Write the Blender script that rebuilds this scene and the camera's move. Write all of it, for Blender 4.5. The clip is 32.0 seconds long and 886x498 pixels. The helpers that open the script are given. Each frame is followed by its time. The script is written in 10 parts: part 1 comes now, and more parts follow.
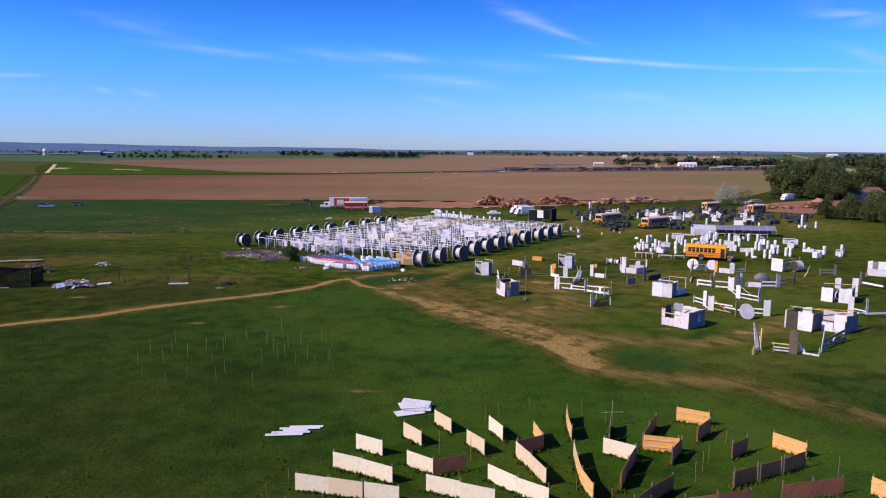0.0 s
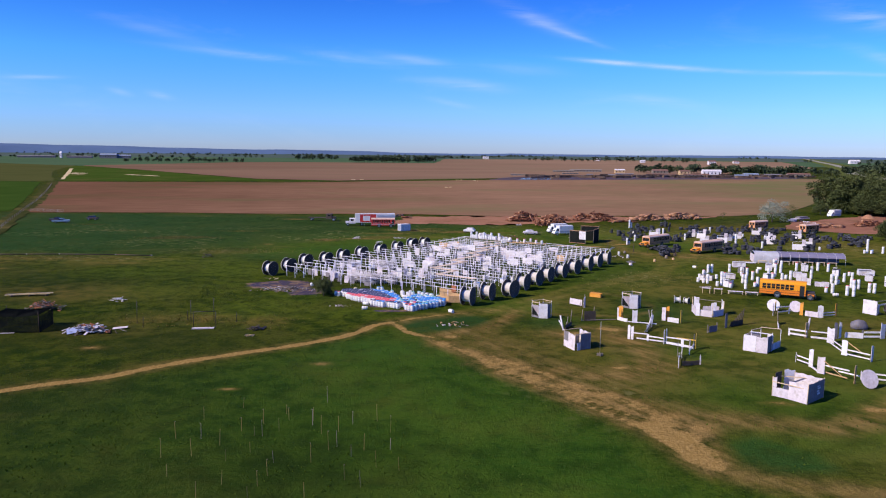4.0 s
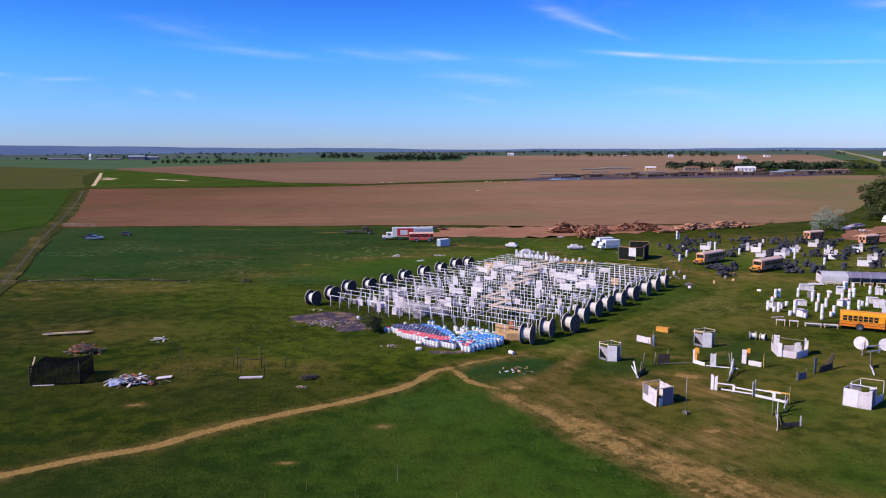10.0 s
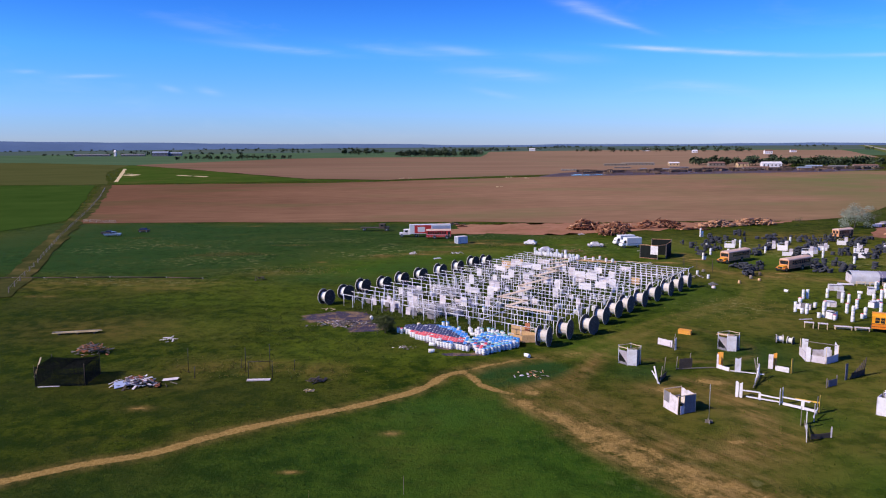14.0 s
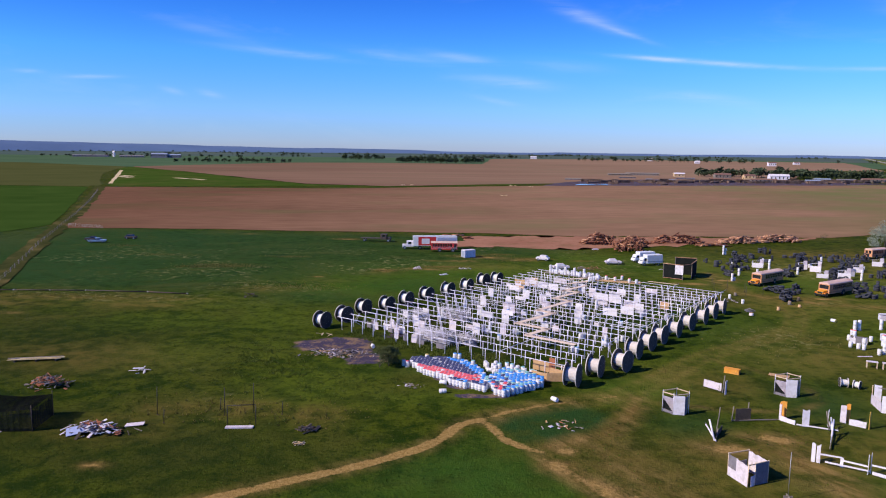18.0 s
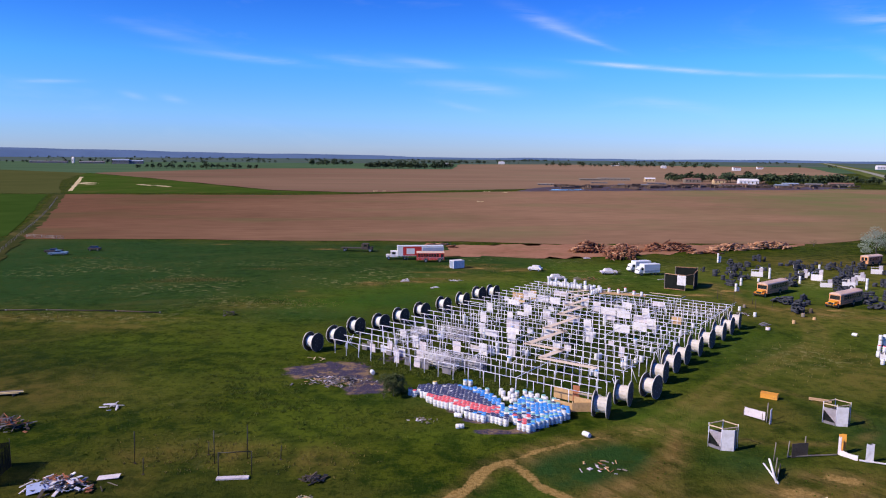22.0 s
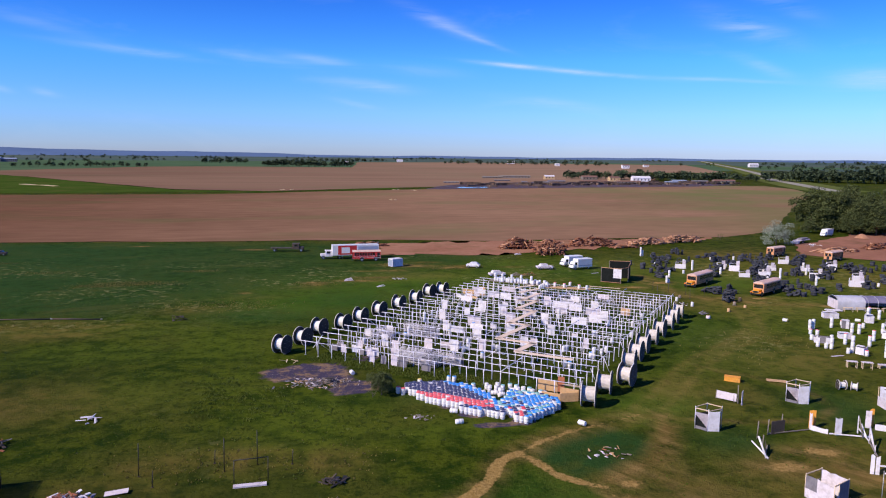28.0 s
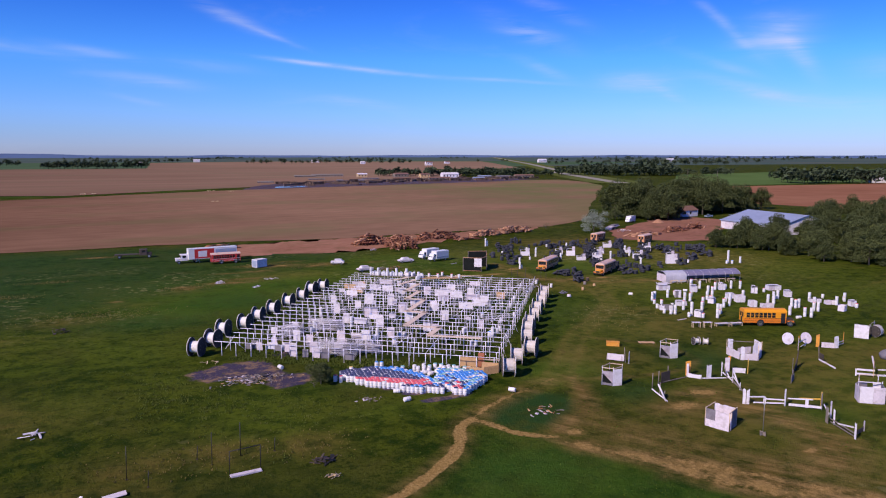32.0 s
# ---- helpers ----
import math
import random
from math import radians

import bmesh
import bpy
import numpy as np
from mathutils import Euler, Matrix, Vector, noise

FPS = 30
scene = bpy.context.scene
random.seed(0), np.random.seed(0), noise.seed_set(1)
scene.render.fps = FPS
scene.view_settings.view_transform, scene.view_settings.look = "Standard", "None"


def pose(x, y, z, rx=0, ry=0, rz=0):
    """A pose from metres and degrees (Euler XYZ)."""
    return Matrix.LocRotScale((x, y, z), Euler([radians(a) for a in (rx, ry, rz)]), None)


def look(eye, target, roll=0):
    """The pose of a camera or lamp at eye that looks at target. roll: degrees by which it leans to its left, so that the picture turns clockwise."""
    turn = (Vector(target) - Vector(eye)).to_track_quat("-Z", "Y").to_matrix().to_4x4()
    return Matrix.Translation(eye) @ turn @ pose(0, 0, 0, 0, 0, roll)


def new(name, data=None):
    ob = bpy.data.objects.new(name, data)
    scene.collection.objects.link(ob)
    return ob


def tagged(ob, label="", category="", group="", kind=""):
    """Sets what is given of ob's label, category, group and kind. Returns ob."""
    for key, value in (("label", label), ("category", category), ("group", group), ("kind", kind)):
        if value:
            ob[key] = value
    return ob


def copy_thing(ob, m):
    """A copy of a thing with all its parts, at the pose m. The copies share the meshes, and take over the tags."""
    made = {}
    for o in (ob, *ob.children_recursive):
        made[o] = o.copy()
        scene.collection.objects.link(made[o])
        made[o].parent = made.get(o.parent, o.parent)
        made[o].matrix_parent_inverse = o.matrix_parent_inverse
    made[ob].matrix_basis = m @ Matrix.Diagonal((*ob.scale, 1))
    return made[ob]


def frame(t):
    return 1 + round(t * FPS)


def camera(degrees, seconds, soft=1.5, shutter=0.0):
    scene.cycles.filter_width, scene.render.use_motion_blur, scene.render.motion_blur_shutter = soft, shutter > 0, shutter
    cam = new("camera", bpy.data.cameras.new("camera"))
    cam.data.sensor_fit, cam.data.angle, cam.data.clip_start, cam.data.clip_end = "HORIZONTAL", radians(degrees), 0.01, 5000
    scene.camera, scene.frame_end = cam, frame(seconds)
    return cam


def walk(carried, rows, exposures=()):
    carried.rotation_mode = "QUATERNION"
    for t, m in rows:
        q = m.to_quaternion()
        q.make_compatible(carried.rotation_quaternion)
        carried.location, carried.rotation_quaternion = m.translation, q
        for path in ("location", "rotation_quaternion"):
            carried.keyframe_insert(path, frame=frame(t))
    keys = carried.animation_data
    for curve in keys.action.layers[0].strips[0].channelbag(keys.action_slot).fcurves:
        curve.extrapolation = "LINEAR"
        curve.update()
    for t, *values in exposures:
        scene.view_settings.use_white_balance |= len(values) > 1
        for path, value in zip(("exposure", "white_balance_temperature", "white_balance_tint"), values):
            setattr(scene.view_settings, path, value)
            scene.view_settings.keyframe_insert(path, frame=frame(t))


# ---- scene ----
cam = camera(62.7, 32.0, soft=1.1)

# the drone's way: seconds, x, y, z, heading, tilt, lean
PATH = [
    (0.0, 0.01, -0.02, 21.51, 0.00, -7.87, 0.23),
    (0.5, -0.70, 1.64, 21.66, 0.16, -7.93, 0.25),
    (1.0, -1.45, 3.34, 21.81, 0.28, -7.89, 0.28),
    (1.5, -2.24, 5.06, 21.99, 0.37, -7.84, 0.32),
    (2.0, -3.07, 6.78, 22.25, 0.42, -7.79, 0.36),
    (2.5, -3.89, 8.49, 22.65, 0.53, -7.75, 0.41),
    (3.0, -4.68, 10.19, 23.23, 0.72, -7.62, 0.45),
    (3.5, -5.47, 11.84, 24.06, 0.86, -7.67, 0.46),
    (5.5, -8.74, 18.86, 29.01, 1.53, -7.53, 0.52),
    (6.0, -9.51, 20.03, 29.64, 1.64, -7.41, 0.51),
    (6.5, -10.24, 20.81, 30.01, 1.71, -7.32, 0.44),
    (7.0, -10.89, 21.22, 30.21, 1.79, -7.39, 0.32),
    (7.5, -11.39, 21.39, 30.35, 1.94, -7.54, 0.19),
    (8.0, -11.70, 21.46, 30.42, 2.11, -7.63, 0.05),
    (8.5, -11.80, 21.54, 30.43, 2.27, -7.71, -0.12),
    (9.0, -11.77, 21.60, 30.40, 2.50, -7.76, -0.20),
    (9.5, -11.70, 21.59, 30.39, 2.71, -7.90, -0.28),
    (10.0, -11.61, 21.59, 30.38, 2.92, -8.02, -0.33),
    (10.5, -11.48, 21.69, 30.35, 3.13, -8.06, -0.41),
    (11.0, -11.33, 21.86, 30.30, 3.37, -8.12, -0.47),
    (11.5, -11.17, 22.11, 30.28, 3.61, -8.23, -0.50),
    (12.0, -11.01, 22.45, 30.25, 3.84, -8.29, -0.51),
    (12.5, -10.87, 22.93, 30.19, 4.06, -8.32, -0.53),
    (13.0, -10.76, 23.51, 30.18, 4.26, -8.33, -0.47),
    (13.5, -10.71, 24.18, 30.27, 4.44, -8.37, -0.47),
    (14.0, -10.70, 24.92, 30.43, 4.61, -8.35, -0.44),
    (14.5, -10.69, 25.71, 30.65, 4.76, -8.43, -0.39),
    (16.5, -11.80, 32.90, 30.55, 4.90, -8.24, 0.14),
    (17.0, -12.46, 35.11, 30.53, 4.79, -8.09, 0.33),
    (17.5, -13.19, 37.34, 30.51, 4.70, -8.00, 0.45),
    (18.0, -13.98, 39.49, 30.50, 4.50, -7.86, 0.56),
    (18.5, -14.83, 41.47, 30.49, 4.35, -7.73, 0.68),
    (19.0, -15.72, 43.26, 30.49, 4.13, -7.63, 0.77),
    (19.5, -16.61, 44.85, 30.48, 3.96, -7.59, 0.78),
    (20.0, -17.45, 46.23, 30.46, 3.80, -7.50, 0.73),
    (20.5, -18.24, 47.33, 30.45, 3.63, -7.44, 0.65),
    (21.0, -18.99, 48.14, 30.46, 3.41, -7.43, 0.61),
    (21.5, -19.66, 48.75, 30.48, 2.67, -7.39, 0.53),
    (22.0, -20.24, 49.26, 30.47, 1.88, -7.42, 0.47),
    (22.5, -20.72, 49.66, 30.45, 1.11, -7.42, 0.38),
    (23.0, -21.13, 49.93, 30.44, 0.32, -7.44, 0.35),
    (23.5, -21.49, 50.08, 30.44, -1.07, -7.52, 0.26),
    (24.0, -21.87, 50.13, 30.45, -2.39, -7.59, 0.23),
    (24.5, -22.30, 50.10, 30.48, -3.15, -7.63, 0.20),
    (25.0, -22.80, 50.05, 30.51, -3.43, -7.67, 0.25),
    (25.5, -23.41, 50.07, 30.52, -3.81, -7.71, 0.30),
    (27.5, -29.11, 49.23, 30.56, -5.31, -7.59, 0.67),
    (28.0, -31.60, 48.76, 30.51, -6.35, -7.51, 0.58),
    (28.5, -34.13, 48.28, 30.44, -7.57, -7.38, 0.52),
    (29.0, -36.63, 47.73, 30.43, -9.15, -7.26, 0.43),
    (29.5, -39.07, 47.09, 30.49, -11.76, -7.28, 0.27),
    (30.0, -41.40, 46.46, 30.59, -13.43, -7.28, 0.15),
    (30.5, -43.58, 45.92, 30.68, -14.40, -7.29, 0.10),
    (31.0, -45.57, 45.42, 30.77, -16.21, -7.40, 0.04),
    (31.5, -47.43, 44.95, 30.84, -19.50, -7.49, -0.06),
    (32.0, -49.27, 44.58, 30.85, -21.90, -7.59, 0.00),
]
walk(cam, [(t, pose(x, y, z, 90 + p, 0, h) @ pose(0, 0, 0, 0, 0, r)) for t, x, y, z, h, p, r in PATH], [(0.0, 0.0, 6500, 10), (27.0, 0.0, 6500, 10), (30.0, -0.05, 6450, 14), (31.0, -0.14, 6420, 17), (32.0, -0.25, 6400, 21)])

# ---- light ----
SUN_EL, SUN_AZ = 37.0, 65.0   # height of the sun; compass of the shadows, from +y towards +x
to_sun = Vector((-math.sin(radians(SUN_AZ)) * math.cos(radians(SUN_EL)), -math.cos(radians(SUN_AZ)) * math.cos(radians(SUN_EL)), math.sin(radians(SUN_EL))))
sun = new("sun", bpy.data.lights.new("sun", "SUN"))
sun.data.energy, sun.data.angle, sun.data.color = 5.2, radians(0.53), (1.0, 0.87, 0.70)
sun.matrix_world = look((0, 0, 80), Vector((0, 0, 80)) - to_sun)

world = bpy.data.worlds.new("sky")
scene.world = world
world.use_nodes = True
wt = world.node_tree
for n in list(wt.nodes):
    wt.nodes.remove(n)


def wn(kind, **kw):
    n = wt.nodes.new(kind)
    for k, v in kw.items():
        n.inputs[k].default_value = v
    return n


def wmath(op, a, b=0.0, c=0.0):
    n = wt.nodes.new("ShaderNodeMath")
    n.operation = op
    for i, v in enumerate((a, b, c)):
        if hasattr(v, "node"):
            wt.links.new(v, n.inputs[i])
        else:
            n.inputs[i].default_value = v
    return n.outputs[0]


sky = wt.nodes.new("ShaderNodeTexSky")
sky.sky_type, sky.sun_disc = "NISHITA", False
sky.sun_elevation, sky.sun_rotation = radians(SUN_EL), radians(SUN_AZ + 180)
sky.altitude, sky.air_density, sky.dust_density, sky.ozone_density = 900, 1.0, 0.3, 2.0
hsv = wn("ShaderNodeHueSaturation", Saturation=1.32, Value=1.0, Hue=0.507)
wt.links.new(sky.outputs[0], hsv.inputs["Color"])
wco = wt.nodes.new("ShaderNodeTexCoord")
wsep = wt.nodes.new("ShaderNodeSeparateXYZ")
wt.links.new(wco.outputs["Generated"], wsep.inputs[0])
w_az = wmath("ARCTAN2", wsep.outputs[0], wsep.outputs[1])      # 0 along +y, growing towards +x
w_el = wmath("ARCSINE", wsep.outputs[2])
wuv = wt.nodes.new("ShaderNodeCombineXYZ")
wt.links.new(w_az, wuv.inputs[0])
wt.links.new(w_el, wuv.inputs[1])
# deep blue above, milky towards the ground
ramp = wt.nodes.new("ShaderNodeValToRGB")
wt.links.new(wmath("DIVIDE", w_el, 1.2), ramp.inputs[0])
er = ramp.color_ramp
er.elements[0].position, er.elements[0].color = 0.0, (0.54, 0.70, 1.54, 1)
er.elements[1].position, er.elements[1].color = 1.0, (0.42, 0.62, 1.05, 1)
for p_, c_ in ((0.04, (0.51, 0.82, 1.64, 1)), (0.10, (0.42, 0.98, 1.75, 1)), (0.207, (0.19, 0.58, 1.55, 1)), (0.333, (0.12, 0.42, 1.32, 1)), (0.6, (0.36, 0.58, 1.05, 1))):
    e_ = er.elements.new(p_)
    e_.color = c_
tint = wt.nodes.new("ShaderNodeMixRGB")
tint.blend_type = "MULTIPLY"
tint.inputs[0].default_value = 1.0
wt.links.new(hsv.outputs[0], tint.inputs[1])
wt.links.new(ramp.outputs[0], tint.inputs[2])

# cirrus: wisps along a few slanting lines, broken up by stretched noise
wmap = wn("ShaderNodeMapping")
wmap.inputs["Scale"].default_value = (5.0, 42.0, 1.0)
wmap.inputs["Rotation"].default_value = (0, 0, radians(7))
wt.links.new(wuv.outputs[0], wmap.inputs[0])
wnoise = wn("ShaderNodeTexNoise", Scale=1.0, Detail=7.0, Roughness=0.62, Distortion=0.6)
wt.links.new(wmap.outputs[0], wnoise.inputs[0])
wsoft = wn("ShaderNodeTexNoise", Scale=1.6, Detail=5.0, Roughness=0.6, Distortion=0.4)
wmap2 = wn("ShaderNodeMapping")
wmap2.inputs["Scale"].default_value = (3.0, 9.0, 1.0)
wmap2.inputs["Rotation"].default_value = (0, 0, radians(-14))
wt.links.new(wuv.outputs[0], wmap2.inputs[0])
wt.links.new(wmap2.outputs[0], wsoft.inputs[0])


def wisp(az, el, slope, half, thick, power):
    """A streak of ice cloud at a compass bearing and height (degrees), half as long and thick as given."""
    a = wmath("SUBTRACT", w_az, radians(az))
    off = wmath("SUBTRACT", w_el, wmath("ADD", wmath("MULTIPLY", a, slope), radians(el)))
    off = wmath("ADD", off, wmath("MULTIPLY", wmath("SUBTRACT", wsoft.outputs[0], 0.5), radians(thick * 2.2)))
    u = wmath("DIVIDE", a, radians(half))
    v = wmath("DIVIDE", off, radians(thick))
    d = wmath("ADD", wmath("MULTIPLY", u, u), wmath("MULTIPLY", v, v))
    return wmath("MULTIPLY", wmath("POWER", 2.718, wmath("MULTIPLY", d, -1.0)), power)


CENTRE_WISPS = [(15.2, 6.28, -0.095, 5.6, 0.165, 0.50), (12.0, 6.62, -0.085, 3.4, 0.15, 0.33), (26.8, 5.42, -0.07, 4.2, 0.131, 0.279), (7.0, 9.36, -0.37, 2.6, 0.46, 0.20), (5.0, 10.3, -0.3, 2.0, 0.42, 0.17),
        (9.2, 8.46, -0.36, 1.8, 0.174, 0.279), (-16.6, 6.95, -0.075, 4.2, 0.246, 0.26), (-7.6, 6.85, -0.125, 3.6, 0.33, 0.21), (-3.2, 6.85, -0.13, 2.6, 0.319, 0.26), (-21.5, 8.2, -0.2, 3.0, 0.362, 0.136),
        (0.4, 5.1, -0.09, 3.0, 0.348, 0.31), (-0.4, 3.65, -0.2, 1.6, 0.232, 0.198), (14.4, 3.85, -0.12, 3.2, 0.319, 0.26), (4.5, 6.2, -0.1, 3.0, 0.435, 0.124)]
EAST_WISPS = [(28.2, 9.0, -0.38, 2.6, 0.725, 0.26), (30.0, 10.6, -0.43, 2.2, 0.58, 0.26), (28.4, 8.7, -0.27, 2.6, 0.507, 0.186), (29.6, 6.2, -0.4, 2.2, 0.406, 0.174), (45.8, 7.9, 0.05, 2.0, 1.087, 0.527),
        (47.3, 6.9, -0.95, 1.2, 0.797, 0.372), (42.2, 9.2, -0.9, 2.2, 0.435, 0.26), (42.2, 6.3, -0.35, 2.4, 0.362, 0.186), (36.4, 5.1, -0.02, 2.3, 0.609, 0.62), (38.4, 4.5, -0.5, 1.4, 0.362, 0.279),
        (44.6, 4.35, -0.28, 3.4, 0.435, 0.31), (50.0, 3.4, -0.1, 4.0, 0.58, 0.26), (54.0, 5.4, -0.1, 3.0, 0.725, 0.248), (57.0, 8.4, -0.5, 3.0, 0.725, 0.248)]
WEST_WISPS = [(-29.8, 4.75, 0.03, 1.6, 0.131, 0.341), (-24.7, 4.02, -0.2, 0.7, 0.203, 0.248), (-22.0, 3.82, -0.2, 0.8, 0.217, 0.26), (-33.6, 4.9, 0.0, 0.8, 0.145, 0.248)]
total = None
for spec in CENTRE_WISPS + EAST_WISPS + WEST_WISPS:
    w_ = wisp(*spec)
    total = w_ if total is None else wmath("ADD", total, w_)
veil = wmath("MULTIPLY", wmath("MAXIMUM", wmath("SUBTRACT", wsoft.outputs[0], 0.56), 0.0), 0.5)
shape = wmath("MULTIPLY", wmath("ADD", total, veil), wmath("MULTIPLY", wmath("MAXIMUM", wmath("SUBTRACT", wnoise.outputs[0], 0.30), 0.0), 3.6))
shape.node.use_clamp = True
cloud = wt.nodes.new("ShaderNodeMixRGB")
wt.links.new(shape, cloud.inputs[0])
wt.links.new(tint.outputs[0], cloud.inputs[1])
cloud.inputs[2].default_value = (6.6, 7.4, 9.0, 1)
wbg = wn("ShaderNodeBackground", Strength=0.109)
wt.links.new(cloud.outputs[0], wbg.inputs[0])
wout = wt.nodes.new("ShaderNodeOutputWorld")
wt.links.new(wbg.outputs[0], wout.inputs[0])

# ---- materials ----
def surface(name, c1, c2, rough=0.8, metal=0.0, grain=3.0, coarse=0.3, bump=0.0, spec=0.4, space="Object", mix=0.5, rnd=0.0, bscale=None, stain=None, stainamt=0.5, stretch=None):
    """A painted, earthen or wooden surface: two tones mixed by noise at two scales, optional stains, fine relief."""
    m = bpy.data.materials.new(name)
    m.use_nodes = True
    nt = m.node_tree
    b = nt.nodes["Principled BSDF"]
    b.inputs["Roughness"].default_value, b.inputs["Metallic"].default_value = rough, metal
    b.inputs["Specular IOR Level"].default_value = spec
    co = nt.nodes.new("ShaderNodeTexCoord")
    src = co.outputs["Object"]
    if space == "World":
        geo = nt.nodes.new("ShaderNodeNewGeometry")
        src = geo.outputs["Position"]
    if stretch:
        mp = nt.nodes.new("ShaderNodeMapping")
        mp.vector_type = "TEXTURE"
        mp.inputs["Scale"].default_value, mp.inputs["Rotation"].default_value = (stretch[0], stretch[1], 1), (0, 0, radians(stretch[2]))
        nt.links.new(src, mp.inputs[0])
        src = mp.outputs[0]
    n1, n2 = nt.nodes.new("ShaderNodeTexNoise"), nt.nodes.new("ShaderNodeTexNoise")
    n1.inputs["Scale"].default_value, n1.inputs["Detail"].default_value = grain, 5
    n2.inputs["Scale"].default_value, n2.inputs["Detail"].default_value = coarse, 4
    for n in (n1, n2):
        nt.links.new(src, n.inputs["Vector"])
    add = nt.nodes.new("ShaderNodeMath")
    add.operation = "ADD"
    nt.links.new(n1.outputs[0], add.inputs[0])
    nt.links.new(n2.outputs[0], add.inputs[1])
    last = add.outputs[0]
    if rnd:
        oi = nt.nodes.new("ShaderNodeObjectInfo")
        k = nt.nodes.new("ShaderNodeMath")
        k.operation = "MULTIPLY_ADD"
        k.inputs[1].default_value, k.inputs[2].default_value = rnd, -rnd / 2
        nt.links.new(oi.outputs["Random"], k.inputs[0])
        s = nt.nodes.new("ShaderNodeMath")
        s.operation = "ADD"
        nt.links.new(last, s.inputs[0])
        nt.links.new(k.outputs[0], s.inputs[1])
        last = s.outputs[0]
    mr = nt.nodes.new("ShaderNodeMapRange")
    mr.inputs["From Min"].default_value, mr.inputs["From Max"].default_value = 1.0 - mix * 0.8, 1.0 + mix * 0.8
    nt.links.new(last, mr.inputs["Value"])
    mx = nt.nodes.new("ShaderNodeMixRGB")
    nt.links.new(mr.outputs[0], mx.inputs[0])
    mx.inputs[1].default_value, mx.inputs[2].default_value = (*c1, 1), (*c2, 1)
    col = mx.outputs[0]
    if stain:
        n3 = nt.nodes.new("ShaderNodeTexNoise")
        n3.inputs["Scale"].default_value, n3.inputs["Detail"].default_value = coarse * 1.7, 4
        nt.links.new(src, n3.inputs["Vector"])
        r3 = nt.nodes.new("ShaderNodeMapRange")
        r3.inputs["From Min"].default_value, r3.inputs["From Max"].default_value, r3.inputs["To Max"].default_value = 0.50, 0.74, stainamt
        nt.links.new(n3.outputs[0], r3.inputs["Value"])
        m3 = nt.nodes.new("ShaderNodeMixRGB")
        m3.inputs[2].default_value = (*stain, 1)
        nt.links.new(r3.outputs[0], m3.inputs[0])
        nt.links.new(col, m3.inputs[1])
        col = m3.outputs[0]
    nt.links.new(col, b.inputs["Base Color"])
    if bump:
        bp = nt.nodes.new("ShaderNodeBump")
        bp.inputs["Strength"].default_value, bp.inputs["Distance"].default_value = min(1.0, bump * 4), bump
        nt.links.new(n1.outputs[0], bp.inputs["Height"])
        nt.links.new(bp.outputs[0], b.inputs["Normal"])
    return m


M = {}
M["white"] = surface("white_paint", (0.68, 0.65, 0.72), (0.86, 0.83, 0.91), 0.7, grain=4, coarse=0.9, stain=(0.36, 0.31, 0.28), stainamt=0.45, rnd=0.25)
M["offwhite"] = surface("weathered_white_board", (0.56, 0.50, 0.58), (0.78, 0.71, 0.79), 0.85, grain=5, coarse=1.1, stain=(0.30, 0.25, 0.23), stainamt=0.5, rnd=0.3, bump=0.01)
# grey boards; on hut and bunker sides the grey stands in for shade
M["greyboard"] = surface("grey_and_shaded_board", (0.15, 0.14, 0.175), (0.27, 0.25, 0.28), 0.85, grain=5, coarse=1.0, stain=(0.14, 0.12, 0.12), rnd=0.3, bump=0.01)
M["plastic"] = surface("white_plastic", (0.74, 0.73, 0.78), (0.87, 0.86, 0.90), 0.45, grain=6, coarse=1.5, stain=(0.42, 0.39, 0.36), stainamt=0.3, rnd=0.2)
M["plywood"] = surface("plywood", (0.50, 0.30, 0.15), (0.66, 0.44, 0.24), 0.8, grain=7, coarse=1.4, stain=(0.30, 0.16, 0.08), stainamt=0.4, rnd=0.35, bump=0.008)
M["palewood"] = surface("pale_plywood", (0.62, 0.46, 0.31), (0.78, 0.62, 0.45), 0.8, grain=7, coarse=1.4, stain=(0.45, 0.33, 0.24), stainamt=0.35, rnd=0.4, bump=0.008)
M["bleached"] = surface("bleached_plank", (0.74, 0.57, 0.46), (0.88, 0.72, 0.60), 0.8, grain=7, coarse=1.4, stain=(0.5, 0.36, 0.28), stainamt=0.35, rnd=0.3, bump=0.008)
M["redwood"] = surface("dark_red_board", (0.34, 0.115, 0.055), (0.45, 0.17, 0.085), 0.8, grain=6, coarse=1.2, stain=(0.10, 0.05, 0.05), rnd=0.3, bump=0.008)
M["orangewood"] = surface("orange_board", (0.70, 0.27, 0.03), (0.84, 0.40, 0.07), 0.75, grain=6, coarse=1.2, stain=(0.34, 0.17, 0.08), rnd=0.3, bump=0.008)
M["yellow"] = surface("yellow_paint", (0.70, 0.40, 0.05), (0.80, 0.52, 0.10), 0.6, grain=6, coarse=1.2, stain=(0.4, 0.3, 0.2), rnd=0.2)
M["greywood"] = surface("weathered_grey_timber", (0.17, 0.14, 0.12), (0.30, 0.26, 0.23), 0.9, grain=8, coarse=1.2, stain=(0.09, 0.07, 0.06), rnd=0.4, bump=0.012)
M["darkwood"] = surface("dark_timber", (0.045, 0.035, 0.03), (0.10, 0.08, 0.065), 0.9, grain=8, coarse=1.2, rnd=0.3, bump=0.012)
M["reelwood"] = surface("blackened_reel_timber", (0.026, 0.023, 0.023), (0.068, 0.058, 0.055), 0.85, grain=6, coarse=0.9, stain=(0.11, 0.09, 0.08), stainamt=0.4, rnd=0.3, bump=0.012)
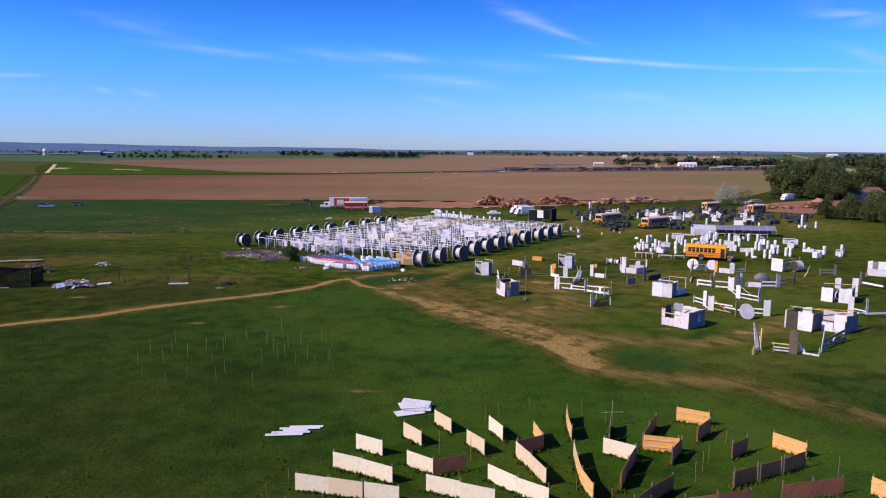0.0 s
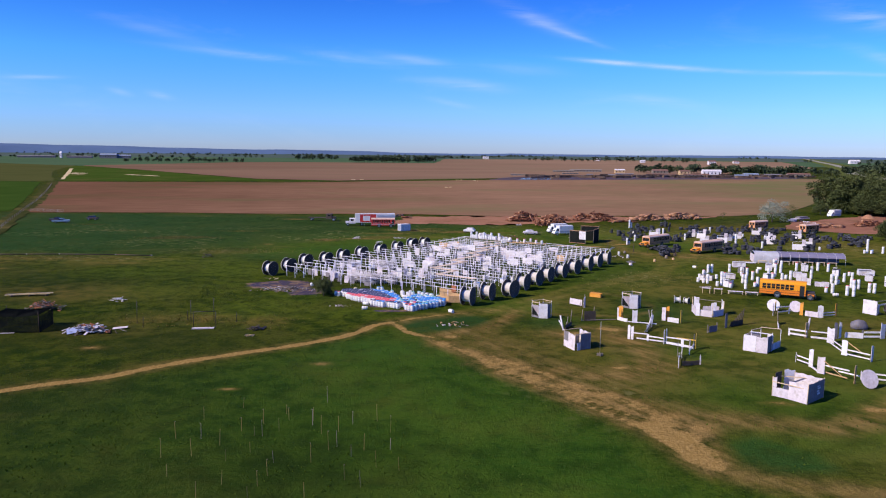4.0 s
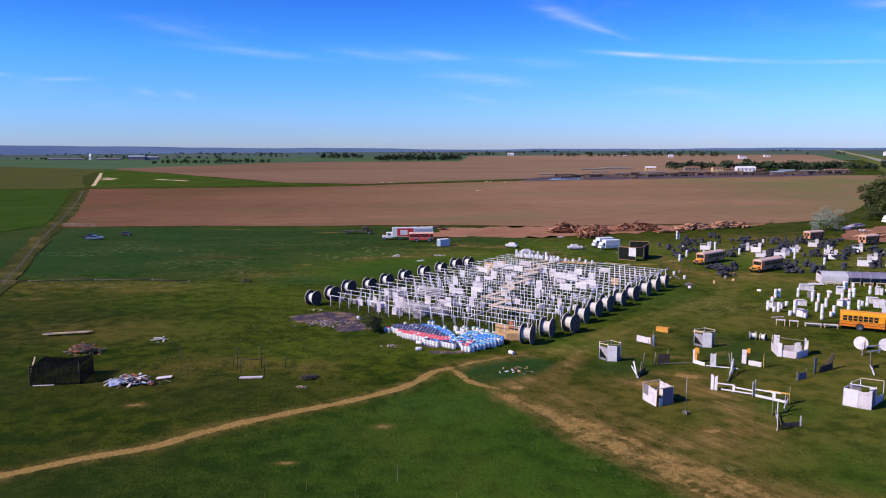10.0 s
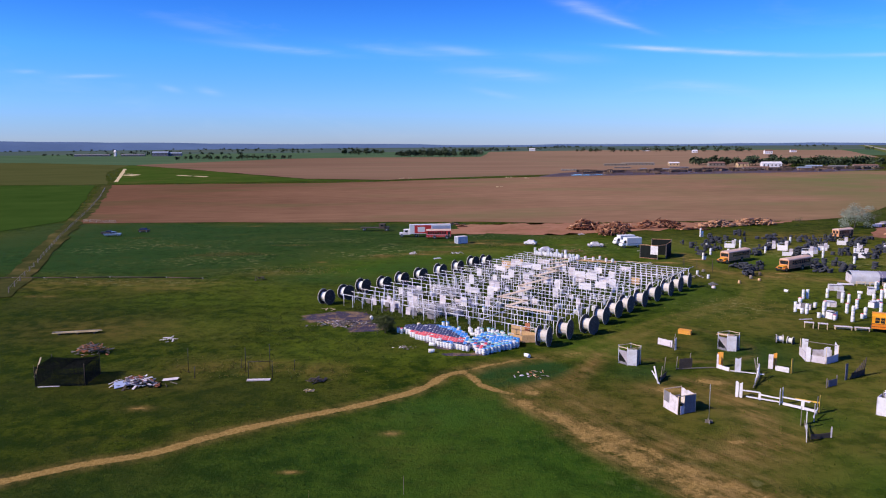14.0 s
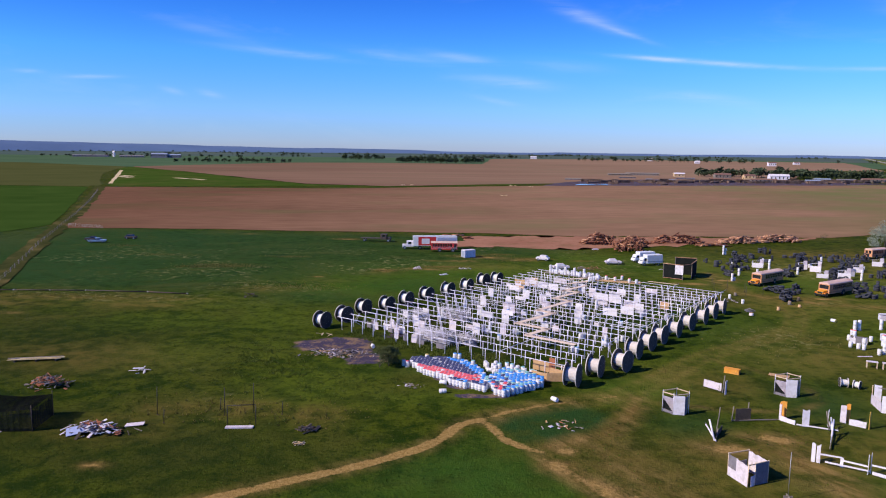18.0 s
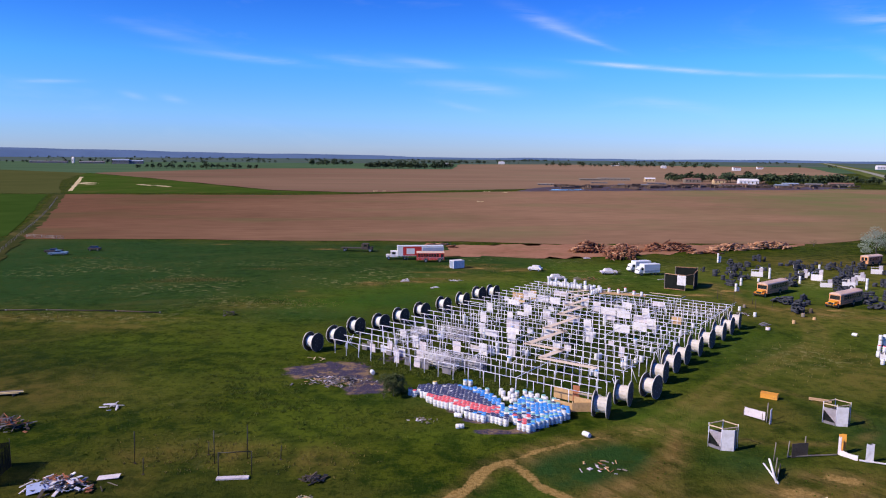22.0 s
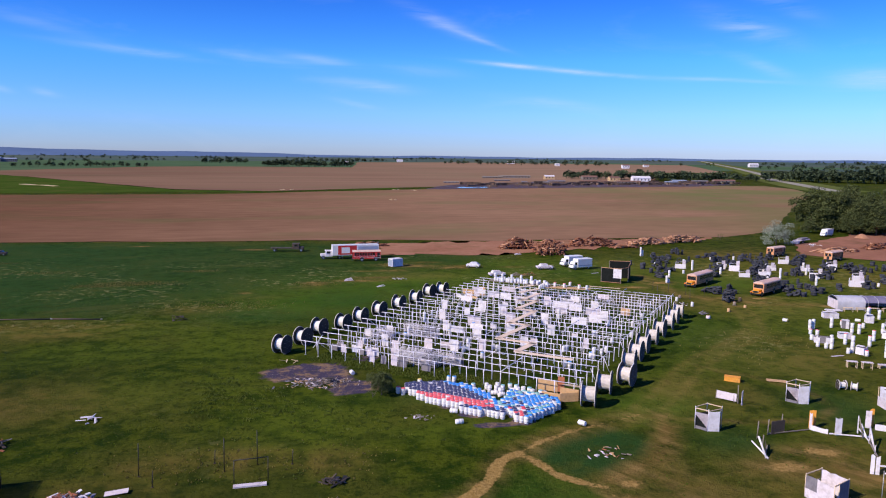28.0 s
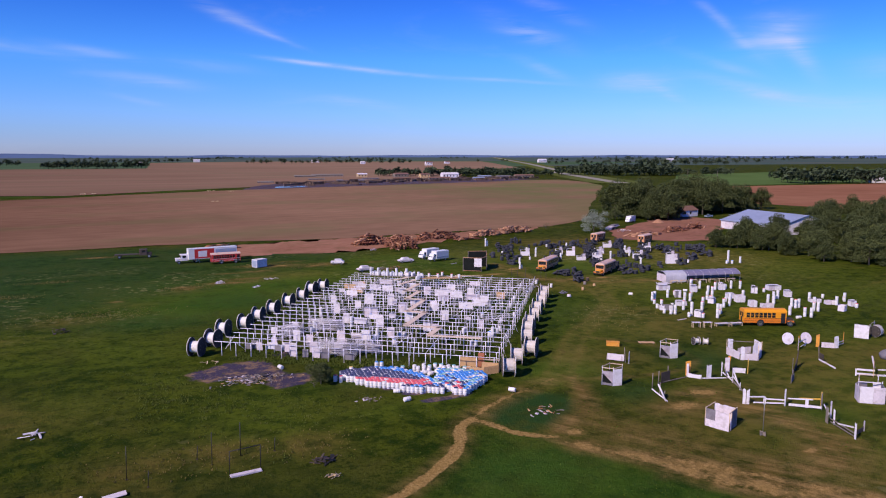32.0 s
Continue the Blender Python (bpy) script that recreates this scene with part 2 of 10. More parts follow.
M["reelgrey"] = surface("grey_brown_reel_timber", (0.060, 0.048, 0.042), (0.125, 0.10, 0.09), 0.85, grain=6, coarse=0.9, stain=(0.20, 0.16, 0.14), stainamt=0.4, rnd=0.3, bump=0.012)
M["reeldrum"] = surface("white_reel_drum", (0.74, 0.71, 0.72), (0.86, 0.84, 0.85), 0.75, grain=5, coarse=0.8, stain=(0.40, 0.36, 0.34), stainamt=0.4, rnd=0.2, bump=0.01)
M["greydrum"] = surface("grey_reel_drum", (0.58, 0.53, 0.53), (0.74, 0.69, 0.68), 0.8, grain=5, coarse=0.8, stain=(0.26, 0.22, 0.2), stainamt=0.4, rnd=0.2, bump=0.01)
M["pipe"] = surface("galvanised_pipe", (0.72, 0.70, 0.87), (0.87, 0.85, 0.98), 0.5, 0.0, grain=9, coarse=0.8, stain=(0.26, 0.18, 0.14), stainamt=0.5, rnd=0.3)
M["rackpipe"] = surface("grey_frame_pipe", (0.52, 0.50, 0.57), (0.76, 0.73, 0.80), 0.55, 0.0, grain=9, coarse=0.8, stain=(0.16, 0.12, 0.10), stainamt=0.5, rnd=0.4)
M["steel"] = surface("dull_steel", (0.25, 0.25, 0.26), (0.40, 0.40, 0.41), 0.5, 0.6, grain=6, coarse=1.0, stain=(0.18, 0.09, 0.05), rnd=0.2)
M["darksteel"] = surface("dark_rusty_steel", (0.05, 0.04, 0.04), (0.11, 0.085, 0.075), 0.7, 0.3, grain=6, coarse=1.0, stain=(0.16, 0.07, 0.03))
M["rubber"] = surface("old_tyre_rubber", (0.020, 0.023, 0.034), (0.080, 0.084, 0.108), 0.65, grain=10, coarse=1.0, rnd=0.5, bump=0.01, spec=0.15)
M["darkbrown"] = surface("dark_brown_board", (0.16, 0.095, 0.085), (0.25, 0.16, 0.14), 0.9, grain=8, coarse=1.2, stain=(0.09, 0.06, 0.05), bump=0.01)
M["busorange"] = surface("school_bus_orange", (0.66, 0.17, 0.012), (0.78, 0.24, 0.02), 0.45, grain=5, coarse=0.6, stain=(0.40, 0.16, 0.05), stainamt=0.3)
M["busyellow"] = surface("school_bus_yellow", (0.80, 0.30, 0.012), (0.90, 0.38, 0.02), 0.4, grain=5, coarse=0.6, stain=(0.45, 0.2, 0.05), stainamt=0.3)
M["busbrown"] = surface("faded_bus_brown", (0.58, 0.25, 0.11), (0.70, 0.35, 0.18), 0.6, grain=5, coarse=0.6, stain=(0.12, 0.07, 0.05), stainamt=0.5)
M["busroof"] = surface("faded_bus_roof", (0.62, 0.42, 0.36), (0.78, 0.56, 0.49), 0.6, grain=4, coarse=0.5, stain=(0.34, 0.2, 0.14), stainamt=0.5)
M["red"] = surface("red_paint", (0.50, 0.028, 0.028), (0.64, 0.05, 0.045), 0.45, grain=5, coarse=0.8, stain=(0.3, 0.05, 0.04), stainamt=0.3)
M["black"] = surface("black_paint", (0.012, 0.012, 0.013), (0.03, 0.03, 0.032), 0.5, grain=5, coarse=0.8)
M["glass"] = surface("dark_window_glass", (0.012, 0.014, 0.02), (0.03, 0.035, 0.045), 0.08, grain=2, coarse=0.6, spec=0.9)
M["chrome"] = surface("bare_metal", (0.5, 0.5, 0.5), (0.65, 0.65, 0.65), 0.3, 0.9, grain=5, coarse=1.0)
M["blue_top"] = surface("blue_lid", (0.03, 0.23, 0.76), (0.09, 0.40, 0.92), 0.5, grain=6, coarse=2, rnd=0.4)
M["navy_top"] = surface("navy_lid", (0.030, 0.034, 0.095), (0.070, 0.076, 0.17), 0.5, grain=6, coarse=2, rnd=0.4)
M["red_top"] = surface("red_lid", (0.80, 0.07, 0.09), (0.92, 0.17, 0.19), 0.5, grain=6, coarse=2, rnd=0.4)
M["white_top"] = surface("white_lid", (0.7, 0.7, 0.72), (0.84, 0.84, 0.85), 0.5, grain=6, coarse=2, rnd=0.3)
M["teal_top"] = surface("teal_lid", (0.20, 0.48, 0.50), (0.34, 0.62, 0.62), 0.5, grain=6, coarse=2, rnd=0.3)
M["yellow_top"] = surface("yellow_lid", (0.70, 0.50, 0.10), (0.80, 0.62, 0.2), 0.5, grain=6, coarse=2, rnd=0.3)
M["trailerwhite"] = surface("trailer_side_white", (0.70, 0.70, 0.74), (0.82, 0.82, 0.86), 0.4, grain=3, coarse=0.3, stain=(0.5, 0.47, 0.46), stainamt=0.3)
M["bluewhite"] = surface("pale_blue_roof_metal", (0.31, 0.37, 0.51), (0.43, 0.49, 0.63), 0.4, 0.2, grain=0.6, coarse=0.1, stain=(0.36, 0.38, 0.45), stainamt=0.4)
M["tarp"] = surface("translucent_tunnel_sheet", (0.42, 0.42, 0.50), (0.60, 0.60, 0.68), 0.4, grain=2, coarse=0.3, stain=(0.30, 0.28, 0.30), stainamt=0.5)
M["bluetarp"] = surface("blue_grey_tunnel_sheet", (0.16, 0.15, 0.25), (0.25, 0.23, 0.36), 0.65, grain=2, coarse=0.3, stain=(0.12, 0.12, 0.16), stainamt=0.5)
M["net"] = surface("black_net", (0.010, 0.012, 0.012), (0.022, 0.025, 0.025), 0.9, grain=8, coarse=1.0, spec=0.04)
M["log"] = surface("log_bark", (0.12, 0.046, 0.028), (0.32, 0.135, 0.08), 0.9, grain=4, coarse=0.5, rnd=0.6, bump=0.02)
M["cutlog"] = surface("pale_cut_timber", (0.32, 0.150, 0.085), (0.60, 0.340, 0.215), 0.85, grain=4, coarse=0.5, rnd=0.5)
M["bark"] = surface("tree_bark", (0.10, 0.08, 0.065), (0.20, 0.17, 0.14), 0.95, grain=4, coarse=0.8, bump=0.03)
M["leaf"] = surface("tree_leaves", (0.048, 0.066, 0.022), (0.105, 0.126, 0.044), 0.7, grain=0.55, coarse=0.12, spec=0.2, space="World", mix=0.4)
M["leafgrey"] = surface("silver_green_leaves", (0.22, 0.27, 0.22), (0.38, 0.42, 0.36), 0.8, grain=0.9, coarse=0.3, spec=0.2, space="World", mix=0.4)
M["leaffar"] = surface("far_wood_leaves", (0.036, 0.056, 0.032), (0.074, 0.100, 0.056), 0.9, grain=0.08, coarse=0.02, spec=0.1, space="World", mix=0.4)
M["weed"] = surface("tall_weeds", (0.070, 0.105, 0.016), (0.15, 0.175, 0.040), 0.9, grain=0.4, coarse=0.08, spec=0.1, space="World", mix=0.5)
M["soil"] = surface("ploughed_soil", (0.186, 0.104, 0.061), (0.325, 0.182, 0.107), 0.95, grain=0.16, coarse=0.014, spec=0.0, space="World", mix=0.55, stain=(0.175, 0.150, 0.066), stainamt=0.8, stretch=(2.4, 1.0, 8))
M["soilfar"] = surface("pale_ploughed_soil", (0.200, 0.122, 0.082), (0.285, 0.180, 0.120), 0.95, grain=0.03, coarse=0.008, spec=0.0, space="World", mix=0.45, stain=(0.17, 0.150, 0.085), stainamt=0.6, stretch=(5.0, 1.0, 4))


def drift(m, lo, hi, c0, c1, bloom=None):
    """Shifts a field's soil tone from c0 in the west to c1 in the east, and greens it over by the bloom."""
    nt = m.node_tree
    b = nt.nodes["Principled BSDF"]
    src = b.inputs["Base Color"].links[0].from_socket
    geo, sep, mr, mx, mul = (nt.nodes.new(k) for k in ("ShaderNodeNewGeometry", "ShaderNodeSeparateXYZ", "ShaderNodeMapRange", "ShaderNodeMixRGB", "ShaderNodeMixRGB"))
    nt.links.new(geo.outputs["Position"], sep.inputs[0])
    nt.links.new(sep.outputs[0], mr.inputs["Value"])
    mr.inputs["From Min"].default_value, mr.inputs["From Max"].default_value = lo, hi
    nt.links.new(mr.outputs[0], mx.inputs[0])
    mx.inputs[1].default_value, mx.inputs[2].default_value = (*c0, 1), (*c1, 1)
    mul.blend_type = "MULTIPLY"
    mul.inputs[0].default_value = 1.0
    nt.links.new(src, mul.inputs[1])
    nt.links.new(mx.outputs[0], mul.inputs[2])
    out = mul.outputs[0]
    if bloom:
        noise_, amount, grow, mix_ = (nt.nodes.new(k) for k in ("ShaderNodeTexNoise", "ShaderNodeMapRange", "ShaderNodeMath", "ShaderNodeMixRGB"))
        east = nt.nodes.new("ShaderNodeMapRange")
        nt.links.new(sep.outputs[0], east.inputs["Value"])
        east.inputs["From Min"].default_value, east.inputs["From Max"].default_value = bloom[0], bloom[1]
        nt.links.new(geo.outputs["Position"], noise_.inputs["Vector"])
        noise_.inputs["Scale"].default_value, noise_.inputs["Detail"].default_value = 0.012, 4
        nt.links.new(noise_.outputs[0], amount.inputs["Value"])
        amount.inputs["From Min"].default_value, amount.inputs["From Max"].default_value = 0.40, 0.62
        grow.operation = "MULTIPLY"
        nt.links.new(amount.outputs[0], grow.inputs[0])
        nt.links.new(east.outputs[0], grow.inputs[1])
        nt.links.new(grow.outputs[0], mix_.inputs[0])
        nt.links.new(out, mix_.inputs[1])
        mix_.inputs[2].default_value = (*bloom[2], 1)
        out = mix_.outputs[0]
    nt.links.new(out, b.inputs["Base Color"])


# west end darker: own tone, with some lens falloff put into the colour
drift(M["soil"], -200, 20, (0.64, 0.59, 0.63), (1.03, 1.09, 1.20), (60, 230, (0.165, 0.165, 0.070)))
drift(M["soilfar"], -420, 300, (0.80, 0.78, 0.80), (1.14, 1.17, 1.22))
M["redsoil"] = surface("red_soil", (0.25, 0.110, 0.065), (0.33, 0.160, 0.098), 0.95, grain=0.04, coarse=0.01, spec=0.0, space="World", mix=0.45)
M["lotsoil"] = surface("bare_yard_earth", (0.235, 0.105, 0.072), (0.36, 0.180, 0.125), 0.95, grain=0.5, coarse=0.07, spec=0.0, space="World", mix=0.5, stain=(0.14, 0.10, 0.05), stainamt=0.6)
M["stripsoil"] = surface("bare_earth_strip", (0.27, 0.125, 0.080), (0.39, 0.205, 0.140), 0.95, grain=0.5, coarse=0.07, spec=0.0, space="World", mix=0.5, stain=(0.16, 0.11, 0.05), stainamt=0.6)
M["verge"] = surface("green_verge", (0.030, 0.066, 0.010), (0.062, 0.100, 0.018), 0.95, grain=0.08, coarse=0.02, spec=0.0, space="World", mix=0.5, stain=(0.12, 0.10, 0.035), stainamt=0.5)
M["crop"] = surface("young_crop", (0.026, 0.058, 0.010), (0.050, 0.092, 0.018), 0.95, grain=0.05, coarse=0.01, spec=0.0, space="World", mix=0.5)
M["cropeast"] = surface("bright_young_crop", (0.078, 0.140, 0.042), (0.112, 0.180, 0.060), 0.95, grain=0.03, coarse=0.008, spec=0.0, space="World", mix=0.5)
# far crop, plain and hills: distance haze is put into the base colours
M["cropfar"] = surface("haze_tinted_far_crop", (0.052, 0.100, 0.056), (0.090, 0.148, 0.080), 0.95, grain=0.01, coarse=0.003, spec=0.0, space="World", mix=0.5)
M["farplain"] = surface("haze_tinted_plain", (0.055, 0.092, 0.090), (0.095, 0.135, 0.115), 0.95, grain=0.004, coarse=0.0012, spec=0.0, space="World", mix=0.4, stain=(0.12, 0.10, 0.085), stainamt=0.6)
M["hill"] = surface("haze_blue_hill", (0.09, 0.145, 0.27), (0.12, 0.185, 0.33), 0.95, grain=0.004, coarse=0.001, spec=0.0, space="World", mix=0.4)
M["olive"] = surface("olive_pasture", (0.062, 0.072, 0.024), (0.092, 0.098, 0.034), 0.95, grain=0.02, coarse=0.006, spec=0.0, space="World", mix=0.5)
M["margin"] = surface("unmown_margin", (0.024, 0.038, 0.012), (0.080, 0.078, 0.028), 0.95, grain=0.5, coarse=0.06, spec=0.0, space="World", mix=0.5, stain=(0.20, 0.15, 0.06), stainamt=0.6)
M["roadverge"] = surface("roadside_grass", (0.085, 0.115, 0.030), (0.135, 0.150, 0.050), 0.95, grain=0.05, coarse=0.01, spec=0.0, space="World", mix=0.5)
M["gravel"] = surface("gravel_road", (0.26, 0.25, 0.20), (0.36, 0.34, 0.28), 0.95, grain=0.2, coarse=0.03, spec=0.1, space="World")
M["straw"] = surface("straw", (0.52, 0.40, 0.22), (0.68, 0.55, 0.34), 0.95, grain=0.5, coarse=0.1, spec=0.1, space="World", rnd=0.2)
M["ash"] = surface("blue_grey_ash", (0.075, 0.065, 0.085), (0.15, 0.13, 0.15), 0.95, grain=0.8, coarse=0.2, spec=0.2, space="World", mix=0.5, stain=(0.22, 0.15, 0.115), stainamt=0.8)
M["pondwater"] = surface("pond_water", (0.10, 0.13, 0.20), (0.16, 0.20, 0.30), 0.08, grain=0.02, coarse=0.01, spec=0.6, space="World")
M["wetmud"] = surface("wet_mud", (0.050, 0.030, 0.026), (0.11, 0.066, 0.052), 0.7, grain=0.06, coarse=0.015, spec=0.4, space="World", mix=0.5, stain=(0.15, 0.09, 0.075), stainamt=0.6, stretch=(4.0, 1.0, 12))
M["roofbrown"] = surface("brown_roof", (0.16, 0.085, 0.065), (0.25, 0.14, 0.11), 0.8, grain=1.5, coarse=0.3, rnd=0.4)
M["lime"] = surface("lime_green_board", (0.45, 0.55, 0.10), (0.55, 0.65, 0.15), 0.7, grain=5, coarse=1)
M["carblue"] = surface("pale_blue_car_paint", (0.25, 0.34, 0.46), (0.36, 0.45, 0.58), 0.35, grain=4, coarse=0.8, stain=(0.3, 0.3, 0.3), stainamt=0.3)
M["bluesheet"] = surface("blue_sheet", (0.30, 0.36, 0.62), (0.42, 0.48, 0.74), 0.6, grain=4, coarse=0.6)
M["stake"] = surface("dull_yellow_stake", (0.17, 0.13, 0.045), (0.27, 0.21, 0.08), 0.9, grain=6, coarse=1.0, rnd=0.3)
M["tan"] = surface("tan_wall", (0.52, 0.36, 0.20), (0.62, 0.45, 0.27), 0.8, grain=2, coarse=0.3)


def grass_material():
    """Rough pasture: greens by noise at three scales, dry straw patches, bare earth where the 'bare' and 'worn' masks say."""
    m = bpy.data.materials.new("pasture")
    m.use_nodes = True
    nt = m.node_tree
    b = nt.nodes["Principled BSDF"]
    b.inputs["Roughness"].default_value, b.inputs["Specular IOR Level"].default_value = 0.95, 0.02
    geo = nt.nodes.new("ShaderNodeNewGeometry")

    def nz(scale, detail=5, rough=0.55, stretch=None, turn=0):
        n = nt.nodes.new("ShaderNodeTexNoise")
        n.inputs["Scale"].default_value, n.inputs["Detail"].default_value, n.inputs["Roughness"].default_value = scale, detail, rough
        if stretch:
            mp = nt.nodes.new("ShaderNodeMapping")
            mp.vector_type = "TEXTURE"
            mp.inputs["Scale"].default_value, mp.inputs["Rotation"].default_value = (*stretch, 1), (0, 0, radians(turn))
            nt.links.new(geo.outputs["Position"], mp.inputs[0])
            nt.links.new(mp.outputs[0], n.inputs["Vector"])
        else:
            nt.links.new(geo.outputs["Position"], n.inputs["Vector"])
        return n.outputs[0]

    def rng(v, lo, hi, a=0.0, c=1.0):
        n = nt.nodes.new("ShaderNodeMapRange")
        n.interpolation_type = "SMOOTHSTEP"
        for i, x in zip(("From Min", "From Max", "To Min", "To Max"), (lo, hi, a, c)):
            n.inputs[i].default_value = x
        nt.links.new(v, n.inputs["Value"])
        return n.outputs[0]

    def op(kind, a, c):
        n = nt.nodes.new("ShaderNodeMath")
        n.operation = kind
        for i, v in enumerate((a, c)):
            if hasattr(v, "node"):
                nt.links.new(v, n.inputs[i])
            else:
                n.inputs[i].default_value = v
        return n.outputs[0]

    def mixc(f, a, c):
        n = nt.nodes.new("ShaderNodeMixRGB")
        for i, v in enumerate((f, a, c)):
            if hasattr(v, "node"):
                nt.links.new(v, n.inputs[i])
            else:
                n.inputs[i].default_value = (*v, 1) if i else v
        return n.outputs[0]

    def att(name):
        n = nt.nodes.new("ShaderNodeAttribute")
        n.attribute_name = name
        return n.outputs["Fac"]

    fine, mid, big, huge = nz(2.6, 6, 0.7), nz(0.35, 5), nz(0.06, 4), nz(0.013, 3)
    streak = nz(0.09, 5, 0.6, (2.8, 0.6), 18)
    lane = nz(0.55, 5, 0.65, (4.0, 0.9), -54)
    c = mixc(rng(mid, 0.38, 0.62), (0.016, 0.034, 0.0025), (0.064, 0.082, 0.006))
    c = mixc(rng(big, 0.42, 0.68), c, (0.076, 0.080, 0.012))
    c = mixc(op("MULTIPLY", rng(fine, 0.52, 0.70), 0.45), c, (0.125, 0.118, 0.030))
    c = mixc(op("MULTIPLY", rng(fine, 0.50, 0.34), 0.65), c, (0.008, 0.024, 0.003))
    c = mixc(op("MULTIPLY", att("lime"), rng(mid, 0.3, 0.62, 0.4, 1.0)), c, (0.092, 0.130, 0.012))
    c = mixc(op("MULTIPLY", rng(nz(1.1, 4, 0.6), 0.50, 0.36), 0.6), c, (0.012, 0.028, 0.003))
    dry = op("MULTIPLY", op("MULTIPLY", rng(streak, 0.54, 0.72), rng(huge, 0.44, 0.64)), 0.7)
    dry = op("MULTIPLY", op("ADD", dry, att("dry")), rng(mid, 0.36, 0.62, 0.25, 1.0))
    c = mixc(dry, c, (0.195, 0.132, 0.038))
    lush = op("MULTIPLY", att("lush"), rng(mid, 0.3, 0.6, 0.5, 1.0))
    c = mixc(lush, c, (0.020, 0.060, 0.015))
    c = mixc(op("MULTIPLY", att("vivid"), rng(mid, 0.3, 0.62, 0.45, 1.0)), c, mixc(rng(big, 0.40, 0.66), (0.031, 0.092, 0.008), (0.062, 0.122, 0.012)))
    # dull meadow tone, also the shade painted into the grass under the maze
    c = mixc(op("MULTIPLY", att("dull"), rng(mid, 0.34, 0.62, 0.9, 0.6)), c, (0.016, 0.030, 0.005))
    c = mixc(op("MULTIPLY", op("MULTIPLY", rng(nz(0.55, 4, 0.65), 0.54, 0.62), rng(nz(0.035, 3), 0.46, 0.60)), op("MULTIPLY", att("speck"), 0.6)), c, (0.30, 0.27, 0.12))
    worn = op("MULTIPLY", att("worn"), rng(op("ADD", op("MULTIPLY", fine, 0.35), op("ADD", op("MULTIPLY", mid, 0.75), op("MULTIPLY", lane, 0.45))), 0.52, 0.92))
    c = mixc(worn, c, mixc(rng(lane, 0.4, 0.62), (0.178, 0.108, 0.035), (0.30, 0.188, 0.070)))
    edge = op("ADD", att("bare"), op("MULTIPLY", op("SUBTRACT", op("ADD", op("MULTIPLY", fine, 0.4), op("MULTIPLY", mid, 0.9)), 0.65), 0.8))
    earth = mixc(rng(fine, 0.35, 0.7), (0.264, 0.164, 0.050), (0.402, 0.266, 0.099))
    c = mixc(rng(edge, 0.41, 0.59), c, earth)
    ashy = mixc(rng(nz(0.45, 6, 0.7), 0.47, 0.62), (0.062, 0.052, 0.090), (0.25, 0.165, 0.105))
    ashy = mixc(op("MULTIPLY", rng(fine, 0.56, 0.72), 0.7), ashy, (0.42, 0.36, 0.36))
    c = mixc(rng(op("ADD", att("ash"), op("MULTIPLY", op("SUBTRACT", mid, 0.5), 1.1)), 0.36, 0.56), c, ashy)
    nt.links.new(c, b.inputs["Base Color"])
    bp = nt.nodes.new("ShaderNodeBump")
    bp.inputs["Strength"].default_value, bp.inputs["Distance"].default_value = 0.8, 0.30
    nt.links.new(op("ADD", op("MULTIPLY", fine, 0.7), op("MULTIPLY", mid, 0.9)), bp.inputs["Height"])
    nt.links.new(bp.outputs[0], b.inputs["Normal"])
    return m


M["grass"] = grass_material()

# ---- building helpers ----
def link_mesh(name, mesh, material, parent=None, label="", loc=None, rot=None):
    ob = new(name, mesh)
    if material and not mesh.materials:
        mesh.materials.append(material)
    if parent is not None:
        ob.parent = parent
    if loc is not None:
        ob.location = loc
    if rot is not None:
        ob.rotation_euler = rot
    if label:
        ob["label"] = label
    return ob


def part(name, bm, material, parent=None, label="", smooth=False):
    me = bpy.data.meshes.new(name)
    if smooth:
        for f_ in bm.faces:
            f_.smooth = True
    bm.to_mesh(me)
    bm.free()
    return link_mesh(name, me, material, parent, label)


def thing(name, x, y, rz=0.0, label="", category="", group="", z=0.0, kind=""):
    e = new(name)
    e.empty_display_size = 0.3
    e.matrix_basis = pose(x, y, z, 0, 0, rz)
    return tagged(e, label, category, group, kind)


def add_box(bm, x0, x1, y0, y1, z0, z1, m=None):
    vs = [bm.verts.new(v) for v in ((x0, y0, z0), (x1, y0, z0), (x1, y1, z0), (x0, y1, z0), (x0, y0, z1), (x1, y0, z1), (x1, y1, z1), (x0, y1, z1))]
    for q in ((3, 2, 1, 0), (4, 5, 6, 7), (0, 1, 5, 4), (1, 2, 6, 5), (2, 3, 7, 6), (3, 0, 4, 7)):
        bm.faces.new([vs[i] for i in q])
    if m is not None:
        for v in vs:
            v.co = m @ v.co
    return vs


def box(x0, x1, y0, y1, z0, z1, bevel=0.0):
    bm = bmesh.new()
    add_box(bm, x0, x1, y0, y1, z0, z1)
    if bevel:
        bmesh.ops.bevel(bm, geom=bm.edges[:], offset=bevel, segments=2, affect="EDGES", profile=0.6)
    return bm


def along(p, q):
    """A pose at p whose z axis runs towards q, and the distance."""
    p, q = Vector(p), Vector(q)
    d = q - p
    return Matrix.Translation(p) @ d.to_track_quat("Z", "Y").to_matrix().to_4x4(), d.length


